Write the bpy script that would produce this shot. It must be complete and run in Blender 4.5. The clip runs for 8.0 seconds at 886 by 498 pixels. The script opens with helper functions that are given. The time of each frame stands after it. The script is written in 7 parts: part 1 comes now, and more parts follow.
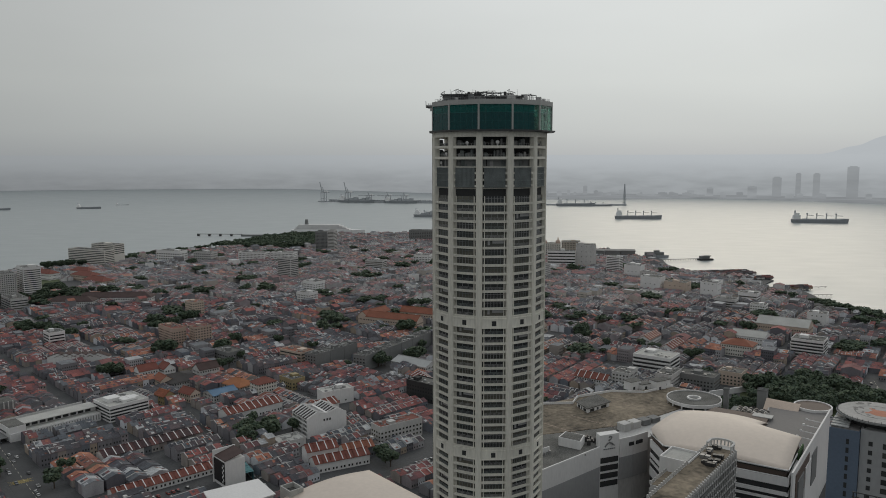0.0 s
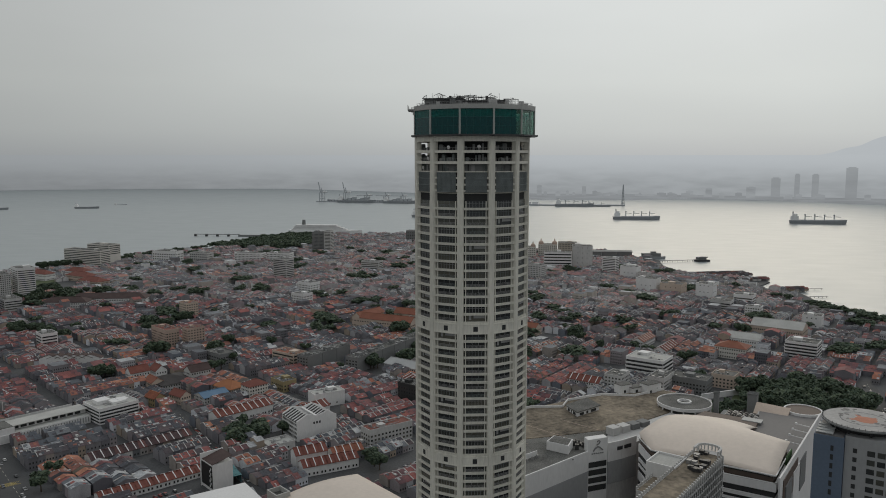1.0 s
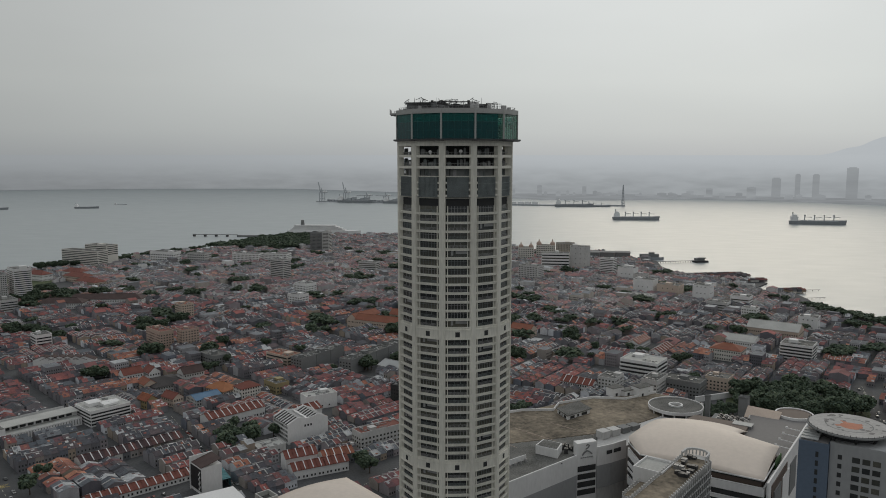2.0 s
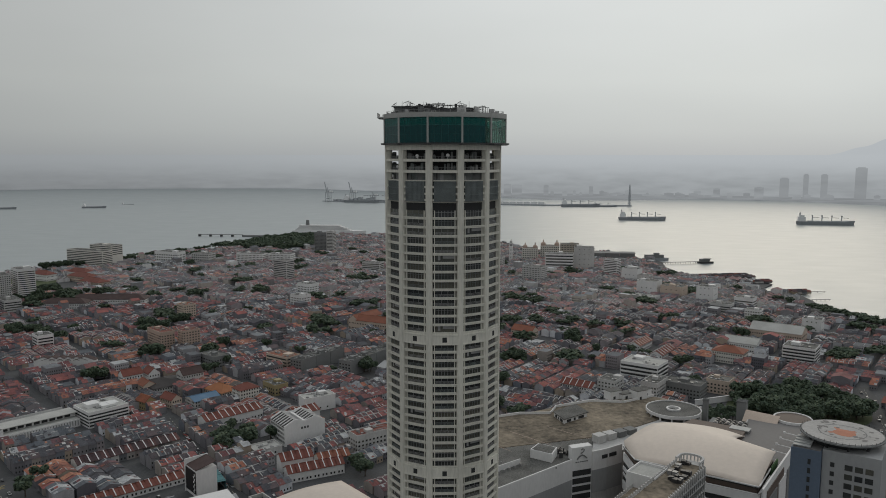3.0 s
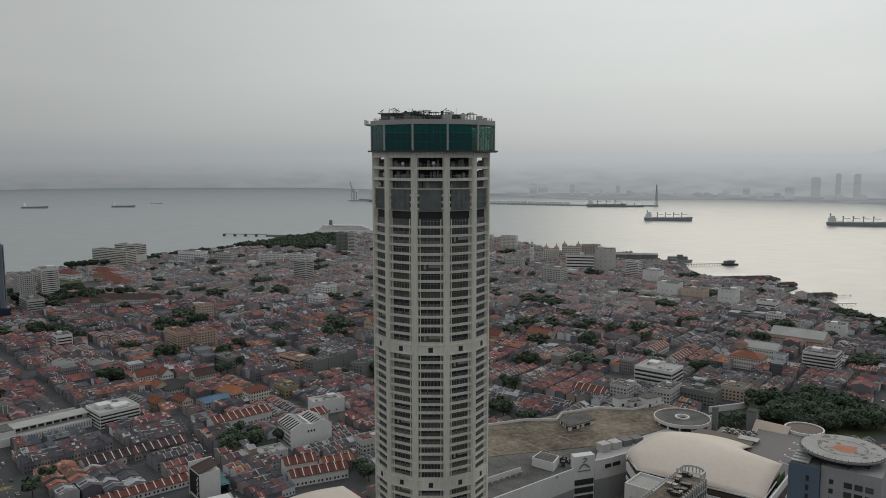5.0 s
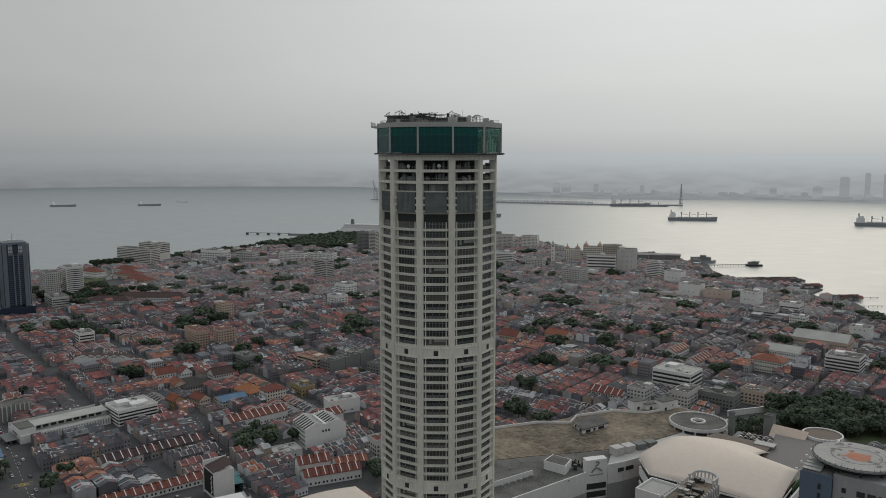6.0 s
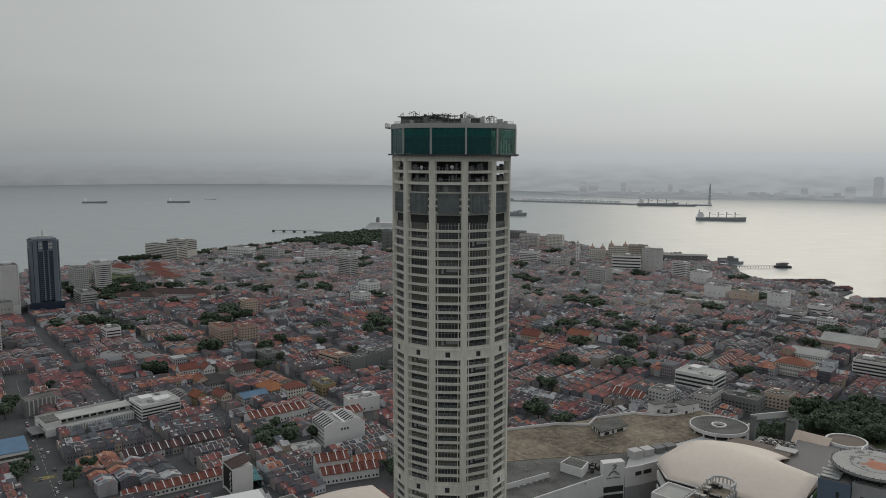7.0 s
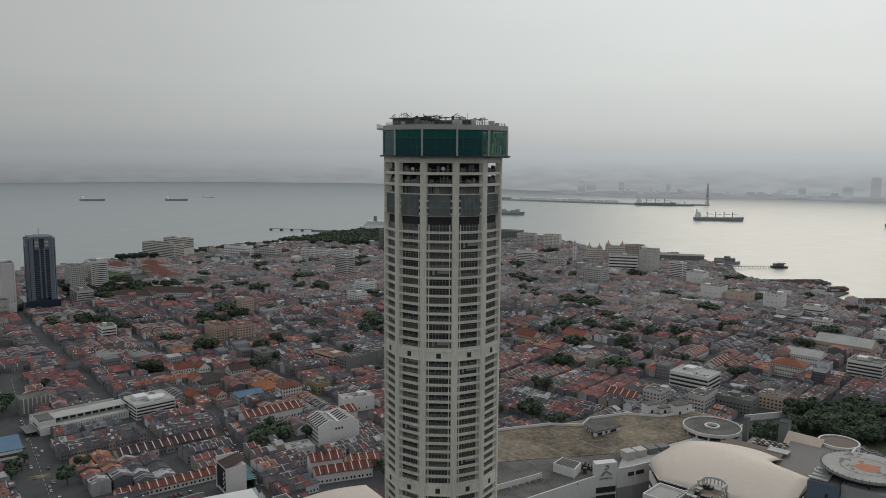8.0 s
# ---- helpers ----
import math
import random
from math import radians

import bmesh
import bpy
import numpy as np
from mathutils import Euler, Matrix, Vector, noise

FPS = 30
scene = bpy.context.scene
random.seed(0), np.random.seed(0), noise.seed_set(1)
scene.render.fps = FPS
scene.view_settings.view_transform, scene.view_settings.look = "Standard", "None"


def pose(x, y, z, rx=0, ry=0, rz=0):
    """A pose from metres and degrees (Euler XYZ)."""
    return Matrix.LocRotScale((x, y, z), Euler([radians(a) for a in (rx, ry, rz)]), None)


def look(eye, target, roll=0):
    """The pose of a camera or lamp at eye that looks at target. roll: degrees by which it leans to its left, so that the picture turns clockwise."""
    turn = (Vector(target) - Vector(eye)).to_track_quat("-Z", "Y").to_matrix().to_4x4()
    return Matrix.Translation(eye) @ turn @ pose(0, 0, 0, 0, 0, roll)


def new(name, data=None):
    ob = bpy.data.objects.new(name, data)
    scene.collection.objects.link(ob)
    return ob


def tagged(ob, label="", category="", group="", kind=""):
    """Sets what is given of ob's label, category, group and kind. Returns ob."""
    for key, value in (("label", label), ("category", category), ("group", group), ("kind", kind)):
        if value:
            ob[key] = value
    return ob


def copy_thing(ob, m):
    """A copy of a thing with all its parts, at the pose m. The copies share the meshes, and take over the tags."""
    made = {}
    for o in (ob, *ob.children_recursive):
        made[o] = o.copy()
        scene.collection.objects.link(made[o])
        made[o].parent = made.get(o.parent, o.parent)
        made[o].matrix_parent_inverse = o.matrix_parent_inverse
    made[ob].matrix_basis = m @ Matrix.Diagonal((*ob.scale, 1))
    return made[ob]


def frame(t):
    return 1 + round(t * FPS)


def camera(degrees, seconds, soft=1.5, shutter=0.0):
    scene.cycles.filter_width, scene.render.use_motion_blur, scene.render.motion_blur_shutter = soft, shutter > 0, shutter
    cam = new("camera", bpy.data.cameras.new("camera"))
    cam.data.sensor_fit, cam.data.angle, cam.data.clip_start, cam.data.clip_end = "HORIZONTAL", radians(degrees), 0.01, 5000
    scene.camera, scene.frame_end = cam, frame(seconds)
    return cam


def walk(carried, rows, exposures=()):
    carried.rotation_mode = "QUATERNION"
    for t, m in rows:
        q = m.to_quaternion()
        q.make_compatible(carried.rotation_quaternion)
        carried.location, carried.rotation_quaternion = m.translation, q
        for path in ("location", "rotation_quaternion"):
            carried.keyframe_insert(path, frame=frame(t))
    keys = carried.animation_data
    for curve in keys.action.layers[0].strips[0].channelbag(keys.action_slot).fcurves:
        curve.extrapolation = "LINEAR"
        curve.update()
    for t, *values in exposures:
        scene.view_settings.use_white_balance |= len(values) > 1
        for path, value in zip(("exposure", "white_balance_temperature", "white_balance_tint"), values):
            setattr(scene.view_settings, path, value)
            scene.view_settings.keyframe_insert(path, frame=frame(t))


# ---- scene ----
# ---------------------------------------------------------------- camera
cam = camera(59.4, 8.0, soft=0.95)
ROWS = [
    (0.0, -2.854, 35.054, 225.252, 6.042, -6.743, 0.093),
    (0.5, 0.888, 36.710, 226.164, 6.031, -6.750, 0.032),
    (1.0, 4.574, 38.166, 227.162, 6.050, -6.754, 0.001),
    (1.5, 8.460, 39.500, 228.200, 6.071, -6.770, -0.012),
    (3.0, 20.512, 44.379, 231.013, 6.742, -6.816, -0.038),
    (3.5, 24.636, 46.470, 231.852, 7.212, -6.856, -0.044),
    (4.0, 28.810, 48.155, 232.728, 7.671, -6.887, -0.038),
    (4.5, 32.819, 49.870, 233.656, 8.216, -6.883, -0.022),
    (6.0, 43.716, 54.079, 236.028, 10.605, -6.984, -0.000),
    (6.5, 46.622, 55.130, 236.652, 11.846, -7.044, -0.069),
    (7.0, 49.044, 55.994, 237.150, 12.608, -7.115, -0.179),
    (7.5, 50.741, 56.234, 237.752, 12.547, -7.166, -0.300),
    (8.0, 51.961, 56.319, 238.333, 12.514, -7.216, -0.390),
]
walk(cam, [(t, pose(x, y, z, 90 + pitch, roll, yaw)) for t, x, y, z, yaw, pitch, roll in ROWS],
     exposures=[(0.0, 0.0), (4.0, 0.01), (8.0, 0.09)])

# ---------------------------------------------------------------- light
SUN_AZ, SUN_EL = radians(15), radians(20)   # azimuth from +y towards +x
GLOW_BASE, GLOW_GAIN, GLOW_POWER = 0.575, 0.60, 6.0   # how the cloud brightens towards the hidden sun
SUN_DIR = Vector((math.sin(SUN_AZ) * math.cos(SUN_EL), math.cos(SUN_AZ) * math.cos(SUN_EL), math.sin(SUN_EL)))
sun_data = bpy.data.lights.new("sun", "SUN")
sun_data.energy, sun_data.angle, sun_data.color = 0.46, radians(32), (1.0, 0.88, 0.70)
sun = new("sun", sun_data)
sun.matrix_world = look(SUN_DIR * 800, (0, 0, 0))


def make_world():
    """Overcast sky: pale grey cloud, brighter towards the hidden sun, darker in the haze at the horizon."""
    w = bpy.data.worlds.new("overcast")
    scene.world = w
    w.use_nodes = True
    nt = w.node_tree
    nt.nodes.clear()
    N, L = nt.nodes.new, nt.links.new
    out, bg = N("ShaderNodeOutputWorld"), N("ShaderNodeBackground")
    tc, sep = N("ShaderNodeTexCoord"), N("ShaderNodeSeparateXYZ")
    L(tc.outputs["Generated"], sep.inputs[0])
    ramp = N("ShaderNodeValToRGB")
    el = ramp.color_ramp.elements
    el[0].position, el[0].color = 0.0, (0.42, 0.44, 0.45, 1)
    el[1].position, el[1].color = 1.0, (0.78, 0.812, 0.835, 1)
    for p, c in ((0.03, (0.50, 0.522, 0.518, 1)), (0.09, (0.572, 0.595, 0.583, 1)), (0.2, (0.60, 0.622, 0.617, 1)), (0.38, (0.64, 0.665, 0.672, 1))):
        e = el.new(p)
        e.color = c
    L(sep.outputs[2], ramp.inputs[0])
    # glow round the hidden sun
    dot = N("ShaderNodeVectorMath")
    dot.operation = "DOT_PRODUCT"
    L(tc.outputs["Generated"], dot.inputs[0])
    dot.inputs[1].default_value = SUN_DIR
    half = N("ShaderNodeMath")
    half.operation, half.inputs[1].default_value, half.inputs[2].default_value = "MULTIPLY_ADD", 0.5, 0.5
    L(dot.outputs["Value"], half.inputs[0])
    power = N("ShaderNodeMath")
    power.operation, power.inputs[1].default_value = "POWER", GLOW_POWER
    L(half.outputs[0], power.inputs[0])
    gain = N("ShaderNodeMath")
    gain.operation, gain.inputs[1].default_value, gain.inputs[2].default_value = "MULTIPLY_ADD", GLOW_GAIN, GLOW_BASE
    L(power.outputs[0], gain.inputs[0])
    # soft cloud
    noi = N("ShaderNodeTexNoise")
    noi.inputs["Scale"].default_value, noi.inputs["Detail"].default_value = 2.2, 4.0
    stretch = N("ShaderNodeMapping")
    stretch.inputs["Scale"].default_value = (1, 1, 3.5)
    L(tc.outputs["Generated"], stretch.inputs[0])
    L(stretch.outputs[0], noi.inputs["Vector"])
    cl = N("ShaderNodeMath")
    cl.operation, cl.inputs[1].default_value, cl.inputs[2].default_value = "MULTIPLY_ADD", 0.16, 0.92
    L(noi.outputs["Fac"], cl.inputs[0])
    both = N("ShaderNodeMath")
    both.operation = "MULTIPLY"
    L(gain.outputs[0], both.inputs[0])
    L(cl.outputs[0], both.inputs[1])
    # a little clear-sky colour behind the cloud
    sky = N("ShaderNodeTexSky")
    sky.sky_type, sky.sun_disc = "NISHITA", False
    sky.sun_elevation, sky.sun_rotation = SUN_EL, SUN_AZ
    mixed = N("ShaderNodeMix")
    mixed.data_type, mixed.blend_type = "RGBA", "ADD"
    mixed.inputs[0].default_value = 0.0006
    L(ramp.outputs[0], mixed.inputs[6])
    L(sky.outputs[0], mixed.inputs[7])
    L(mixed.outputs[2], bg.inputs["Color"])
    L(both.outputs[0], bg.inputs["Strength"])
    L(bg.outputs[0], out.inputs["Surface"])


make_world()


# ---------------------------------------------------------------- materials
def material(name, colour, rough=0.8, metal=0.0, spread=0.25, scale=0.4, bump=0.0, palette=None, by="object", streak=0.0, fine=6.0, spec=0.4):
    """Two scales of noise over a base colour; a palette is picked from per object or per island."""
    m = bpy.data.materials.new(name)
    m.use_nodes = True
    nt = m.node_tree
    N, L = nt.nodes.new, nt.links.new
    b = nt.nodes["Principled BSDF"]
    b.inputs["Roughness"].default_value, b.inputs["Metallic"].default_value = rough, metal
    b.inputs["Specular IOR Level"].default_value = spec
    geo = N("ShaderNodeNewGeometry")
    if palette:
        ramp = N("ShaderNodeValToRGB")
        ramp.color_ramp.interpolation = "CONSTANT"
        el = ramp.color_ramp.elements
        el[0].position, el[0].color = 0.0, (*palette[0], 1)
        el[1].position, el[1].color = 1.0 / len(palette), (*palette[1], 1)
        for i, c in enumerate(palette[2:], 2):
            e = el.new(i / len(palette))
            e.color = (*c, 1)
        if by == "object":
            info = N("ShaderNodeObjectInfo")
            L(info.outputs["Random"], ramp.inputs[0])
        else:
            L(geo.outputs["Random Per Island"], ramp.inputs[0])
        base = ramp.outputs[0]
    else:
        rgb = N("ShaderNodeRGB")
        rgb.outputs[0].default_value = (*colour, 1)
        base = rgb.outputs[0]
    large, small = N("ShaderNodeTexNoise"), N("ShaderNodeTexNoise")
    large.inputs["Scale"].default_value, large.inputs["Detail"].default_value = scale * 0.35, 3.0
    small.inputs["Scale"].default_value, small.inputs["Detail"].default_value = scale * fine, 5.0
    for n in (large, small):
        if streak:
            mp = N("ShaderNodeMapping")
            mp.inputs["Scale"].default_value = (1, 1, streak)
            L(geo.outputs["Position"], mp.inputs[0])
            L(mp.outputs[0], n.inputs["Vector"])
        else:
            L(geo.outputs["Position"], n.inputs["Vector"])
    add = N("ShaderNodeMath")
    add.operation = "ADD"
    L(large.outputs["Fac"], add.inputs[0])
    L(small.outputs["Fac"], add.inputs[1])
    sc = N("ShaderNodeMath")
    sc.operation, sc.inputs[1].default_value, sc.inputs[2].default_value = "MULTIPLY_ADD", spread * 2, 1.0 - spread * 2
    L(add.outputs[0], sc.inputs[0])
    vm = N("ShaderNodeVectorMath")
    vm.operation = "SCALE"
    L(base, vm.inputs[0])
    L(sc.outputs[0], vm.inputs["Scale"])
    L(vm.outputs[0], b.inputs["Base Color"])
    if bump:
        bp = N("ShaderNodeBump")
        bp.inputs["Strength"].default_value, bp.inputs["Distance"].default_value = bump, 0.1
        L(small.outputs["Fac"], bp.inputs["Height"])
        L(bp.outputs[0], b.inputs["Normal"])
    return m


def water_material():
    m = bpy.data.materials.new("sea_water")
    m.use_nodes = True
    nt = m.node_tree
    N, L = nt.nodes.new, nt.links.new
    b = nt.nodes["Principled BSDF"]
    b.inputs["Base Color"].default_value = (0.325, 0.36, 0.366, 1)
    b.inputs["Roughness"].default_value, b.inputs["IOR"].default_value = 0.5, 1.52
    geo = N("ShaderNodeNewGeometry")
    parts = []
    for s, k in ((0.012, (1, 2.6, 1)), (0.09, (1, 1.6, 1))):
        mp, n = N("ShaderNodeMapping"), N("ShaderNodeTexNoise")
        mp.inputs["Scale"].default_value = k
        n.inputs["Scale"].default_value, n.inputs["Detail"].default_value = s, 6.0
        L(geo.outputs["Position"], mp.inputs[0])
        L(mp.outputs[0], n.inputs["Vector"])
        parts.append(n)
    bp = N("ShaderNodeBump")
    bp.inputs["Strength"].default_value, bp.inputs["Distance"].default_value = 0.16, 1.0
    L(parts[1].outputs["Fac"], bp.inputs["Height"])
    L(bp.outputs[0], b.inputs["Normal"])
    r = N("ShaderNodeMapRange")
    r.inputs["From Min"].default_value, r.inputs["From Max"].default_value = 0.3, 0.7
    r.inputs["To Min"].default_value, r.inputs["To Max"].default_value = 0.36, 0.44
    L(parts[0].outputs["Fac"], r.inputs["Value"])
    L(r.outputs[0], b.inputs["Roughness"])
    return m


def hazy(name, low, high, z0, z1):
    """The plain hazy distance behind everything, glowing by itself: haze painted as the sky's own grey, a little
    darker, fading into it with height.
    """
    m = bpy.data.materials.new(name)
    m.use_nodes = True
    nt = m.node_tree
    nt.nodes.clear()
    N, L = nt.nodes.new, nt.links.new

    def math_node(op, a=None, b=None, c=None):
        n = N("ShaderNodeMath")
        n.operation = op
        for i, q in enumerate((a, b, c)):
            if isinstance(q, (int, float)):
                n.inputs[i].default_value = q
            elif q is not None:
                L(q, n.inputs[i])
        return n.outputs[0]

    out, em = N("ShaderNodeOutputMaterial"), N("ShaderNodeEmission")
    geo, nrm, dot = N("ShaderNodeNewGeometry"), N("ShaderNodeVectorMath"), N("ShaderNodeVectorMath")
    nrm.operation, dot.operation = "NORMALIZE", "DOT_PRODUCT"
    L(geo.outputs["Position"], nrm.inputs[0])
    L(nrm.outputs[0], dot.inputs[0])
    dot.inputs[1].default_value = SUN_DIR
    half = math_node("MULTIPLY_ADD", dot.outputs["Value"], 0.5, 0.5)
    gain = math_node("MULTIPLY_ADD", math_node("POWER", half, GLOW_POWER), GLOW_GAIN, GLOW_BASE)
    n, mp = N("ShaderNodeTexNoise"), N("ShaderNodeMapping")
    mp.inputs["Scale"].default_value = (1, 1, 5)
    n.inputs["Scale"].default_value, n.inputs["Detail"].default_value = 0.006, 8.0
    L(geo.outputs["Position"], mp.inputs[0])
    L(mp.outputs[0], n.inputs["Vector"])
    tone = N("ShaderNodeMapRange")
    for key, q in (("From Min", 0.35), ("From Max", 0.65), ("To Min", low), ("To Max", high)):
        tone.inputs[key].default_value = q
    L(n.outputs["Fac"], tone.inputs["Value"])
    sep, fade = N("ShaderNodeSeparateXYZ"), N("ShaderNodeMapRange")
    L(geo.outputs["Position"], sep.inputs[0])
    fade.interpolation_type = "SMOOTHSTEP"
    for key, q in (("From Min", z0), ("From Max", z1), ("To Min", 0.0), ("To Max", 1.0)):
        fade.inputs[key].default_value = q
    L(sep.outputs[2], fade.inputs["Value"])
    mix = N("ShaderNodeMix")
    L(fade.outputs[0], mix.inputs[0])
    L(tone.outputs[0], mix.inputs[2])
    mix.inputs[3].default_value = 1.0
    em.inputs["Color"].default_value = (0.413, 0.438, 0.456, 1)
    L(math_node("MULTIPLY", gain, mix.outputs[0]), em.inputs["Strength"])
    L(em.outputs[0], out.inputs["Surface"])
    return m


def glass_material(name, colour, rough=0.08, clear=0.0, ior=1.5):
    m = bpy.data.materials.new(name)
    m.use_nodes = True
    b = m.node_tree.nodes["Principled BSDF"]
    b.inputs["Base Color"].default_value = (*colour, 1)
    b.inputs["Roughness"].default_value, b.inputs["IOR"].default_value = rough, ior
    b.inputs["Transmission Weight"].default_value = clear
    return m


ROOF_TONES = [(0.125, 0.056, 0.055), (0.066, 0.044, 0.047), (0.075, 0.07, 0.076), (0.18, 0.07, 0.06), (0.044, 0.036, 0.04), (0.098, 0.058, 0.06),
              (0.13, 0.12, 0.125), (0.15, 0.057, 0.053), (0.058, 0.052, 0.057), (0.086, 0.05, 0.052), (0.21, 0.098, 0.072), (0.09, 0.086, 0.092),
              (0.075, 0.044, 0.046), (0.04, 0.035, 0.039), (0.05, 0.042, 0.045), (0.23, 0.228, 0.235)]
WALL_TONES = [(0.36, 0.34, 0.325), (0.2, 0.185, 0.178), (0.64, 0.625, 0.605), (0.17, 0.16, 0.16), (0.29, 0.25, 0.21), (0.15, 0.14, 0.14), (0.34, 0.27, 0.2), (0.22, 0.205, 0.2),
              (0.16, 0.168, 0.18), (0.27, 0.235, 0.225), (0.12, 0.113, 0.118)]
# walls near the quay, lifted pale so that their colour carries the haze
HAZED_QUAY_WALLS = [(0.54, 0.53, 0.53), (0.38, 0.375, 0.38), (0.72, 0.71, 0.7), (0.42, 0.38, 0.35), (0.26, 0.26, 0.27), (0.5, 0.46, 0.42), (0.22, 0.21, 0.215), (0.62, 0.61, 0.61)]
M = {}
M["concrete"] = material("tower_concrete", (0.68, 0.66, 0.59), 0.85, spread=0.26, scale=0.2, streak=0.22)
M["window"] = material("dark_window", None, 0.15, palette=[(0.045, 0.048, 0.048), (0.065, 0.067, 0.06), (0.035, 0.038, 0.04), (0.105, 0.102, 0.085), (0.05, 0.052, 0.05), (0.08, 0.08, 0.068)], spread=0.4, scale=0.9, fine=3.0, spec=0.5)
M["louvre"] = material("grey_louvre", (0.155, 0.175, 0.175), 0.6, spread=0.5, scale=0.6)
# near-black colour standing for shade in recesses; some windows and walls share it
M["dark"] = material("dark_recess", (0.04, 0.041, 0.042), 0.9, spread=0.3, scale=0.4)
M["teal"] = glass_material("teal_glass", (0.013, 0.21, 0.19), 0.04, 0.62, 1.25)
# lower panes tinted darker; the upper tint carries the reflected sky
M["teal_low"] = glass_material("teal_glass_less_sky", (0.008, 0.1, 0.105), 0.05, 0.45, 1.3)
# lighter copy of the glass, brightened for sky seen through the corner
M["teal_skylit"] = glass_material("skylit_green_glass", (0.5, 0.8, 0.68), 0.04, 0.92, 1.2)
M["crown_grey"] = material("crown_grey_cladding", (0.40, 0.40, 0.385), 0.7, spread=0.2, scale=0.3)
M["teal_dark"] = material("teal_panel", (0.03, 0.11, 0.105), 0.2, spread=0.3, scale=0.3, spec=0.5)
M["metal"] = material("grey_metal", (0.3, 0.3, 0.3), 0.5, 0.3, spread=0.2, scale=1.0)
M["dark_metal"] = material("dark_metal", (0.06, 0.06, 0.062), 0.5, 0.3, spread=0.2, scale=1.0)
M["white"] = material("white_paint", (0.74, 0.735, 0.73), 0.7, spread=0.12, scale=0.12, streak=0.35)
M["pale_grey"] = material("pale_grey_paint", (0.53, 0.525, 0.515), 0.8, spread=0.24, scale=0.12, streak=0.35)
M["mid_grey"] = material("mid_grey_paint", (0.2, 0.205, 0.205), 0.8, spread=0.18, scale=0.15)
M["soft_grey"] = material("soft_grey_paint", (0.34, 0.345, 0.35), 0.8, spread=0.14, scale=0.12, streak=0.4)
M["pier_blue"] = material("blue_grey_cladding", (0.15, 0.18, 0.215), 0.7, spread=0.2, scale=0.1)
M["blue_grey"] = material("blue_grey_glass", (0.028, 0.042, 0.072), 0.25, spread=0.2, scale=0.15, spec=0.5)
M["blue"] = material("slate_blue_paint", (0.125, 0.165, 0.225), 0.6, spread=0.12, scale=0.15)
M["ivory"] = material("ivory_paint", (0.66, 0.64, 0.595), 0.8, spread=0.15, scale=0.15)
M["quay_stone"] = material("weathered_quay_stone", (0.40, 0.36, 0.31), 0.85, spread=0.25, scale=0.12)
M["cream"] = material("cream_roof_sheet", (0.64, 0.56, 0.49), 0.55, spread=0.1, scale=0.06)
M["tan"] = material("tan_paint", (0.47, 0.36, 0.30), 0.8, spread=0.15, scale=0.15)
M["peach"] = material("peach_paint", (0.56, 0.46, 0.385), 0.8, spread=0.15, scale=0.15)
M["yellow"] = material("yellow_paint", (0.33, 0.27, 0.15), 0.8, spread=0.15, scale=0.15)
M["deck"] = material("stained_roof_slab", (0.195, 0.163, 0.122), 0.9, spread=1.0, scale=0.11, bump=0.2, fine=3.2)
M["flat_roof"] = material("weathered_flat_roof", (0.125, 0.125, 0.118), 0.9, spread=0.95, scale=0.2, fine=5.0)
M["grey_roof"] = material("plain_grey_roof", (0.16, 0.155, 0.155), 0.7, spread=0.12, scale=0.1)
M["pale_roof"] = material("pale_concrete_roof", (0.44, 0.44, 0.42), 0.8, spread=0.25, scale=0.2)
M["helipad"] = material("worn_helipad", (0.40, 0.39, 0.38), 0.8, spread=0.3, scale=0.25, fine=3.0)
M["orange"] = material("faded_orange_paint", (0.45, 0.19, 0.12), 0.8, spread=0.3, scale=0.5)
M["roof"] = material("clay_tile_roof", None, 0.85, palette=ROOF_TONES, spread=0.34, scale=0.5, bump=0.4, fine=4.0)
M["wall"] = material("plaster_wall", None, 0.85, palette=WALL_TONES, spread=0.3, scale=0.5, streak=0.4)
# far plaster shifted brighter and bluer, haze put into the base colour
M["wall_far"] = material("hazed_plaster_walls", None, 0.85, palette=[(r * 1.08, g * 1.13, b * 1.24) for r, g, b in WALL_TONES], by="island", spread=0.3, scale=0.5, streak=0.4)
M["hazed_wall"] = material("hazed_quay_walls", None, 0.85, palette=HAZED_QUAY_WALLS, by="island", spread=0.3, scale=0.5, streak=0.4)
ROOF_SETS = {"red": [(0.21, 0.06, 0.05), (0.16, 0.05, 0.048), (0.26, 0.07, 0.054), (0.12, 0.048, 0.05), (0.19, 0.064, 0.056)],
             "orange": [(0.31, 0.105, 0.052), (0.26, 0.09, 0.05), (0.37, 0.145, 0.075), (0.22, 0.08, 0.052)],
             "brown": [(0.074, 0.055, 0.057), (0.056, 0.047, 0.053), (0.09, 0.06, 0.06), (0.048, 0.045, 0.052), (0.062, 0.058, 0.064)],
             "grey": [(0.1, 0.105, 0.116), (0.07, 0.075, 0.085), (0.15, 0.155, 0.165), (0.36, 0.365, 0.37), (0.085, 0.088, 0.097)]}
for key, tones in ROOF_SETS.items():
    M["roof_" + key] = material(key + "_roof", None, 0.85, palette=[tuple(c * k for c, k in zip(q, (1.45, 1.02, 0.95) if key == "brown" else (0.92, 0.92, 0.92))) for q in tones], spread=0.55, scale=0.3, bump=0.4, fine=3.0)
    # quay_ and roofs_ tones are greyed and blued in place of distance haze
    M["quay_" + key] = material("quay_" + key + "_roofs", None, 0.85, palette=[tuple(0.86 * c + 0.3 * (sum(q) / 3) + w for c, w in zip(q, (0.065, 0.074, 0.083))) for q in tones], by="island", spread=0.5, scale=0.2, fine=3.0)
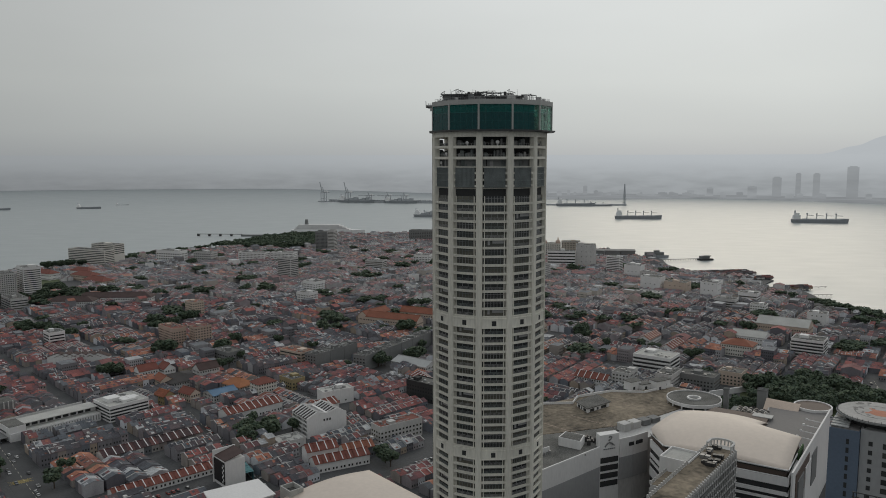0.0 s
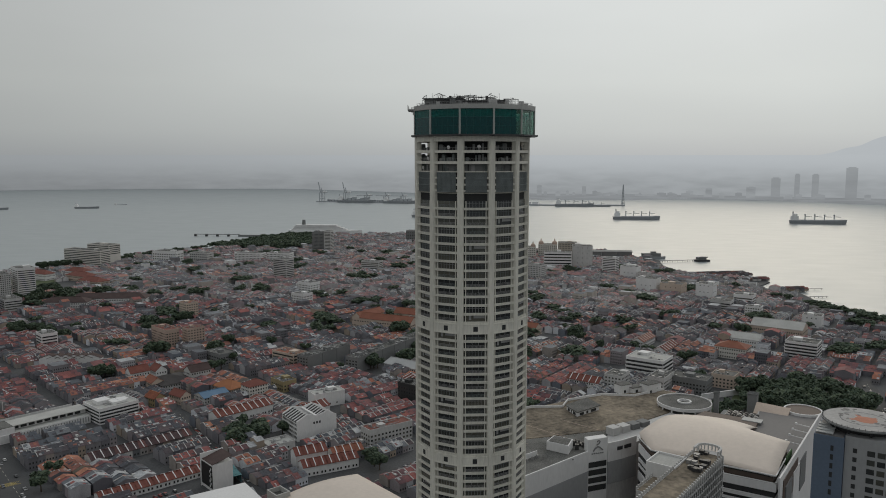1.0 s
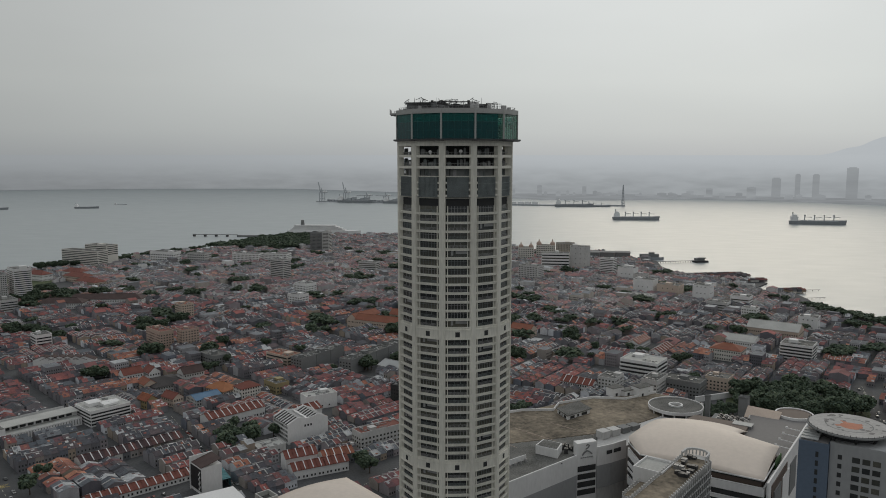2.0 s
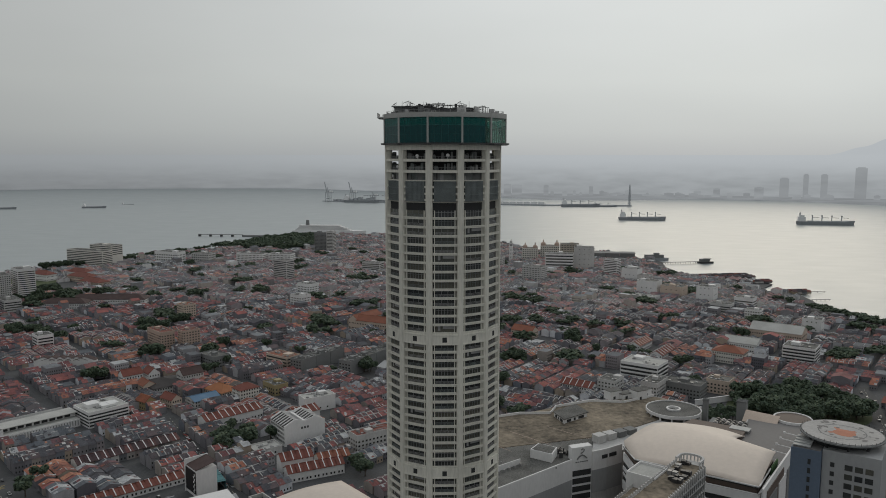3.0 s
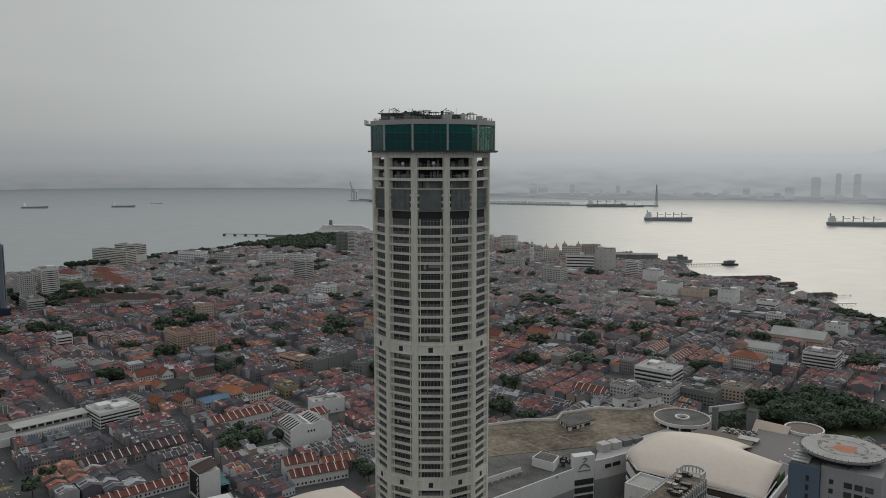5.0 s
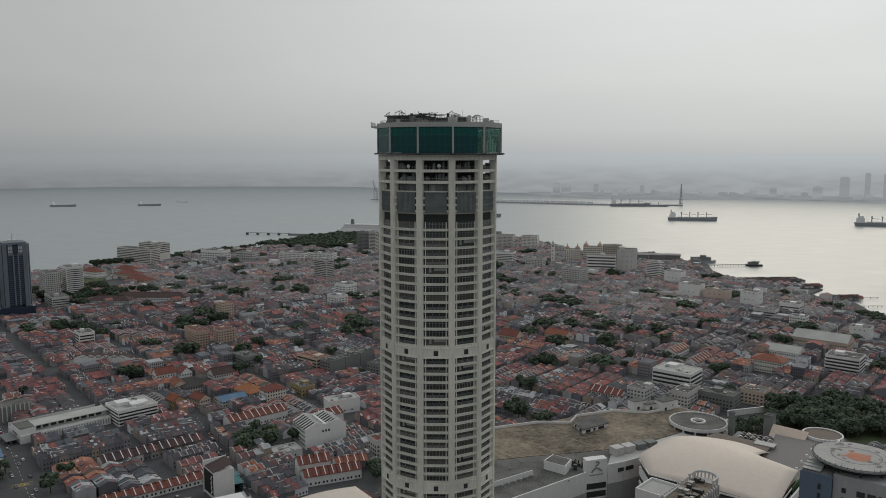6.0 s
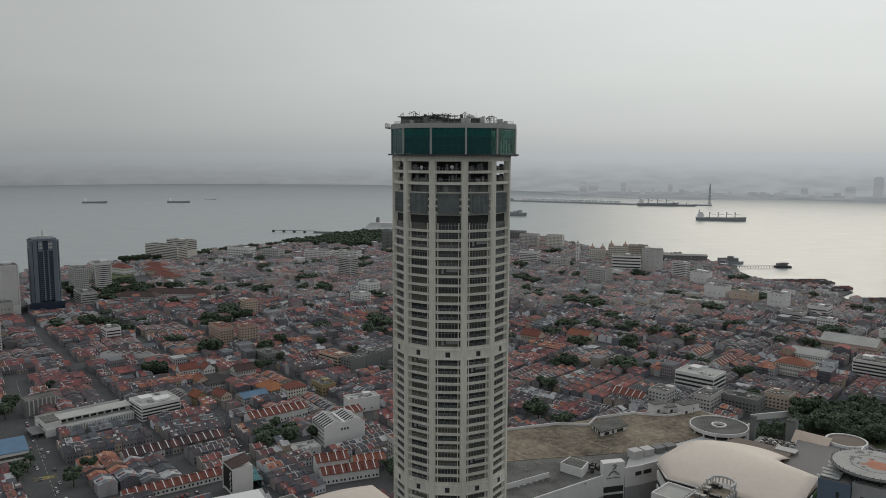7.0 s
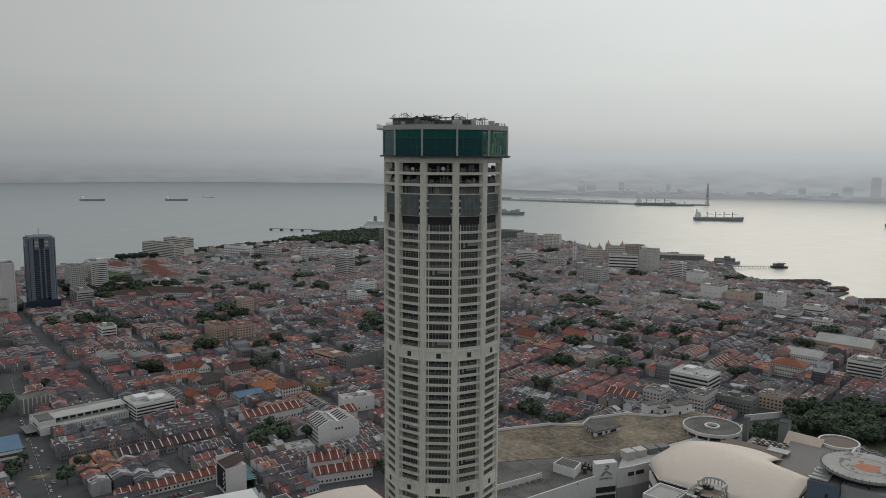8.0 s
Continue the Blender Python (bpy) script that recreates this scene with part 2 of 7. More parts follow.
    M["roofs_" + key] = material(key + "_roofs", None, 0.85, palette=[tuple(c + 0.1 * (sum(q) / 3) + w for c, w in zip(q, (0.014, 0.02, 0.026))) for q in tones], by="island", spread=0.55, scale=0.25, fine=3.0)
M["red_tile"] = material("red_tile_roof", (0.19, 0.066, 0.05), 0.8, spread=0.3, scale=0.4)
M["bright_tile"] = material("bright_orange_roof", (0.34, 0.14, 0.065), 0.8, spread=0.25, scale=0.4)
M["orange_tile"] = material("orange_tile_roof", (0.25, 0.095, 0.06), 0.8, spread=0.3, scale=0.4)
M["brown_tile"] = material("brown_tile_roof", (0.075, 0.05, 0.047), 0.85, spread=0.35, scale=0.4)
M["dark_tile"] = material("dark_slate_roof", (0.055, 0.05, 0.05), 0.85, spread=0.35, scale=0.4)
M["blue_sheet"] = material("blue_roof_sheet", (0.10, 0.19, 0.30), 0.6, spread=0.2, scale=0.3)
M["zinc"] = material("zinc_sheet", (0.36, 0.37, 0.37), 0.55, spread=0.2, scale=0.3)
M["asphalt"] = material("asphalt_and_yards", (0.082, 0.084, 0.087), 0.9, spread=0.5, scale=0.06, fine=10.0)
M["road"] = material("road_asphalt", (0.075, 0.076, 0.078), 0.85, spread=0.3, scale=0.15)
M["paint_line"] = material("road_paint", (0.5, 0.48, 0.4), 0.8, spread=0.3, scale=0.8)
M["yellow_line"] = material("yellow_road_paint", (0.5, 0.38, 0.1), 0.8, spread=0.3, scale=0.8)
M["lawn"] = material("mown_grass", (0.075, 0.095, 0.045), 0.95, spread=0.4, scale=0.15)
M["leaf"] = material("leaves", None, 0.8, palette=[(0.068, 0.1, 0.064), (0.085, 0.118, 0.072), (0.056, 0.084, 0.058), (0.1, 0.13, 0.076), (0.074, 0.105, 0.07)], by="island", spread=0.35, scale=0.3)
M["bark"] = material("bark", (0.09, 0.07, 0.055), 0.95, spread=0.3, scale=1.5)
M["sea"] = water_material()
# hull and port greys are raised to carry the haze over the water
M["ship_hull"] = material("hazed_ship_hull", (0.27, 0.285, 0.30), 0.6, spread=0.2, scale=0.1)
M["port"] = material("hazed_port_steel", (0.40, 0.42, 0.44), 0.7, spread=0.2, scale=0.02)
M["port_white"] = material("port_pale_shed", (0.8, 0.8, 0.8), 0.7, spread=0.2, scale=0.02)
# self-glowing distance: the haze is in these colours, no lamp lights them
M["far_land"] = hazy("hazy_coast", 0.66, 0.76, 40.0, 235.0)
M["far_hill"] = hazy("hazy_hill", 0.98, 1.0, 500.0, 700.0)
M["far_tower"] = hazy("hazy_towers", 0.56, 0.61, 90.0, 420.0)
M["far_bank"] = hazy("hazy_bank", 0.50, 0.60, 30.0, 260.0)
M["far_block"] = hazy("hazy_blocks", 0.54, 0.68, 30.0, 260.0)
M["car_paint"] = material("car_paint", None, 0.3, palette=[(0.6, 0.6, 0.6), (0.05, 0.05, 0.055), (0.35, 0.36, 0.37), (0.7, 0.7, 0.69), (0.12, 0.13, 0.15), (0.3, 0.05, 0.04)], spread=0.05, spec=0.6)
M["rubber"] = material("tyre_rubber", (0.02, 0.02, 0.02), 0.9)
M["green_net"] = material("green_climbers", (0.05, 0.11, 0.04), 0.9, spread=0.5, scale=0.5)
M["teal_net"] = material("teal_netting", (0.08, 0.2, 0.22), 0.9, spread=0.3, scale=0.5)
M["black_board"] = material("black_board", (0.012, 0.012, 0.014), 0.6)
M["red"] = material("red_paint", (0.4, 0.05, 0.05), 0.6)
M["brown"] = material("brown_panel", (0.12, 0.09, 0.075), 0.7, spread=0.2, scale=0.3)


# ---------------------------------------------------------------- mesh helpers
class Geo:
    """Collects boxes, prisms and rings and turns them into one mesh."""

    def __init__(self):
        self.v, self.f = [], []

    def add(self, verts, faces):
        n = len(self.v)
        self.v += [tuple(p) for p in verts]
        self.f += [tuple(i + n for i in q) for q in faces]
        return self

    def box(self, x0, y0, z0, x1, y1, z1, m=None):
        p = [(x0, y0, z0), (x1, y0, z0), (x1, y1, z0), (x0, y1, z0), (x0, y0, z1), (x1, y0, z1), (x1, y1, z1), (x0, y1, z1)]
        if m is not None:
            p = [m @ Vector(q) for q in p]
        return self.add(p, [(0, 3, 2, 1), (4, 5, 6, 7), (0, 1, 5, 4), (1, 2, 6, 5), (2, 3, 7, 6), (3, 0, 4, 7)])

    def prism(self, poly, z0, z1):
        n = len(poly)
        low, high = [(x, y, z0) for x, y in poly], [(x, y, z1) for x, y in poly]
        return self.add(low + high, [tuple(range(n - 1, -1, -1)), tuple(range(n, 2 * n))] + [(i, (i + 1) % n, n + (i + 1) % n, n + i) for i in range(n)])

    def profile(self, pts, y0, y1):
        """A closed outline in x, z drawn along y."""
        n = len(pts)
        a, b = [(x, y0, z) for x, z in pts], [(x, y1, z) for x, z in pts]
        return self.add(a + b, [tuple(range(n)), tuple(range(2 * n - 1, n - 1, -1))] + [(i, n + i, n + (i + 1) % n, (i + 1) % n) for i in range(n)])

    def tube(self, x, y, z0, z1, r0, r1=None, n=12, m=None):
        r1 = r0 if r1 is None else r1
        a = [(x + r0 * math.cos(2 * math.pi * i / n), y + r0 * math.sin(2 * math.pi * i / n), z0) for i in range(n)]
        b = [(x + r1 * math.cos(2 * math.pi * i / n), y + r1 * math.sin(2 * math.pi * i / n), z1) for i in range(n)]
        p = a + b
        if m is not None:
            p = [m @ Vector(q) for q in p]
        return self.add(p, [tuple(range(n - 1, -1, -1)), tuple(range(n, 2 * n))] + [(i, (i + 1) % n, n + (i + 1) % n, n + i) for i in range(n)])

    def ring(self, x, y, r0, r1, z0, z1, n=36):
        def c(r, z):
            return [(x + r * math.cos(2 * math.pi * i / n), y + r * math.sin(2 * math.pi * i / n), z) for i in range(n)]
        f = []
        for i in range(n):
            j = (i + 1) % n
            f += [(i, j, n + j, n + i), (n + i, n + j, 2 * n + j, 2 * n + i), (2 * n + i, 2 * n + j, 3 * n + j, 3 * n + i), (3 * n + i, 3 * n + j, j, i)]
        return self.add(c(r1, z0) + c(r1, z1) + c(r0, z1) + c(r0, z0), f)

    def bar(self, a, b, r):
        """A square bar from a to b."""
        a, b = Vector(a), Vector(b)
        m = Matrix.Translation(a) @ (b - a).to_track_quat("Z", "Y").to_matrix().to_4x4()
        return self.box(-r, -r, 0, r, r, (b - a).length, m)

    def mesh(self, name, mat):
        me = bpy.data.meshes.new(name)
        me.from_pydata(self.v, [], self.f)
        me.materials.append(mat)
        me.update()
        return me


def part(name, geo, mat, parent=None, label="", m=None):
    """Links a mesh as one object under a thing or a part."""
    ob = new(name, geo.mesh(name, mat) if isinstance(geo, Geo) else geo)
    if parent is not None:
        ob.parent = parent
    if m is not None:
        ob.matrix_basis = m
    return tagged(ob, label)


def thing(name, x, y, z, yaw, label, category, group="", kind=""):
    ob = new(name)
    ob.matrix_basis = pose(x, y, z, 0, 0, yaw)
    return tagged(ob, label, category, group, kind)


# ---------------------------------------------------------------- sea, land and far shore
def coast():
    """The shoreline of the town, from the far west round the point to the south-east."""
    return [(-2600, -900), (-1900, 300), (-1350, 1000), (-1090, 1330), (-1010, 1520), (-960, 1600), (-905, 1720), (-880, 1815), (-800, 1880), (-740, 1965), (-700, 2150), (-660, 2230),
            (-560, 2255), (-290, 2330), (-120, 2240), (-20, 2060), (62, 1935), (150, 1960), (225, 1945), (250, 1860), (300, 1790), (296, 1700), (312, 1620), (365, 1570), (440, 1552),
            (452, 1500), (420, 1450), (395, 1432), (464, 1418), (468, 1340), (460, 1250), (492, 1215), (640, 1130), (900, 900), (1300, 300), (1500, -900)]


def water_edge(a):
    """How high the far rim of the water stands, by bearing: it closes the gap to the horizon where open sea goes on."""
    a = (a + 180) % 360 - 180
    return 47.0 if a < -33 else 47.0 - 12.0 * (a + 33) / 16 if a < -17 else max(-2.0, 35.0 - 35.0 * (a + 17) / 11)


def land_and_sea():
    land = Geo()
    land.prism([(p[0], p[1]) for p in reversed(coast())], -3.0, 0.0)
    tagged(part("ground", land, M["asphalt"]), "dark asphalt and packed yards between the houses", "ground", kind="structure")
    radii = [0, 600, 1200, 1800, 2400, 3000, 3500, 3900, 4000, 4100, 4200, 4300, 4400, 4500, 4600, 4700, 4800, 4880]
    n, v, f = 256, [], []
    for r in radii:
        for i in range(n):
            a = 2 * math.pi * i / n
            k = min(1.0, max(0.0, (r - 3900) / 970))
            v.append((r * math.cos(a), r * math.sin(a), -2.0 + (water_edge(90 - math.degrees(a)) + 2.0) * k * k * (3 - 2 * k)))
    for k in range(len(radii) - 1):
        for i in range(n):
            j = (i + 1) % n
            f.append((k * n + i, (k + 1) * n + i, (k + 1) * n + j, k * n + j))
    g = Geo()
    g.v, g.f = v, f
    sea = part("water", g, M["sea"])
    for p in sea.data.polygons:
        p.use_smooth = True
    tagged(sea, "calm grey sea channel with a pale sheen", "water", kind="structure")


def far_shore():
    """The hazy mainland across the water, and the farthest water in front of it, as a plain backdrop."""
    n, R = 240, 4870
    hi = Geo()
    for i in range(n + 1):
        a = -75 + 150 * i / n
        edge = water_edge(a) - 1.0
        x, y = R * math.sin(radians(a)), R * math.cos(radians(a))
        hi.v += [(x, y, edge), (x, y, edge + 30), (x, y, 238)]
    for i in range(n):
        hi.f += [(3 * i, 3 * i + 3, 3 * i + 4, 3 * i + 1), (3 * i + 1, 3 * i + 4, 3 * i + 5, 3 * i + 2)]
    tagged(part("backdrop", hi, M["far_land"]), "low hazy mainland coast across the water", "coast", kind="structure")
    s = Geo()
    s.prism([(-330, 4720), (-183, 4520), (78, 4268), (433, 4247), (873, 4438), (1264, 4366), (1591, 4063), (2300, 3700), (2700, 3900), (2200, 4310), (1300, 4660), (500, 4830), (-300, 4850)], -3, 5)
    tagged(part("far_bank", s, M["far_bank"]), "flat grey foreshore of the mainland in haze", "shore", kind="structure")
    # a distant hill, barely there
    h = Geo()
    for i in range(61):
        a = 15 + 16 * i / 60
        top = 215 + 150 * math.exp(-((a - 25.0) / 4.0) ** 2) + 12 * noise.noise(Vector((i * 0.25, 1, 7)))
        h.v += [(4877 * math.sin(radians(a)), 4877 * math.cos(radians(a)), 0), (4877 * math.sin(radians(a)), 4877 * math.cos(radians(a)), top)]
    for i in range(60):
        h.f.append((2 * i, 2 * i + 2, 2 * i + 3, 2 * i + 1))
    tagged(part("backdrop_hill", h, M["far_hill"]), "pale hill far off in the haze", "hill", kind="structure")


land_and_sea()
far_shore()


# ---------------------------------------------------------------- the tall round tower
TX, TY, TA = -19.0, 377.6, 24.25       # axis, apothem of the twelve-sided shaft
FACE0 = -81.2                          # direction of the face that looks at the camera
HALF = TA * math.tan(radians(15))


def ngon(a, turn=15.0):
    r = a / math.cos(radians(15))
    return [(r * math.cos(radians(FACE0 + turn + 30 * k)), r * math.sin(radians(FACE0 + turn + 30 * k))) for k in range(12)]


def face_pose(k, a, z):
    """x along the face, y outwards."""
    ang = FACE0 + 30 * k
    return pose(a * math.cos(radians(ang)), a * math.sin(radians(ang)), z, 0, 0, ang - 90)


def storeys():
    """Sill heights of the office floors, between the plant bands."""
    out = [158.4 + 3.635 * i for i in range(14)]
    out += [101.4 + 3.513 * i for i in range(15)]
    out += [96.9 - 3.513 * (i + 1) for i in range(24)]
    return out


CROWN = pose(1.0, 0.0, 0.0, 0, 0, -2.3)          # the crown sits a little to the east of the shaft


def office_tower():
    t = thing("office_tower", TX, TY, 0, 0, "tall twelve-sided concrete office tower with a green glass crown", "tower")
    # solid core, its near-black colour painted in for unlit rooms
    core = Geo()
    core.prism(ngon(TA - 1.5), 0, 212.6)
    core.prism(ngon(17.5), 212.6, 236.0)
    part("core", core, M["dark"], t, "solid core coloured dark for the shade behind the windows")
    near = (0, 1, 2, 3, -1, -2, -3)
    # pilasters at the corners
    p = Geo()
    p.box(-1.3, -1.7, 0, 1.3, 0.45, 235.6)
    p.box(-0.75, 0.45, 0, 0.75, 0.62, 235.6)
    mesh = p.mesh("pilaster", M["concrete"])
    rv = TA / math.cos(radians(15))
    for k in range(12):
        ang = FACE0 + 15 + 30 * k
        part("pilaster", mesh, None, t, m=pose((rv - 0.5) * math.cos(radians(ang)), (rv - 0.5) * math.sin(radians(ang)), 0, 0, 0, ang - 90))
    # one storey of one face: a sill band, a window and two thin uprights
    w = HALF - 1.0
    sill = Geo()
    sill.box(-w, -0.9, 0, w, 0.0, 0.95)
    sill.box(-w, 0.0, 0.62, w, 0.14, 0.95)
    sill_mesh = sill.mesh("sill_band", M["concrete"])
    win = Geo()
    win.box(-w + 1.6, -0.06, 0.95, w - 1.6, 0.0, 3.6)
    win_mesh = win.mesh("window", M["window"])
    post = Geo()
    post.box(-0.17, -0.5, 0, 0.17, 0.0, 1)
    post_mesh = post.mesh("mullion", M["concrete"])
    bars, hatch = Geo(), Geo()
    ww = w - 1.6
    for i in range(7):
        x = -ww + 2 * ww * i / 6
        bars.box(x - 0.06, 0, 0.95, x + 0.06, 0.07, 3.55)
    bars.box(-ww, 0, 2.75, ww, 0.06, 2.85)
    for i in range(15):
        x = -ww + 2 * ww * i / 14
        hatch.box(x - 0.05, 0, 0.95, x + 0.05, 0.07, 2.05)
    for z in (0.98, 1.5, 2.0):
        hatch.box(-ww, 0, z, ww, 0.08, z + 0.09)
    for x in (-ww / 3, ww / 3):
        hatch.box(x - 0.06, 0, 2.05, x + 0.06, 0.07, 3.55)
    blind = Geo().box(-ww, 0, 2.3, ww * 0.2, 0.05, 3.55).box(ww * 0.45, 0, 1.6, ww * 0.7, 0.05, 3.55)
    frames = (bars.mesh("window_frame", M["metal"]), hatch.mesh("window_railing", M["metal"]), bars.mesh("window_frame", M["louvre"]), hatch.mesh("window_railing", M["louvre"]), blind.mesh("window_blind", M["metal"]))
    names = ("window_frame", "window_railing", "window_frame", "window_railing", "window_blind")
    pick = random.Random(9)
    rest = Geo()
    for z in storeys():
        for k in range(12):
            kk = k if k <= 6 else k - 12
            if kk in (0, 1, 2, -1, -2) and z > 75:
                part("sill_band", sill_mesh, None, t, m=face_pose(kk, TA, z))
                pane = part("window", win_mesh, None, t, m=face_pose(kk, TA - 0.85, z))
                i = pick.choice((0, 1, 1, 2, 3, 3, 2, 4))
                part(names[i], frames[i], None, pane)
            else:
                fm = face_pose(kk, TA, z)
                rest.box(-w, -0.9, 0, w, 0.0, 0.95, fm)
    tagged(part("hidden_sill_bands", rest, M["concrete"], t), kind="stuff")
    for k in near:
        for sx in (-1, 1):
            for z0, z1 in ((13, 97.0), (101.4, 154.1), (158.4, 209.3)):
                o = part("mullion", post_mesh, None, t, m=face_pose(k, TA - 0.35, z0) @ pose(sx * (w - 1.35), 0, 0) @ Matrix.Diagonal((1, 1, z1 - z0, 1)))
    # plain plant bands, each with a small square opening
    band, hole = Geo(), Geo()
    band.box(-w, -0.9, -2.15, w, 0.12, 2.15)
    band.box(-w, 0.12, 1.7, w, 0.3, 2.15)
    band.box(-w, 0.12, -2.15, w, 0.3, -1.7)
    hole.box(-0.95, -0.1, -1.05, 0.95, 0.03, 1.05)
    bm_, hm = band.mesh("plant_band", M["concrete"]), hole.mesh("vent_opening", M["dark"])
    for zc in (156.25, 99.2):
        for k in range(12):
            b = part("plant_band", bm_, None, t, m=face_pose(k, TA, zc))
            part("vent_opening", hm, None, b, m=pose(0, 0.12, 0))
    # open plant floors under the crown
    tall = Geo()
    tall.box(-w, -0.9, -0.55, w, 0.1, 0.55)
    tm = tall.mesh("beam", M["concrete"])
    head = Geo()
    head.box(-w, -1.0, -1.1, w, 0.2, 1.1)
    hdm = head.mesh("head_beam", M["concrete"])
    lou = Geo()
    lw = w - 1.1
    lou.box(-lw, -0.15, 0, lw, 0, 8.1)
    for i in range(15):
        x = -lw + 2 * lw * (i + 0.5) / 15
        lou.box(x - 0.12, 0, 0.15, x + 0.12, 0.16, 7.95)
    for z in (0.0, 2.6, 5.3, 7.85):
        lou.box(-lw, 0, z, lw, 0.2, z + 0.25)
    lous = [lou.mesh("louvre_panel", M["louvre"])]
    torn = Geo().box(-lw, -0.15, 0, lw * 0.35, 0, 8.1).box(lw * 0.35, -0.15, 0, lw, 0, 4.9)
    for i in range(11):
        x = -lw + 2 * lw * (i + 0.5) / 11
        torn.box(x - 0.09, 0, 0.1, x + 0.09, 0.14, 4.8 if x > 0.35 * lw else 7.9)
    for z in (0.0, 2.6, 4.7):
        torn.box(-lw, 0, z, lw, 0.2, z + 0.22)
    lous.append(torn.mesh("louvre_panel", M["louvre"]))
    lug = Geo()
    for z in (0.2, 2.7, 5.4):
        for sx in (-1, 1):
            lug.box(sx * (lw + 0.55) - 0.55, -0.4, z, sx * (lw + 0.55) + 0.55, 0.1, z + 0.8)
    lgm = lug.mesh("bracket", M["concrete"])
    rail = Geo()
    for i in range(9):
        x = -w + 2 * w * (i + 0.5) / 9
        rail.box(x - 0.05, -0.05, 0, x + 0.05, 0.05, 1.1)
    rail.box(-w, -0.05, 1.0, w, 0.05, 1.1)
    rm = rail.mesh("railing", M["metal"])
    for k in range(12):
        part("head_beam", hdm, None, t, m=face_pose(k, TA, 234.6))
        for z in (229.4, 224.9):
            part("beam", tm, None, t, m=face_pose(k, TA, z))
            part("railing", rm, None, t, m=face_pose(k, TA - 1.2, z + 0.5))
        part("louvre_panel", lous[1 if k in (5, 8) else 0], None, t, m=face_pose(k, TA - 0.25, 212.9))
        part("bracket", lgm, None, t, m=face_pose(k, TA - 0.3, 212.9))
    slabs = Geo()
    for z in (212.3, 221.0, 225.0, 229.4, 234.2):
        slabs.prism(ngon(TA - 1.2), z, z + 0.4)
    part("floor_slabs", slabs, M["concrete"], t)
    # a rendered wall stands behind the lowest open floor
    back = Geo().box(-w + 0.4, -3.2, 0, w - 2.6, -2.8, 3.0).box(w - 2.2, -3.2, 0, w - 0.6, -2.8, 3.0)
    bkm = back.mesh("back_wall", M["mid_grey"])
    for k in near:
        part("back_wall", bkm, None, t, m=face_pose(k, TA, 221.4))
    # machines on the open floors
    rnd = random.Random(5)
    for k in near:
        for z in (221.4, 225.4, 229.8):
            for i in range(6):
                g = Geo()
                x, h, ww = rnd.uniform(-4.6, 4.6), rnd.uniform(1.0, 2.9), rnd.uniform(0.5, 1.6)
                if rnd.random() < 0.06:
                    g.tube(x, -2.2, 0, h * 0.5, 0.12, n=6)
                    g.tube(0, 0, -0.12, 0.12, 0.75, 0.62, 12, pose(x, -1.9, h * 0.5 + 0.5, 90, 0, 0))
                    part("dish_aerial", g, M["white"], t, m=face_pose(k, TA, z))
                else:
                    g.box(x - ww / 2, -4.4, 0, x + ww / 2, -2.6, h)
                    g.box(x - ww / 3, -4.2, h, x + ww / 3, -2.9, h + 0.2)
                    part("plant_unit", g, M[rnd.choice(("louvre", "louvre", "mid_grey", "mid_grey", "metal"))], t, m=face_pose(k, TA, z))
    # glass crown
    ca = 25.4
    base = Geo()
    base.prism(ngon(ca + 1.5), 235.75, 236.35)
    base.prism([(p[0] * 0.5 + 17, p[1] * 0.55 - 3) for p in ngon(20)], 235.5, 236.0)
    part("crown_floor", base, M["dark_metal"], t, m=CROWN)
    part("crown_core", Geo().prism(ngon(15.5), 236.35, 246.4), M["teal_dark"], t, "dim rooms seen through the crown glass", m=CROWN)
    ch = ca * math.tan(radians(15))
    low_pane, high_pane, trans = Geo(), Geo(), Geo()
    low_pane.box(-ch / 5 + 0.05, -0.05, 0.1, ch / 5 - 0.05, 0.0, 6.9)
    high_pane.box(-ch / 5 + 0.05, -0.05, 7.05, ch / 5 - 0.05, 0.0, 10.0)
    trans.box(-ch, -0.04, 6.9, ch, 0.06, 7.05)
    trans.box(-ch, -0.04, 3.4, ch, 0.04, 3.46)
    for i in range(6):
        x = -ch + 2 * ch * i / 5
        trans.box(x - 0.04, -0.04, 0.1, x + 0.04, 0.05, 10.0)
    trm = trans.mesh("transom", M["teal_dark"])
    # corner towards the sun takes lighter glass for sky shining through, the rest tinted
    panes = {k: (low_pane.mesh("glass_pane", M[a]), high_pane.mesh("glass_pane", M[b])) for k, a, b in ((0, "teal_low", "teal"), (1, "teal_skylit", "teal_skylit"))}
    for k in range(12):
        for i in range(5):
            clear = 1 if k in (2, 3) or (k == 1 and i == 0) else 0
            for mesh in panes[clear]:
                part("glass_pane", mesh, None, t, m=CROWN @ face_pose(k, ca, 236.35) @ pose(-ch + 2 * ch * (i + 0.5) / 5, 0, 0))
        part("transom", trm, None, t, m=CROWN @ face_pose(k, ca, 236.35))
    # raised sheets and rails standing inside the clear corner
    for i in range(4):
        g = Geo().box(-ch + 2.0 * i + 0.6, -2.6, 0.1, -ch + 2.0 * i + 1.3, -2.2, 4.2 + (i * 37 % 5) * 0.8)
        part("interior_screen", g, M["white"], t, m=CROWN @ face_pose(2, ca, 236.35))
    col = Geo()
    col.box(-0.36, -0.8, 236.35, 0.36, 0.3, 247.0)
    cm = col.mesh("crown_column", M["crown_grey"])
    rc = ca / math.cos(radians(15))
    for k in range(12):
        ang = FACE0 + 15 + 30 * k
        part("crown_column", cm, None, t, m=CROWN @ pose(rc * math.cos(radians(ang)), rc * math.sin(radians(ang)), 0, 0, 0, ang - 90))
    par = Geo()
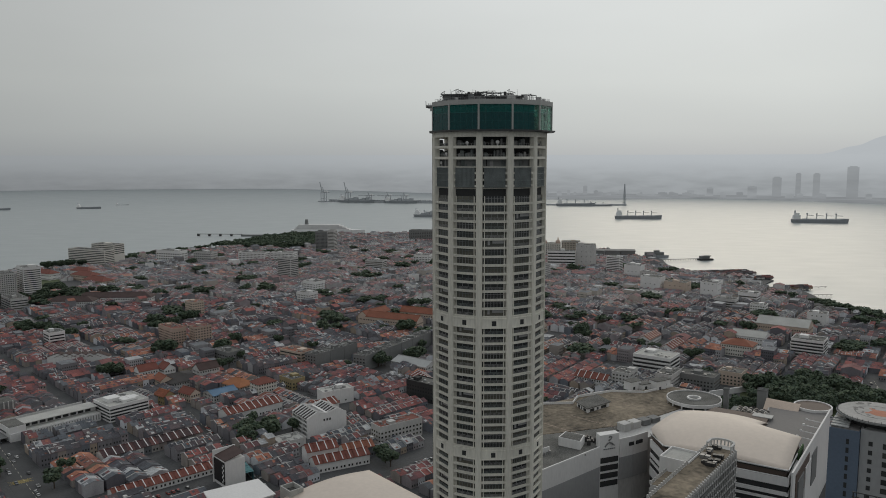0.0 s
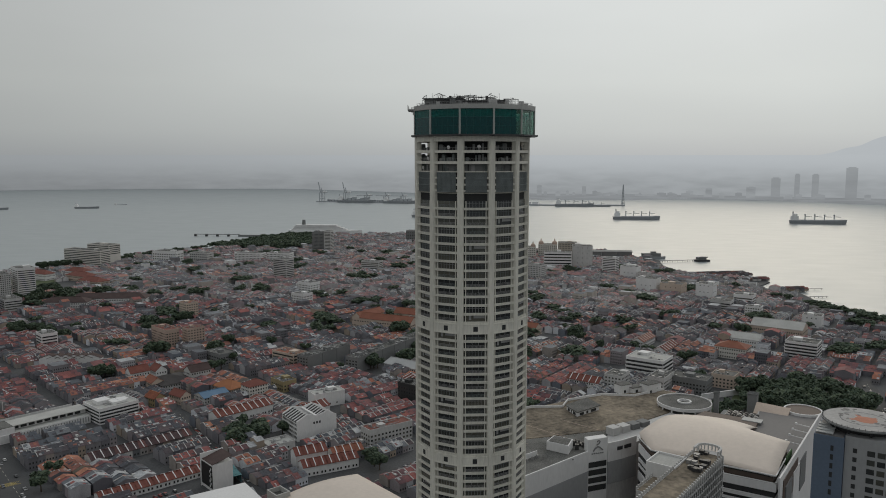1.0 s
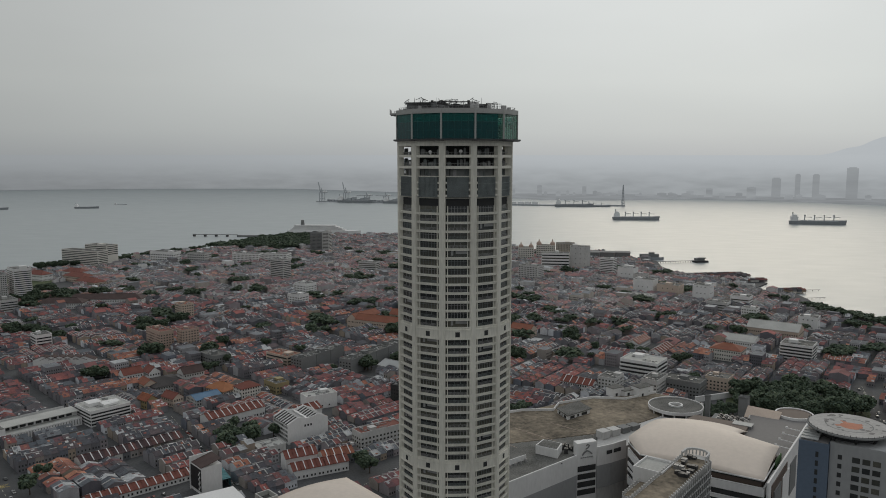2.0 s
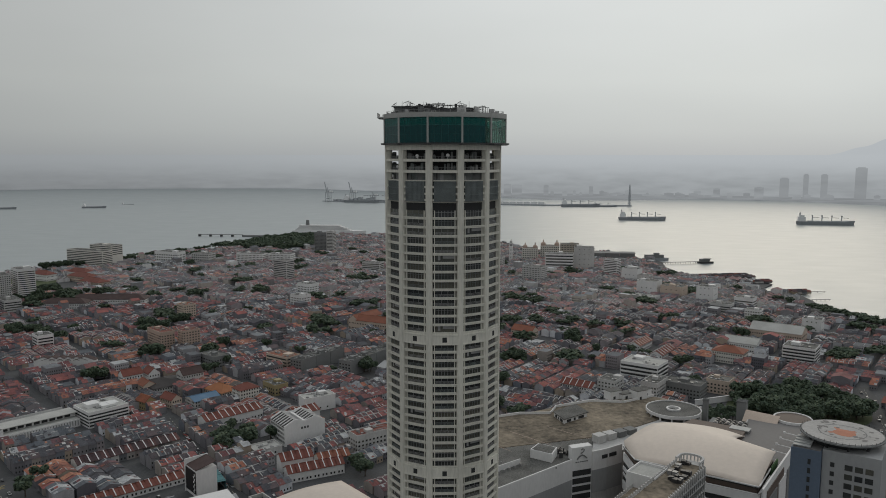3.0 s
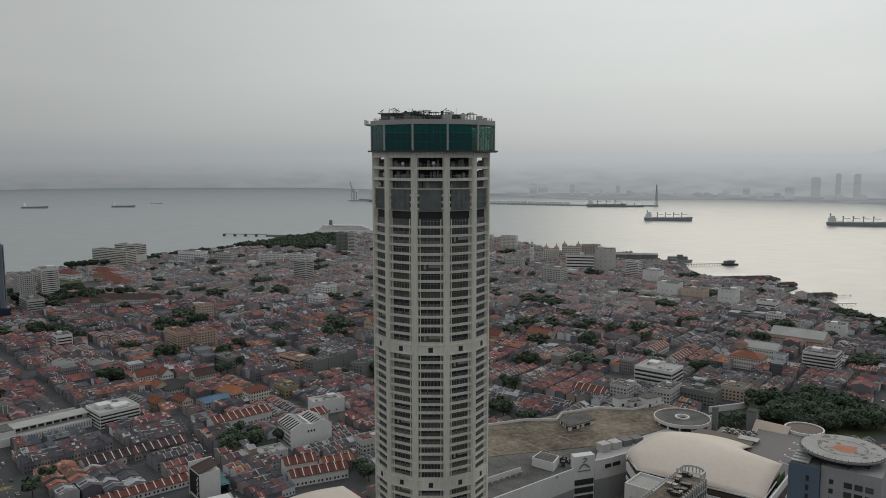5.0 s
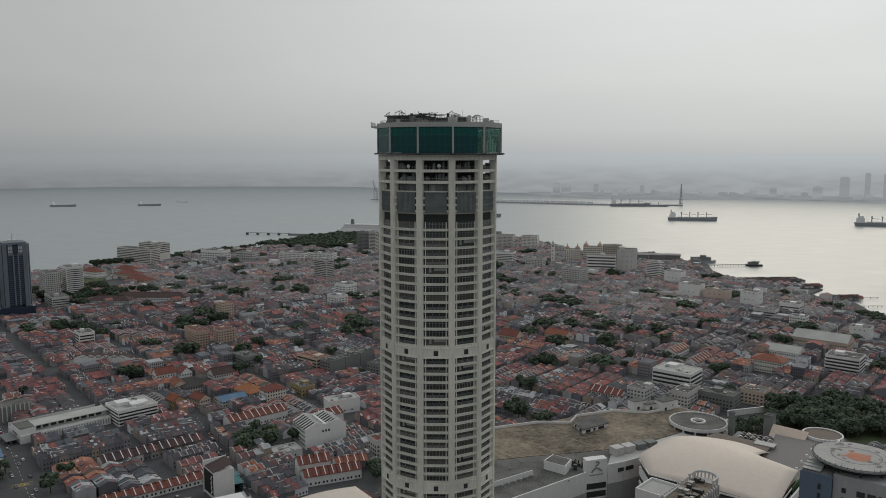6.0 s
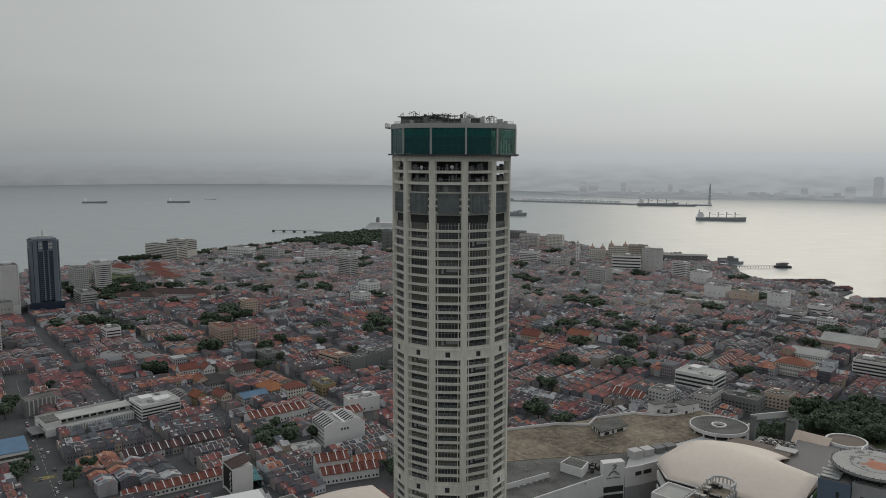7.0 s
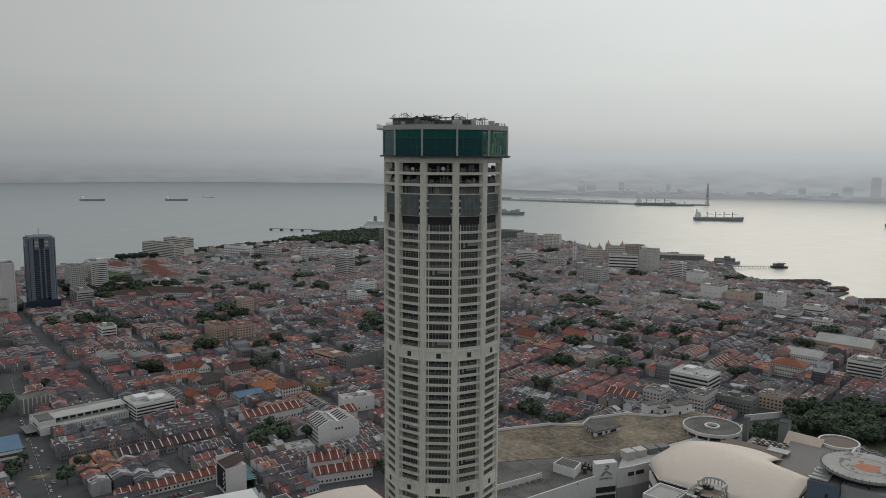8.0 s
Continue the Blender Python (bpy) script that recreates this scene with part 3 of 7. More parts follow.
    a, b = ngon(ca + 0.35), ngon(ca - 0.5)
    for i in range(12):
        j = (i + 1) % 12
        par.add([(*a[i], 246.5), (*a[j], 246.5), (*b[j], 246.5), (*b[i], 246.5), (*a[i], 248.4), (*a[j], 248.4), (*b[j], 248.4), (*b[i], 248.4)],
                [(0, 1, 5, 4), (4, 5, 6, 7), (2, 3, 7, 6), (0, 3, 2, 1)])
    part("parapet", par, M["crown_grey"], t, m=CROWN)
    part("roof_deck", Geo().prism(ngon(ca - 0.5), 246.4, 246.9), M["flat_roof"], t, m=CROWN)
    sky = Geo()
    m = CROWN @ face_pose(-4, ca, 246.2)
    sky.box(-5.5, -0.2, 0.6, 5.5, 3.2, 1.2, m)
    for z in (1.7, 2.2, 2.7):
        sky.box(-5.5, 3.0, z, 5.5, 3.15, z + 0.14, m)
    for i in range(8):
        x = -5.4 + 10.8 * i / 7
        sky.box(x - 0.08, 3.0, 1.2, x + 0.08, 3.15, 2.84, m)
    sky.box(-5.5, -0.2, -0.6, -5.1, 2.2, 0.6, m)
    sky.box(5.1, -0.2, -0.6, 5.5, 2.2, 0.6, m)
    part("skywalk_balcony", sky, M["pale_grey"], t)
    m = CROWN @ face_pose(-3, ca, 246.2)
    sk2 = Geo()
    sk2.box(-6.0, -0.2, 0.6, 6.0, 3.0, 1.2, m)
    for z in (1.7, 2.2, 2.7):
        sk2.box(-6.0, 2.85, z, 6.0, 3.0, z + 0.14, m)
    for i in range(9):
        x = -5.9 + 11.8 * i / 8
        sk2.box(x - 0.08, 2.85, 1.2, x + 0.08, 3.0, 2.84, m)
    part("skywalk_balcony", sk2, M["pale_grey"], t)
    roof_clutter(t)
    low = Geo()
    low.prism(ngon(TA + 6), 0, 13.0)
    part("podium", low, M["pale_grey"], t)


def roof_clutter(t):
    """Plant, ducts, aerials, rails and cradle arms on the roof."""
    rnd = random.Random(11)
    Z = 246.9
    house = Geo()
    house.box(-19, -14, Z, -4, -3, Z + 4.2)
    house.box(-20, -15, Z + 4.2, -3, -2, Z + 4.6)
    part("plant_room", house, M["mid_grey"], t, m=CROWN)
    house = Geo()
    house.box(5, -12, Z, 12, -4, Z + 4.0)
    house.tube(8.5, -8, Z + 4.0, Z + 4.9, 1.8, n=14)
    part("plant_room", house, M["pale_grey"], t, m=CROWN)
    duct = Geo()
    for i in range(5):
        y = -17 + 2.4 * i
        duct.box(-10, y, Z + 1.8, 14, y + 1.2, Z + 3.4)
        for x in (-9, -3, 3, 9, 13):
            duct.box(x - 0.1, y + 0.5, Z, x + 0.1, y + 0.7, Z + 1.8)
    part("duct", duct, M["dark_metal"], t, m=CROWN)
    for i in range(34):
        ang, r = rnd.uniform(180, 360), rnd.uniform(9, 23.5)
        x, y = r * math.cos(radians(ang)), r * math.sin(radians(ang))
        g = Geo()
        s = rnd.uniform(0.6, 1.8)
        g.box(x - s, y - s * 0.7, Z, x + s, y + s * 0.7, Z + rnd.uniform(1.4, 4.0))
        g.box(x - s * 0.6, y - s * 0.9, Z + 0.2, x + s * 0.6, y + s * 0.9, Z + rnd.uniform(0.5, 1.5))
        part("roof_unit", g, M[rnd.choice(["mid_grey", "dark_metal", "pale_grey"])], t, m=CROWN)
    for i in range(22):
        ang, r = rnd.uniform(190, 352), rnd.uniform(14, 24.6)
        x, y = r * math.cos(radians(ang)), r * math.sin(radians(ang))
        g = Geo()
        h = rnd.uniform(3.6, 7.2)
        g.tube(x, y, Z, Z + h, 0.08, 0.05, 6)
        if rnd.random() < 0.6:
            a2 = rnd.uniform(0, 6.28)
            g.bar((x - 1.3 * math.cos(a2), y - 1.3 * math.sin(a2), Z + h * 0.86), (x + 1.3 * math.cos(a2), y + 1.3 * math.sin(a2), Z + h * 1.02), 0.1)
            g.bar((x, y, Z + h * 0.5), (x + 1.0 * math.cos(a2), y + 1.0 * math.sin(a2), Z + h * 0.93), 0.07)
        part("aerial_mast", g, M["dark_metal"], t, m=CROWN)
    for i in range(34):
        ang, r = rnd.uniform(185, 355), rnd.uniform(15, 24.0)
        x, y = r * math.cos(radians(ang)), r * math.sin(radians(ang))
        g = Geo()
        a2, L, h = rnd.uniform(-0.5, 0.5), rnd.uniform(1.2, 3.4), rnd.uniform(3.0, 5.6)
        c, s = math.cos(a2) * L, math.sin(a2) * L
        for k in (-1, 0, 1):
            g.tube(x + c * k, y + s * k, Z, Z + h * (1 - 0.12 * abs(k)), 0.09, 0.07, 5)
        g.bar((x - c, y - s, Z + h * 0.88), (x + c, y + s, Z + h * 0.88), 0.1)
        if i % 3 == 0:
            g.bar((x - c, y - s, Z + h * 0.6), (x + c * 1.3, y + s * 1.3, Z + h * 1.05), 0.08)
        if i % 4 == 1:
            g.box(x - 0.5, y - 0.4, Z + h * 0.7, x + 0.5, y + 0.4, Z + h)
        part("pipe_frame", g, M["dark_metal"], t, m=CROWN)
    rail = Geo()
    a = ngon(24.4)
    for i in range(12):
        p, q = a[i], a[(i + 1) % 12]
        for z in (Z + 1.9, Z + 2.6):
            rail.bar((*p, z), (*q, z), 0.045)
        for s in range(6):
            x, y = p[0] + (q[0] - p[0]) * s / 6, p[1] + (q[1] - p[1]) * s / 6
            rail.box(x - 0.05, y - 0.05, Z, x + 0.05, y + 0.05, Z + 2.6)
    part("guard_rail", rail, M["metal"], t, m=CROWN)


office_tower()


# ---------------------------------------------------------------- the old town: rows of shophouses
KEEP_OUT = []          # (x, y, radius) of the places where something else stands


def inside(poly, x, y):
    hit, n = False, len(poly)
    for i in range(n):
        (x0, y0), (x1, y1) = poly[i], poly[(i + 1) % n]
        if (y0 > y) != (y1 > y) and x < (x1 - x0) * (y - y0) / (y1 - y0) + x0:
            hit = not hit
    return hit


def free(x, y, r=0.0):
    return all((x - a) ** 2 + (y - b) ** 2 > (c + r) ** 2 for a, b, c in KEEP_OUT)


def rect_out(x, y, w, d, yaw):
    """Keeps a rectangle clear, as a row of discs."""
    n = max(1, round(max(w, d) / min(w, d)))
    c, s = math.cos(radians(yaw)), math.sin(radians(yaw))
    for i in range(n):
        o = ((i + 0.5) / n - 0.5) * max(w, d)
        px, py = (x + o * c, y + o * s) if w >= d else (x - o * s, y + o * c)
        KEEP_OUT.append((px, py, min(w, d) * 0.62))


def shophouse(w, d, h, rise, storeys_, white_party, seed, tone):
    """A narrow terrace house: plaster walls, a pitched tile roof, raised party walls, shuttered windows, a lean-to behind."""
    rnd = random.Random(seed)
    t = thing("shophouse", 0, -5000, 0, 0, "terraced shophouse with plaster walls and a pitched tile roof", "house", "shophouses of the old town")
    f, b, half = -d / 2, d * 0.18, w / 2
    ridge = (f + b) / 2
    wall = Geo()
    wall.profile([(f, 0), (b, 0), (b, h), (ridge, h + rise), (f, h)], -half, half)
    wall.v = [(y, x, z) for x, y, z in wall.v]
    wall.f = [tuple(reversed(q)) for q in wall.f]
    wall.box(-half, b, 0, half, d / 2, h * 0.55)
    wall.box(-half, f - 2.2, 0, -half + 0.5, f, 3.4)
    part("wall", wall, M["wall"], t)
    roof = Geo()
    e = 0.6
    k = rise / (ridge - f)
    for s in (-1, 1):
        y0 = f - e if s < 0 else b + e
        z0 = h - e * k
        roof.add([(-half + 0.1, y0, z0 + 0.05), (half - 0.1, y0, z0 + 0.05), (half - 0.1, ridge, h + rise + 0.05), (-half + 0.1, ridge, h + rise + 0.05),
                  (-half + 0.1, y0, z0 + 0.3), (half - 0.1, y0, z0 + 0.3), (half - 0.1, ridge, h + rise + 0.3), (-half + 0.1, ridge, h + rise + 0.3)],
                 [(0, 1, 2, 3), (7, 6, 5, 4), (0, 4, 5, 1), (1, 5, 6, 2), (3, 7, 4, 0), (2, 6, 7, 3)])
    roof.box(-half + 0.1, ridge - 0.25, h + rise + 0.2, half - 0.1, ridge + 0.25, h + rise + 0.5)
    part("roof", roof, M["roof_" + tone], t)
    porch = Geo()
    porch.add([(-half, f - 2.5, 3.3), (half, f - 2.5, 3.3), (half, f, 4.2), (-half, f, 4.2), (-half, f - 2.5, 3.5), (half, f - 2.5, 3.5), (half, f, 4.4), (-half, f, 4.4)],
              [(0, 3, 2, 1), (4, 5, 6, 7), (0, 1, 5, 4), (1, 2, 6, 5), (3, 0, 4, 7)])
    part("porch_roof", porch, M[rnd.choice(("zinc", "roof_" + tone, "roof_orange", "roof_red", "roof_brown", "roof_brown"))], t)
    back = Geo()
    zl = h * 0.55
    back.add([(-half + 0.1, b, zl + 1.5), (half - 0.1, b, zl + 1.5), (half - 0.1, d / 2 + 0.4, zl + 0.2), (-half + 0.1, d / 2 + 0.4, zl + 0.2),
              (-half + 0.1, b, zl + 1.7), (half - 0.1, b, zl + 1.7), (half - 0.1, d / 2 + 0.4, zl + 0.4), (-half + 0.1, d / 2 + 0.4, zl + 0.4)],
             [(0, 3, 2, 1), (4, 5, 6, 7), (1, 2, 6, 5), (2, 3, 7, 6), (3, 0, 4, 7)])
    for i in range(rnd.choice((2, 3, 4))):
        a, b2 = rnd.uniform(-half * 0.9, half * 0.2), rnd.uniform(0.08, 0.6)
        c2, d2 = a + rnd.uniform(0.9, 2.6), min(0.96, b2 + rnd.uniform(0.18, 0.4))
        ys = f - e if rnd.random() < 0.6 else b + e
        zs = h - e * k
        quad = [(xx, ys + (ridge - ys) * vv, zs + (h + rise - zs) * vv + 0.4) for xx, vv in ((a, b2), (c2, b2), (c2, d2), (a, d2))]
        back.add(quad + [(q[0], q[1], q[2] - 0.12) for q in quad], [(0, 1, 2, 3), (7, 6, 5, 4), (0, 4, 5, 1), (1, 5, 6, 2), (2, 6, 7, 3), (3, 7, 4, 0)])
    for i in range(rnd.choice((2, 3, 4))):
        x, y, q = rnd.uniform(-1.6, 1.6), rnd.uniform(0.2, 0.44) * d, rnd.uniform(0.5, 1.1)
        back.box(x - q, y - q, zl + 0.2, x + q, y + q * 1.2, zl + rnd.uniform(1.2, 2.6))
    part("rear_roof", back, M["zinc"] if rnd.random() < 0.16 else M["roof_" + rnd.choice((tone, "brown", "red"))], t)
    party = Geo()
    for s in (-1, 1):
        x0, x1 = (half - 0.22, half + 0.22) if s > 0 else (-half - 0.22, -half + 0.22)
        prof = [(f - 0.5, h - 0.3), (ridge, h + rise), (b + 0.5, h - 0.3), (b + 0.5, h + 0.5), (ridge, h + rise + 0.75), (f - 0.5, h + 0.5)]
        p = Geo().profile(prof, x0, x1)
        party.add([(y, x, z) for x, y, z in p.v], [tuple(reversed(q)) for q in p.f])
    if white_party or seed % 3 == 0:
        party.box(-half, ridge - 0.3, h + rise + 0.45, half, ridge + 0.3, h + rise + 0.62)
    party.box(-half, f - 0.75, h - 0.75, half, f - 0.62, h - 0.1)
    party.box(-half, f - 0.18, 4.3, half, f, 4.9)
    party.box(-half, b + 0.02, h - 0.9, half, b + 0.3, h - 0.1)
    for k in range(3):
        x = -half + w * (k + 0.5) / 3
        party.box(x - 0.62, f - 0.1, 4.95, x - 0.5, f, h - 0.9)
        party.box(x + 0.5, f - 0.1, 4.95, x + 0.62, f, h - 0.9)
    part("party_wall", party, M["white"] if white_party else M["pale_grey"] if seed % 2 else M["tan"], t)
    for s in range(1, storeys_):
        win = Geo()
        win.box(-w * 0.4, f - 0.05, s * 3.2 + 1.0, w * 0.4, f + 0.05, s * 3.2 + 2.7)
        win.box(-w * 0.43, f - 0.14, s * 3.2 + 0.85, w * 0.43, f, s * 3.2 + 1.0)
        part("shutter_window", win, M["dark"], t)
    return t


ROW_TONES = ("red", "brown", "red", "orange", "brown", "red", "grey", "brown", "red", "orange", "brown", "brown", "grey", "red")

NEAR_TONES = ("red", "brown", "red", "orange", "brown", "red", "brown", "brown", "red", "brown", "brown", "red", "grey", "red")


def place_variants():
    rnd, out = random.Random(3), []
    for i in range(14):
        st = rnd.choice((2, 2, 2, 3))
        out.append((shophouse(rnd.uniform(5.2, 6.6), rnd.uniform(19, 23), 2.95 * st + rnd.uniform(0.2, 1.0), rnd.uniform(2.2, 3.1), st, rnd.random() < 0.42, i, NEAR_TONES[i]), st))
    return out


class Bulk:
    """Walls, roofs and copings of the many houses too far off to count, kept as plain arrays."""

    def __init__(self):
        self.g = {k: Geo() for k in ("wall", "red", "orange", "brown", "grey", "coping", "window")}

    def house(self, m, w, d, h, rise, kind, white, windows, extra=None, tone="red", patches=None, ridge=False):
        W, R = self.g["wall"], self.g[tone]
        f, b = -d / 2, d / 2
        if kind == "flat":
            p = [(-w / 2, f, 0), (w / 2, f, 0), (w / 2, b, 0), (-w / 2, b, 0), (-w / 2, f, h), (w / 2, f, h), (w / 2, b, h), (-w / 2, b, h)]
            W.add([m @ Vector(q) for q in p], [(0, 1, 5, 4), (1, 2, 6, 5), (2, 3, 7, 6), (3, 0, 4, 7), (4, 5, 6, 7)])
            o = 0.35
            p = [(-w / 2 + o, f + o, h + 0.05), (w / 2 - o, f + o, h + 0.05), (w / 2 - o, b - o, h + 0.05), (-w / 2 + o, b - o, h + 0.05)]
            R.add([m @ Vector(q) for q in p], [(0, 1, 2, 3)])
        else:
            spans = ((f, f + d * 0.47, h, rise), (f + d * 0.54, b, h * (0.84 if white else 0.96), rise * 0.85)) if kind == "terrace" else ((f, b, h, rise),)
            for y0, y1, hh, up in spans:
                r = (y0 + y1) / 2
                p = [(-w / 2, y0, 0), (w / 2, y0, 0), (w / 2, y1, 0), (-w / 2, y1, 0), (-w / 2, y0, hh), (w / 2, y0, hh), (w / 2, y1, hh), (-w / 2, y1, hh), (-w / 2, r, hh + up), (w / 2, r, hh + up)]
                W.add([m @ Vector(q) for q in p], [(0, 1, 5, 4), (2, 3, 7, 6), (1, 2, 6, 9, 5), (3, 0, 4, 8, 7)])
                e = 0.5
                z = hh - e * up / (r - y0) + 0.15
                p = [(-w / 2 - 0.1, y0 - e, z), (w / 2 + 0.1, y0 - e, z), (w / 2 + 0.1, r, hh + up + 0.15), (-w / 2 - 0.1, r, hh + up + 0.15), (w / 2 + 0.1, y1 + e, z), (-w / 2 - 0.1, y1 + e, z)]
                R.add([m @ Vector(q) for q in p], [(0, 1, 2, 3), (3, 2, 4, 5)])
                for side, a, b2, c2, d2, key in patches or ():
                    ys, zs = (y0 - e, z) if side < 0 else (y1 + e, z)
                    p = [(xx * w / 2, ys + (r - ys) * vv, zs + (hh + up + 0.15 - zs) * vv + 0.1) for xx, vv in ((a, b2), (c2, b2), (c2, d2), (a, d2))]
                    self.g[key].add([m @ Vector(q) for q in p], [(0, 1, 2, 3) if side < 0 else (3, 2, 1, 0)])
                if ridge:
                    p = [(-w / 2, r - 0.28, hh + up + 0.1), (w / 2, r - 0.28, hh + up + 0.1), (w / 2, r, hh + up + 0.42), (-w / 2, r, hh + up + 0.42), (w / 2, r + 0.28, hh + up + 0.1), (-w / 2, r + 0.28, hh + up + 0.1)]
                    self.g["coping"].add([m @ Vector(q) for q in p], [(0, 1, 2, 3), (3, 2, 4, 5)])
                if white:
                    x = w / 2
                    lo = [(x - 0.24, y0 - 0.4, hh), (x + 0.24, y0 - 0.4, hh), (x + 0.24, r, hh + up + 0.1), (x - 0.24, r, hh + up + 0.1), (x + 0.24, y1 + 0.4, hh), (x - 0.24, y1 + 0.4, hh)]
                    p = lo + [(q[0], q[1], q[2] + 0.6) for q in lo]
                    self.g["coping"].add([m @ Vector(q) for q in p], [(6, 7, 8, 9), (9, 8, 10, 11), (0, 1, 7, 6), (1, 2, 8, 7), (3, 0, 6, 9), (2, 4, 10, 8), (5, 3, 9, 11), (4, 5, 11, 10)])
        for x, y, q, tall, key in extra or ():
            g = self.g[key]
            p = [(x - q, y - q * 1.3, h * 0.6), (x + q, y - q * 1.3, h * 0.6), (x + q, y + q * 1.3, h * 0.6), (x - q, y + q * 1.3, h * 0.6)]
            p += [(a, b2, h + tall) for a, b2, c2 in p]
            g.add([m @ Vector(q2) for q2 in p], [(0, 1, 5, 4), (1, 2, 6, 5), (2, 3, 7, 6), (3, 0, 4, 7), (4, 5, 6, 7)])
        if windows:
            g = self.g["window"]
            n, st = max(2, int(w / 2.0)), max(1, int(h / 3.3))
            for s in range(st):
                for i in range(n):
                    x = (i + 0.5) / n * w - w / 2
                    for y, sg in ((f - 0.04, 1), (b + 0.04, -1)) if kind == "flat" else ((f - 0.04, 1),):
                        p = [(x - 0.5, y, s * 3.3 + 1.1), (x + 0.5, y, s * 3.3 + 1.1), (x + 0.5, y, s * 3.3 + 2.6), (x - 0.5, y, s * 3.3 + 2.6)]
                        g.add([m @ Vector(q) for q in p], [(0, 1, 2, 3)])

    def finish(self, name, label, wall, roofs):
        t = thing(name, 0, 0, 0, 0, label, "houses", kind="stuff")
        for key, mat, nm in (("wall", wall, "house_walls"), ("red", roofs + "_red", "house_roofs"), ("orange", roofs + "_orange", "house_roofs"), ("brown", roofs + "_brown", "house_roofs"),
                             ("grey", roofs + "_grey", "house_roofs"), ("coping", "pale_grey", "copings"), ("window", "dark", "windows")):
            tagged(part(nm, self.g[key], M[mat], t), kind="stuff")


def roof_patches(rnd, dist):
    """Mended strips, sheet metal and skylights on the slopes: side, two corners as shares of the slope, tone."""
    out = []
    for i in range(rnd.choice((1, 2, 3, 3, 4)) if dist < 1400 else rnd.choice((0, 1, 1, 2))):
        a, b = rnd.uniform(-0.9, 0.3), rnd.uniform(0.08, 0.6)
        out.append((rnd.choice((-1, 1)), a, b, min(0.95, a + rnd.uniform(0.3, 1.1)), min(0.97, b + rnd.uniform(0.18, 0.45)), rnd.choice(("grey", "brown", "brown", "red", "brown", "orange", "grey", "coping"))))
    return out


def tone_of(x, y):
    """Streets where whole rows keep their white party walls."""
    return noise.noise(Vector((x * 0.011, y * 0.011, 4.0)))


def build_town():
    rnd = random.Random(21)
    variants = place_variants()
    old, quay = Bulk(), Bulk()
    shore = coast()
    spots = []
    # two quarters, each with its own street grid
    for yaw, region, u0, v0 in ((50.0, -1, 168.0, 20.0), (61.0, 1, 60.0, 10.0)):
        c, s = math.cos(radians(yaw)), math.sin(radians(yaw))
        u = u0 - 1400
        while u < 2600:
            length = rnd.uniform(58, 100)
            v = v0 - 1600
            while v < 2400:
                depth = rnd.choice((40, 43, 46))
                turned = rnd.random() < 0.3
                rows = [(a, 0) for a in (0, 1)] if not turned else [(a, 1) for a in range(max(2, int((length - 9) / 21)))]
                for row, across in rows:
                    uu = u + 4.5 if not across else v
                    end = u + length - 5 if not across else v + depth - 4
                    row_h, row_kind = 2.75 * rnd.choice((2, 2, 2, 2, 3)) + rnd.uniform(-0.4, 0.8), rnd.randrange(14)
                    while uu < end:
                        gu, gv = (uu, v) if not across else (u, uu)
                        w = rnd.uniform(5.0, 6.8) if rnd.random() < 0.93 or math.hypot(gu, gv) < 850 else rnd.uniform(8, 17)
                        if not across:
                            d = depth / 2 - 0.7
                            pu, pv = uu + w / 2, v + (d / 2 if row == 0 else depth - d / 2)
                            face = 0 if row == 0 else 180
                        else:
                            d = (length - 9) / len(rows) - 0.7
                            pu, pv = u + 4.5 + (row + 0.5) * (d + 0.7), uu + w / 2
                            face = 90 if row % 2 else 270
                        cx, cy = pu * c - pv * s, pu * s + pv * c
                        uu += w + 0.05
                        dist = math.hypot(cx, cy)
                        side = cx + 0.16 * (cy - 600) + 60
                        if dist < 380 or dist > 2600 or abs(math.degrees(math.atan2(cx, cy)) + 9) > 46:
                            continue
                        if side * region < 6 or not free(cx, cy, 2.5) or not all(inside(shore, cx + a, cy + b2) for a, b2 in ((22, 22), (-22, 22), (22, -22))):
                            continue
                        if rnd.random() < 0.03:
                            continue
                        spots.append((dist, cx, cy, yaw + face, w, d, row_h, row_kind))
                v += depth + rnd.uniform(4.5, 7.5)
            u += length + rnd.uniform(5.5, 8.5)
    spots.sort()
    near = 0
    for dist, x, y, yaw, w, d, row_h, row_kind in spots:
        h = row_h + (rnd.uniform(-0.2, 0.2) if rnd.random() < 0.84 else rnd.uniform(-0.8, 2.2))
        if w < 7.2 and near < 190 and y < 900:
            v, st = variants[row_kind if rnd.random() < 0.66 else rnd.randrange(14)]
            copy_thing(v, pose(x, y, 0, 0, 0, yaw))
            near += 1
            continue
        m = pose(x, y, 0, 0, 0, yaw + rnd.uniform(-1, 1))
        tone = ROW_TONES[row_kind if rnd.random() < 0.68 else rnd.randrange(14)]
        if tone == "orange" and dist > 1000 and rnd.random() < 0.55:
            tone = rnd.choice(("red", "brown", "grey"))
        # farther houses take the palette with more haze painted in
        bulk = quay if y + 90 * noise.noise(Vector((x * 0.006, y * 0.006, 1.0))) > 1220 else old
        if w > 7.2:
            kind = rnd.choice(("flat", "gable", "flat"))
            bulk.house(m, w, d * rnd.uniform(0.6, 0.95), h + rnd.choice((0, 0, 3.4, 6.8)), 2.6, kind, False, dist < 1300, None, tone if kind == "gable" else "grey")
        else:
            extra = []
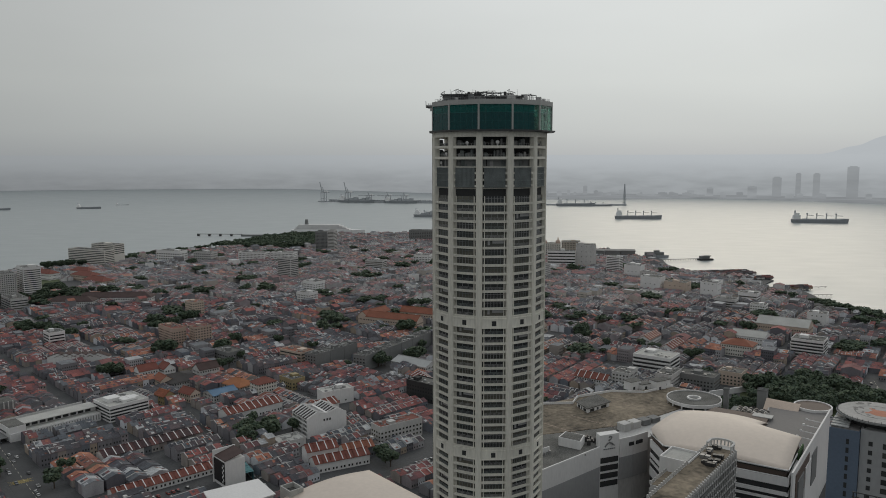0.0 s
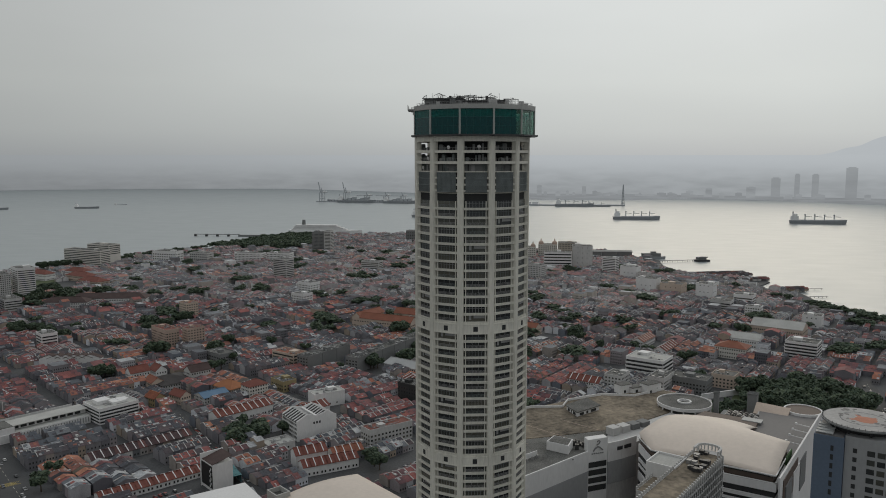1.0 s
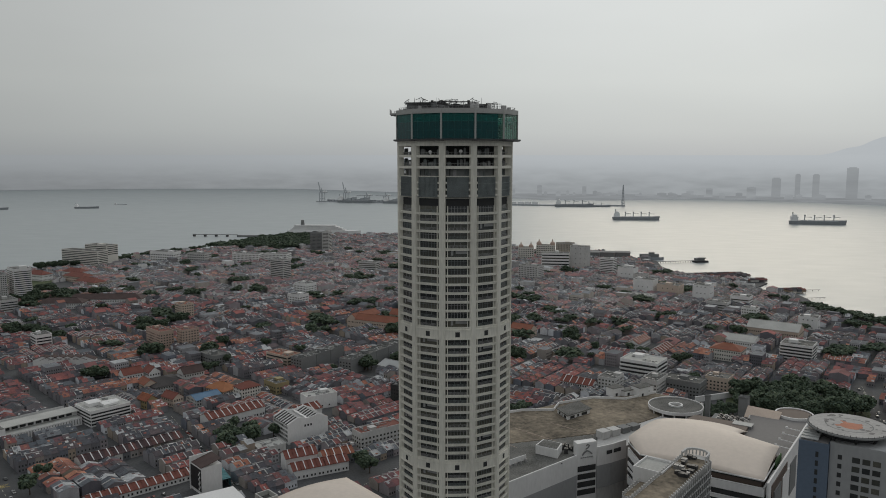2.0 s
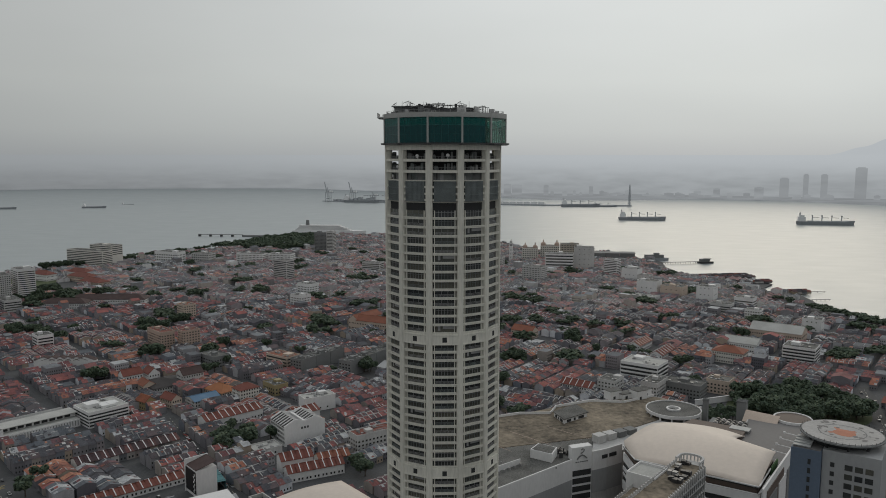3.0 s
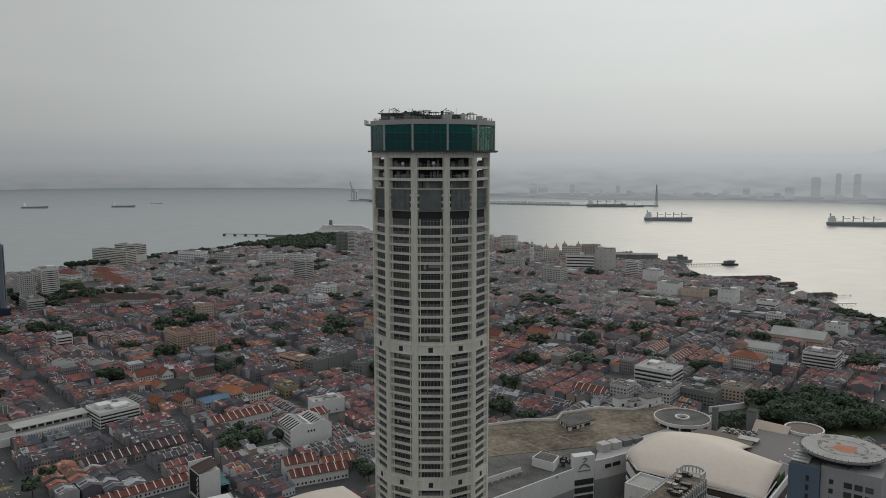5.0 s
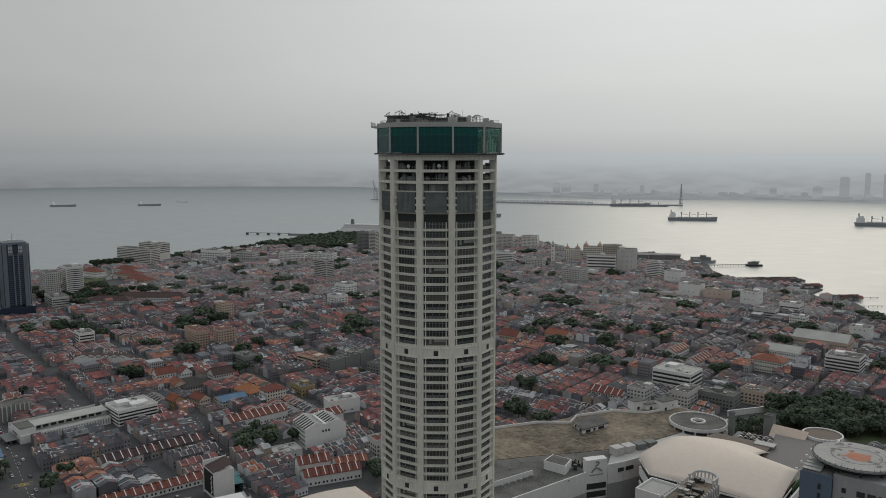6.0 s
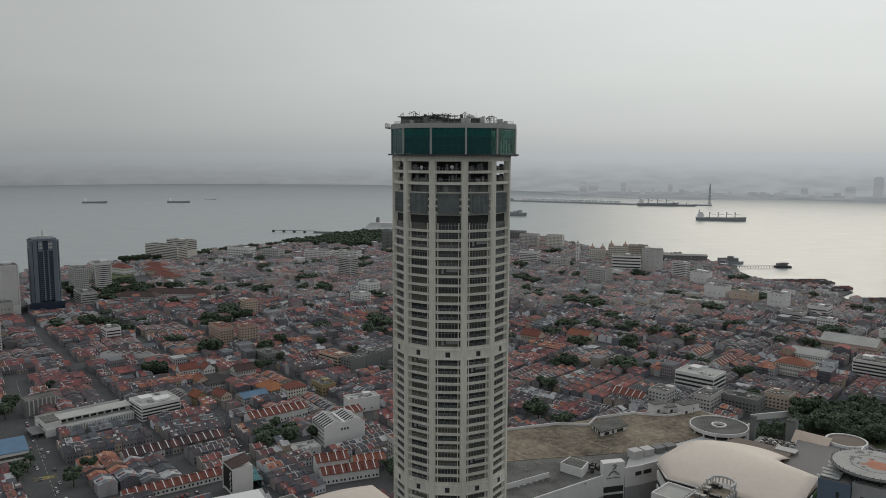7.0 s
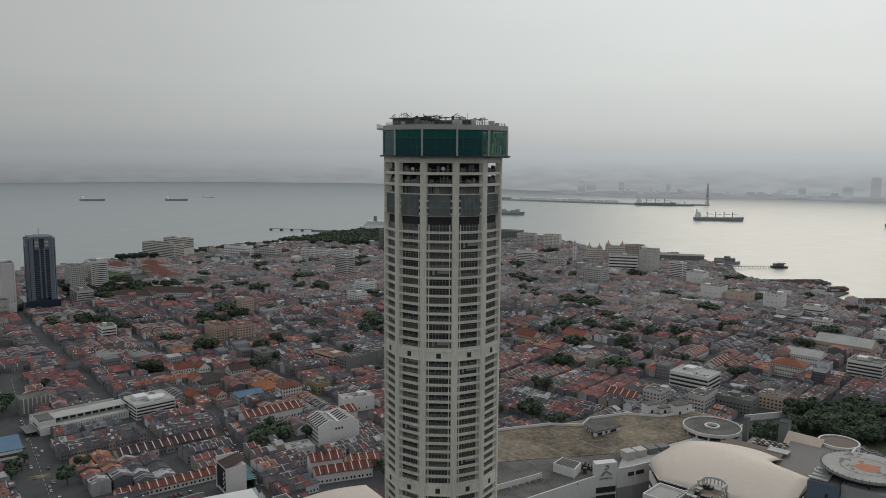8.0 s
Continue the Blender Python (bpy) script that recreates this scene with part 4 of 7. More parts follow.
            for i in range(rnd.choice((1, 2, 2, 3, 3, 4)) if dist < 1500 else rnd.choice((0, 1, 1))):
                extra.append((rnd.uniform(-1.2, 1.2), rnd.uniform(-0.1, 0.45) * d, rnd.uniform(0.35, 1.1), rnd.uniform(-1.2, 1.0), rnd.choice(("wall", "wall", "coping", "coping", "grey", "grey", "brown"))))
            bulk.house(m, w, d, h, rnd.uniform(1.7, 2.6), "terrace", tone_of(x, y) + rnd.uniform(-0.22, 0.12) > 0.06, dist < 1000, extra, tone, roof_patches(rnd, dist), rnd.random() < 0.22)
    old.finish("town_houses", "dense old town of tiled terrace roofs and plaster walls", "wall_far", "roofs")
    quay.finish("quay_houses", "dense houses between the old town and the quay, paled for haze", "hazed_wall", "quay")
    for v, st in variants:
        for o in (*v.children_recursive, v):
            bpy.data.objects.remove(o)


# ---------------------------------------------------------------- middle-sized buildings
def window_row(name, n, span, w, h, parent, m, mat="window"):
    """One storey's windows on one side, with sills."""
    g = Geo()
    for i in range(n):
        x = (i + 0.5) / n * span - span / 2
        g.box(x - w / 2, -0.05, 0, x + w / 2, 0.06, h)
    return tagged(part(name, g, M[mat], parent, m=m), kind="stuff")


def midrise(name, label, x, y, w, d, h, yaw, wall="white", style="strip", floor_h=3.4, base=1.0, tops=1, roof="flat_roof", cat="building", bay=3.2, near=False, glass="window", seed=1):
    """A flat-roofed block: walls, parapet, windows by storeys, plant on the roof."""
    rnd = random.Random(seed + int(abs(x) * 7 + abs(y)))
    t = thing(name, x, y, 0, yaw, label, cat)
    rect_out(x, y, w + 4, d + 4, yaw)
    g = Geo()
    g.box(-w / 2, -d / 2, 0, w / 2, d / 2, h)
    part("wall", g, M[wall], t)
    p = Geo()
    for x0, y0, x1, y1 in ((-w / 2 - 0.1, -d / 2 - 0.1, w / 2 + 0.1, -d / 2 + 0.3), (-w / 2 - 0.1, d / 2 - 0.3, w / 2 + 0.1, d / 2 + 0.1),
                           (-w / 2 - 0.1, -d / 2 + 0.3, -w / 2 + 0.3, d / 2 - 0.3), (w / 2 - 0.3, -d / 2 + 0.3, w / 2 + 0.1, d / 2 - 0.3)):
        p.box(x0, y0, h, x1, y1, h + 1.0)
    part("parapet", p, M[wall], t)
    part("roof", Geo().box(-w / 2 + 0.3, -d / 2 + 0.3, h, w / 2 - 0.3, d / 2 - 0.3, h + 0.15), M[roof], t)
    for i in range(tops):
        a, b = rnd.uniform(-0.3, 0.3) * w, rnd.uniform(-0.2, 0.25) * d
        s, q = min(w, d) * rnd.uniform(0.12, 0.22), rnd.uniform(2.2, 3.6)
        r = Geo()
        r.box(a - s, b - s, h + 0.15, a + s, b + s, h + q)
        r.box(a - s - 0.2, b - s - 0.2, h + q, a + s + 0.2, b + s + 0.2, h + q + 0.25)
        part("stair_head", r, M[wall], t)
    plant_ = Geo()
    for i in range(rnd.choice((6, 8, 11))):
        a, b, q = rnd.uniform(-0.42, 0.42) * w, rnd.uniform(-0.42, 0.42) * d, rnd.uniform(0.4, 1.5)
        plant_.box(a - q, b - q * 0.7, h + 0.15, a + q, b + q * 0.7, h + rnd.uniform(0.6, 1.9))
    for i in range(3):
        a, b = rnd.uniform(-0.4, 0.2) * w, rnd.uniform(-0.4, 0.4) * d
        plant_.bar((a, b, h + 0.6), (a + 0.25 * w, b, h + 0.6), 0.18)
    tagged(part("roof_plant", plant_, M["metal"], t), kind="stuff")
    tank = Geo()
    a, b = rnd.uniform(-0.3, 0.3) * w, rnd.uniform(-0.3, 0.3) * d
    tank.tube(a, b, h + 0.15, h + 1.9, 1.0, 1.0, 10)
    part("water_tank", tank, M["zinc"], t)
    n = max(1, int((h - base) / floor_h))
    sides = ((w, pose(0, -d / 2, 0)), (d, pose(w / 2, 0, 0, 0, 0, 90)), (d, pose(-w / 2, 0, 0, 0, 0, -90)))
    for i in range(n):
        z = base + i * floor_h
        for span, m in sides:
            q = m @ pose(0, 0, z + 1.0)
            if style == "strip":
                sp = span - 1.6
                s = Geo()
                s.box(-sp / 2, -0.04, 0, sp / 2, 0.05, floor_h * 0.45)
                part("window_band", s, M[glass], t, m=q)
                if y > 1000:
                    continue
                l = Geo()
                l.box(-sp / 2 - 0.3, -0.35, -0.22, sp / 2 + 0.3, 0.0, 0.0)
                part("sill", l, M[wall], t, m=q)
            elif style == "deck":
                sp = span - 0.8
                # flat dark sheet on the solid wall, for the shade of an open deck
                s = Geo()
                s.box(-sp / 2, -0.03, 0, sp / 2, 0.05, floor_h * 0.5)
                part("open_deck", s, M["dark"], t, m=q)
                l = Geo()
                l.box(-sp / 2 - 0.4, -0.5, -1.1, sp / 2 + 0.4, 0.0, 0.0)
                part("deck_edge", l, M[wall], t, m=q)
            elif style == "grid":
                k = max(2, int(span / bay))
                if near:
                    for j in range(k):
                        xx = (j + 0.5) / k * span - span / 2
                        s = Geo()
                        s.box(xx - bay * 0.27, -0.04, 0, xx + bay * 0.27, 0.05, floor_h * 0.45)
                        s2 = part("window", s, M[glass], t, m=q)
                else:
                    window_row("window_row", k, span - 0.8, bay * 0.55, floor_h * 0.45, t, q, glass)
            elif style == "plain" and i % 3 == 0:
                window_row("window_row", 3, span * 0.7, 1.4, 1.4, t, q, glass)
    return t


def pitched(name, label, x, y, w, d, h, rise, yaw, wall, roof, hip=False, cat="building", ribs=0, windows=2, front_only=False):
    """A hall with a pitched tile roof, ridge along x."""
    t = thing(name, x, y, 0, yaw, label, cat)
    rect_out(x, y, w + 3, d + 3, yaw)
    g = Geo()
    g.profile([(-d / 2, 0), (d / 2, 0), (d / 2, h), (0, h + (0 if hip else rise)), (-d / 2, h)], -w / 2, w / 2)
    part("wall", Geo().add([(yy, xx, z) for xx, yy, z in g.v], [tuple(reversed(q)) for q in g.f]), M[wall], t)
    r, e = Geo(), 0.8
    k = rise / (d / 2)
    rx = w / 2 - (d / 2 if hip else -0.4)
    z0 = h - e * k
    o = w / 2 + (e if hip else 0.4)
    for dz in (0.1,):
        r.add([(-o, -d / 2 - e, z0 + dz), (o, -d / 2 - e, z0 + dz), (rx, 0, h + rise + dz), (-rx, 0, h + rise + dz), (o, d / 2 + e, z0 + dz), (-o, d / 2 + e, z0 + dz),
               (-o, -d / 2 - e, z0 + 0.45), (o, -d / 2 - e, z0 + 0.45), (rx, 0, h + rise + 0.45), (-rx, 0, h + rise + 0.45), (o, d / 2 + e, z0 + 0.45), (-o, d / 2 + e, z0 + 0.45)],
              [(6, 7, 8, 9), (9, 8, 10, 11), (0, 3, 2, 1), (3, 5, 4, 2), (0, 1, 7, 6), (4, 5, 11, 10), (1, 2, 8, 7), (2, 4, 10, 8), (3, 0, 6, 9), (5, 3, 9, 11)] + ([(7, 10, 8), (11, 6, 9), (1, 2, 4), (5, 3, 0)] if hip else []))
    part("roof", r, M[roof], t)
    ridge = Geo()
    ridge.box(-abs(rx), -0.3, h + rise + 0.3, abs(rx), 0.3, h + rise + 0.75)
    part("ridge", ridge, M[roof], t)
    for i in range(ribs):
        xx = -w / 2 + w * (i + 0.5) / ribs
        b = Geo().profile([(-d / 2 - 0.6, h - 0.2), (0, h + rise + 0.3), (d / 2 + 0.6, h - 0.2), (d / 2 + 0.6, h + 0.75), (0, h + rise + 1.15), (-d / 2 - 0.6, h + 0.75)], xx - 0.28, xx + 0.28)
        part("party_wall", Geo().add([(yy, x2, z) for x2, yy, z in b.v], [tuple(reversed(q)) for q in b.f]), M["white"], t)
    for s in range(windows):
        for span, m in ((w, pose(0, -d / 2, 0)), (d, pose(w / 2, 0, 0, 0, 0, 90)), (d, pose(-w / 2, 0, 0, 0, 0, -90)))[:1 if front_only else 3]:
            window_row("window_row", max(2, int(span / 2.6)), span - 1, 1.25, 1.6, t, m @ pose(0, 0, 1.2 + s * h / max(1, windows)), "dark")
    return t


A, B = -40.0, -29.0      # how the fronts turn in the two quarters
# --- the western towers by the shore
def bank_tower():
    x, y, h = -788, 1053, 108
    t = thing("office_block", x, y, 0, -41, "dark blue glass office tower with grey corner piers", "tower")
    rect_out(x, y, 70, 60, 0)
    w, d = 41, 38
    part("glass_wall", Geo().box(-w / 2 + 1.6, -d / 2 + 1.6, 16, w / 2 - 1.6, d / 2 - 1.6, h - 4), M["blue_grey"], t)
    c = Geo()
    c.prism([(-w / 2, -d / 2 + 4), (-w / 2 + 4, -d / 2), (-w / 2 + 9.5, -d / 2), (-w / 2 + 9.5, -d / 2 + 4), (-w / 2 + 4, -d / 2 + 9.5), (-w / 2, -d / 2 + 9.5)], 14, h - 2)
    cm = c.mesh("corner_pier", M["pier_blue"])
    for a in (0, 90, 180, 270):
        part("corner_pier", cm, None, t, m=pose(0, 0, 0, 0, 0, a))
    for a in (0, 90, 270):
        m = pose(0, 0, 0, 0, 0, a)
        q = -(d if a == 0 else w) / 2
        e = (w if a == 0 else d) / 2 - 9.5
        for xx in (-e / 3, e / 3):
            part("rib", Geo().box(xx - 0.9, q - 0.2, 16, xx + 0.9, q + 1.7, h - 16), M["pier_blue"], t, m=m)
        for x0, x1 in ((-e, -3.6), (3.6, e)):
            part("top_panel", Geo().box(x0, q + 0.1, h - 17, x1, q + 1.7, h - 3), M["pier_blue"], t, m=m)
            for k in range(3):
                for r in range(2):
                    xx = x0 + (x1 - x0) * (k + 0.5) / 3
                    part("top_window", Geo().box(xx - 0.6, q - 0.05, h - 14.5 + r * 5, xx + 0.6, q + 0.3, h - 11 + r * 5), M["pale_grey"], t, m=m)
        arch = Geo()
        arch.profile([(3.2 * math.cos(radians(b)), h - 8 + 3.4 * math.sin(radians(b))) for b in range(0, 181, 20)] + [(-3.2, h - 18), (3.2, h - 18)], q - 0.1, q + 1.8)
        part("arched_glazing", arch, M["blue_grey"], t, m=m)
        part("spandrel", Geo().box(-e, q + 0.9, h - 19, e, q + 1.8, h - 17), M["pier_blue"], t, m=m)
        for i in range(25):
            z = 18 + i * 2.95
            part("floor_line", Geo().box(-e, q + 1.35, z, e, q + 1.62, z + 0.4), M["pier_blue"], t, m=m)
    part("roof", Geo().prism([(-w / 2 + 5, -d / 2 + 3), (w / 2 - 5, -d / 2 + 3), (w / 2 - 3, -d / 2 + 5), (w / 2 - 3, d / 2 - 5), (w / 2 - 5, d / 2 - 3), (-w / 2 + 5, d / 2 - 3), (-w / 2 + 3, d / 2 - 5), (-w / 2 + 3, -d / 2 + 5)], h - 3, h), M["pier_blue"], t)
    part("lift_house", Geo().box(-6, -6, h, 6, 6, h + 3), M["pale_grey"], t)
    part("mast", Geo().tube(0, 0, h + 3, h + 12, 1.1, 0.7, 8), M["pale_grey"], t)
    low = Geo()
    low.box(-w / 2 - 6, -d / 2 - 8, 0, w / 2 + 6, d / 2 + 2, 14)
    part("podium", low, M["blue_grey"], t)
    for i in range(4):
        s = Geo()
        s.box(-w / 2 - 6.5, -d / 2 - 8.5, 2.5 + i * 3.3, w / 2 + 6.5, -d / 2 - 8, 3.7 + i * 3.3)
        part("podium_band", s, M["pale_grey"], t)
    por = Geo()
    por.add([(-16, -d / 2 - 24, 6), (16, -d / 2 - 24, 6), (16, -d / 2 - 9, 11), (-16, -d / 2 - 9, 11), (-16, -d / 2 - 24, 7), (16, -d / 2 - 24, 7), (16, -d / 2 - 9, 12), (-16, -d / 2 - 9, 12)],
            [(0, 3, 2, 1), (4, 5, 6, 7), (0, 1, 5, 4), (1, 2, 6, 5), (3, 0, 4, 7)])
    for xx in (-15, 0, 15):
        por.box(xx - 0.6, -d / 2 - 23, 0, xx + 0.6, -d / 2 - 21.8, 6.4)
    part("porch", por, M["mid_grey"], t)


bank_tower()
midrise("hotel", "white high-rise hotel with rows of small windows", -815, 1011, 30, 24, 72, A, "white", "grid", 3.2, 14, bay=3.6)
midrise("car_park_block", "pale blank podium beside the white hotel", -806, 989, 30, 20, 22, A, "pale_roof", "plain")
midrise("hotel", "grey hotel slab with dense window rows", -817, 1165, 44, 22, 46, A, "pale_grey", "grid", 3.2, 10, bay=3.0)
midrise("hotel", "white hotel with stepped balconies", -791, 1187, 34, 26, 53, A, "white", "strip", 3.3, 4)
midrise("hotel_annex", "long low pale annex with window bands", -769, 1117, 50, 24, 17, A, "pale_grey", "strip", 3.6, 1)
midrise("apartment_block", "white apartment slab by the shore road", -848, 991, 26, 26, 50, A, "white", "strip", 3.4, 3)
midrise("apartment_block", "white apartment block with banded floors", -662, 802, 30, 30, 39, -44, "white", "strip", 3.3, 2, tops=2)
midrise("apartment_block", "white apartment block in the west of the town", -738, 881, 28, 26, 44, -44, "white", "strip", 3.3, 2)
# --- along the northern shore
midrise("hotel", "white seaside hotel with long balconies", -907, 1565, 104, 26, 35, -18, "ivory", "strip", 3.6, 2)
midrise("hotel_wing", "cream upper wing of the seaside hotel", -882, 1587, 62, 30, 44, -18, "ivory", "strip", 4.0, 24)
midrise("civic_hall", "white civic building with tall windows", -762, 1632, 60, 26, 26, -12, "white", "grid", 5.2, 2, bay=4.5)
midrise("civic_hall", "white arcaded hall by the green", -690, 1640, 44, 24, 22, -12, "pale_grey", "grid", 5.0, 2, bay=4.5)
midrise("office_block", "long pale office range near the esplanade", -585, 1650, 62, 24, 22, -8, "white", "grid", 3.8, 2)
midrise("office_block", "long white office range near the esplanade", -520, 1655, 52, 24, 22, -8, "white", "grid", 3.8, 2)
midrise("hotel", "grey hotel slab with banded balconies", -445, 1442, 34, 20, 38, B, "pale_grey", "strip", 3.4, 3)
midrise("office_block", "white block with square windows", -350, 1279, 28, 22, 22, B, "white", "grid", 3.6, 1, bay=3.2)
midrise("office_block", "small white block with square windows", -338, 1197, 25, 20, 18, B, "white", "grid", 3.6, 1, bay=3.2)
midrise("office_block", "tall dull brown office slab near the pier", -492, 1877, 30, 24, 46, -8, "mid_grey", "grid", 3.4, 2)
midrise("office_block", "narrow pale office slab near the pier", -462, 1850, 16, 20, 52, -8, "pale_grey", "strip", 3.4, 2)
midrise("warehouse", "long grey waterfront building", -250, 2120, 130, 30, 28, -8, "mid_grey", "grid", 4.0, 2, bay=5)
midrise("office_block", "pale office on the waterfront", -160, 1990, 46, 26, 34, -8, "pale_grey", "grid", 3.6, 2)
midrise("office_block", "cream office on the waterfront", -95, 1960, 40, 26, 36, -8, "ivory", "grid", 3.6, 2)
midrise("office_block", "pale office among low houses", -300, 1560, 38, 22, 20, -12, "pale_grey", "strip", 3.6, 1)
midrise("office_block", "white office among low houses", -215, 1640, 34, 22, 22, -12, "white", "grid", 3.6, 1)
midrise("office_block", "white office near the quay", -130, 1720, 40, 24, 26, -12, "white", "strip", 3.6, 1)
midrise("office_block", "grey office near the quay", -60, 1640, 36, 24, 24, -12, "pale_grey", "grid", 3.6, 1)
# --- the eastern quay
def dome(r, z, n=14):
    """A ribbed dome with a lantern, on a drum."""
    g = Geo().tube(0, 0, z, z + r * 0.5, r, n=n)
    rings = [(r * 1.04 * math.cos(radians(a)), z + r * 0.5 + r * 1.15 * math.sin(radians(a))) for a in (0, 18, 36, 54, 70)]
    for (r0, z0), (r1, z1) in zip(rings, rings[1:]):
        g.tube(0, 0, z0, z1, r0, r1, n)
    g.tube(0, 0, rings[-1][1], rings[-1][1] + r * 0.5, r * 0.25, r * 0.2, 8)
    return g.tube(0, 0, rings[-1][1] + r * 0.5, rings[-1][1] + r * 1.1, r * 0.22, 0.1, 8)


def clock_tower():
    x, y, h = -30, 1752, 41
    t = thing("clock_tower", x, y, 0, -2, "slender white clock tower with a small domed top", "tower")
    KEEP_OUT.append((x, y, 12))
    part("shaft", Geo().box(-3.6, -3.6, 0, 3.6, 3.6, h).box(-4.2, -4.2, h - 9, 4.2, 4.2, h - 8).box(-4.3, -4.3, h, 4.3, 4.3, h + 0.8), M["white"], t)
    part("cupola", dome(3.0, h + 0.8, 10), M["pale_roof"], t)
    for a in (0, 90, 270):
        m = pose(0, 0, 0, 0, 0, a)
        part("clock_face", Geo().tube(0, 0, -0.1, 0.1, 2.1, n=16, m=pose(0, -3.7, h - 4, 90, 0, 0)), M["mid_grey"], t, m=m)
        for i in range(3):
            part("slot_window", Geo().box(-0.6, -3.7, 8 + i * 8, 0.6, -3.55, 12 + i * 8), M["dark"], t, m=m)


def domed_office(x, y, w, d, h, label, domes):
    t = midrise("domed_office", label, x, y, w, d, h, -2, "ivory", "grid", 4.4, 2, bay=4.2, tops=0)
    for a, b, r in domes:
        part("dome", dome(r, h + 0.2), M["tan"], t, "tan ribbed dome", m=pose(a, b, 0))


clock_tower()
domed_office(12, 1768, 34, 24, 29, "cream stone office with two corner domes", ((-11, -6, 5.0), (11, -6, 5.0)))
domed_office(56, 1784, 42, 26, 33, "broad cream customs office with domed corner towers", ((-15, -7, 5.5), (15, -7, 5.5)))
midrise("office_block", "white quayside office with dark window bands", 72, 1632, 56, 26, 34, -2, "white", "strip", 6.0, 4)
midrise("office_block", "tall pale quayside block with a blank end", 122, 1640, 40, 26, 47, -2, "pale_grey", "plain", tops=2)
midrise("customs_house", "tall weathered stone quayside office", 96, 1722, 40, 28, 44, -2, "quay_stone", "grid", 4.2, 2)
midrise("office_block", "pale office by the old quay", 22, 1486, 40, 24, 28, B, "pale_grey", "grid", 3.6, 2)
midrise("office_block", "slim white block with balconies", 172, 1568, 27, 18, 32, B, "white", "strip", 3.3, 2)
midrise("office_block", "stepped white block with blank walls", 202, 1508, 32, 22, 24, B, "white", "plain", tops=2)
midrise("office_block", "low stepped pale block near the quay", 222, 1480, 22, 20, 16, B, "pale_grey", "plain")
midrise("warehouse", "white warehouse with few windows", 214, 1368, 34, 26, 24, B, "white", "plain")
midrise("warehouse", "cream warehouse with few windows", 252, 1352, 36, 28, 18, B, "peach", "plain")
midrise("market_shed", "low shed with a bright white roof", 198, 1304, 42, 20, 9, B, "pale_grey", "plain", roof="pale_roof", tops=0)
midrise("warehouse", "plain white cube of a building", 296, 1310, 27, 24, 25, B, "white", "plain")
midrise("office_block", "white block with dark bands", 343, 1262, 28, 22, 17, B, "white", "strip", 4.0, 2)
midrise("office_block", "white block by the back lane", 331, 1170, 21, 18, 16, B, "white", "grid", 3.6, 1)
midrise("warehouse", "plain white box building", 392, 1114, 24, 20, 16, B, "white", "plain")
midrise("office_block", "pale low office with window bands", 300, 1225, 30, 20, 14, B, "pale_grey", "strip", 3.6, 1)
midrise("car_park_block", "white parking block with open decks", 322, 944, 34, 28, 19, B, "white", "deck", 3.6, 0)
midrise("office_block", "white office with dark window bands", 137, 858, 40, 30, 18, B, "white", "deck", 4.2, 0, roof="pale_roof")
midrise("office_block", "narrow pale tenement behind the shophouses", 97, 800, 18, 22, 15, B, "pale_grey", "grid", 3.4, 0.5)
midrise("office_block", "tall plain pale tenement with small windows", 138, 793, 16, 30, 17, B, "pale_grey", "grid", 3.4, 0.5)
midrise("office_block", "grey shop block of four storeys", 168, 800, 36, 22, 14, B, "mid_grey", "grid", 3.4, 0.5)
midrise("office_block", "cream corner block with small windows", 205, 818, 22, 20, 13, B, "peach", "grid", 3.4, 0.5)
pitched("corner_pavilion", "cream corner building with a hipped orange roof", 243, 938, 34, 24, 13, 5, B, "ivory", "orange_tile", hip=True, windows=3)
pitched("terrace_wing", "long terrace with a bright red tiled roof", 170, 945, 44, 14, 8, 4, 61, "white", "red_tile", ribs=6)
pitched("terrace_wing", "long terrace with a faded orange roof", 150, 985, 40, 14, 8, 4, 61, "white", "orange_tile", ribs=6)
pitched("terrace_wing", "terrace with a maroon tiled roof and white ribs", 66, 800, 34, 13, 8, 4, -29, "white", "red_tile", ribs=5)
pitched("terrace_wing", "terrace with an orange roof near the parking deck", 28, 690, 30, 13, 8, 4, 61, "white", "orange_tile", ribs=5)
pitched("terrace_wing", "red roofed terrace near the parking deck", -8, 665, 28, 13, 8, 4, 61, "white", "red_tile", ribs=5)
pitched("assembly_hall", "cream hall with a broad pale roof", 330, 1055, 62, 34, 13, 7, B, "peach", "pale_roof")
pitched("assembly_hall", "white hall with a pale roof", 272, 998, 40, 28, 10, 5, B, "white", "pale_roof")
# --- the western quarter
midrise("apartment_block", "tan apartment block with red roof and many windows", -432, 930, 40, 17, 20, -40, "tan", "grid", 3.2, 1, near=True, roof="red_tile")
midrise("apartment_block", "tan apartment wing with many windows", -396, 930, 14, 22, 21, -40, "tan", "grid", 3.2, 1, near=True, roof="red_tile")
midrise("office_block", "peach block with a hipped top", -470, 1082, 22, 18, 22, -40, "peach", "grid", 3.4, 1, roof="orange_tile")
midrise("office_block", "black and white modern office", -565, 897, 21, 18, 18, -40, "white", "strip", 3.6, 2, glass="black_board")
pitched("long_hall", "long hall with a dark red tiled roof", -640, 1175, 120, 28, 10, 6, 8, "white", "brown_tile", hip=True)
pitched("long_hall", "second long hall with a dark red tiled roof", -690, 1140, 70, 26, 9, 6, 8, "white", "brown_tile", hip=True)
pitched("courthouse", "white hall with an orange tiled roof", -893, 1388, 46, 22, 12, 6, -20, "white", "red_tile", hip=True)
pitched("school", "low hall with an orange tiled roof", -812, 1385, 60, 26, 10, 6, -25, "peach", "red_tile", hip=True)
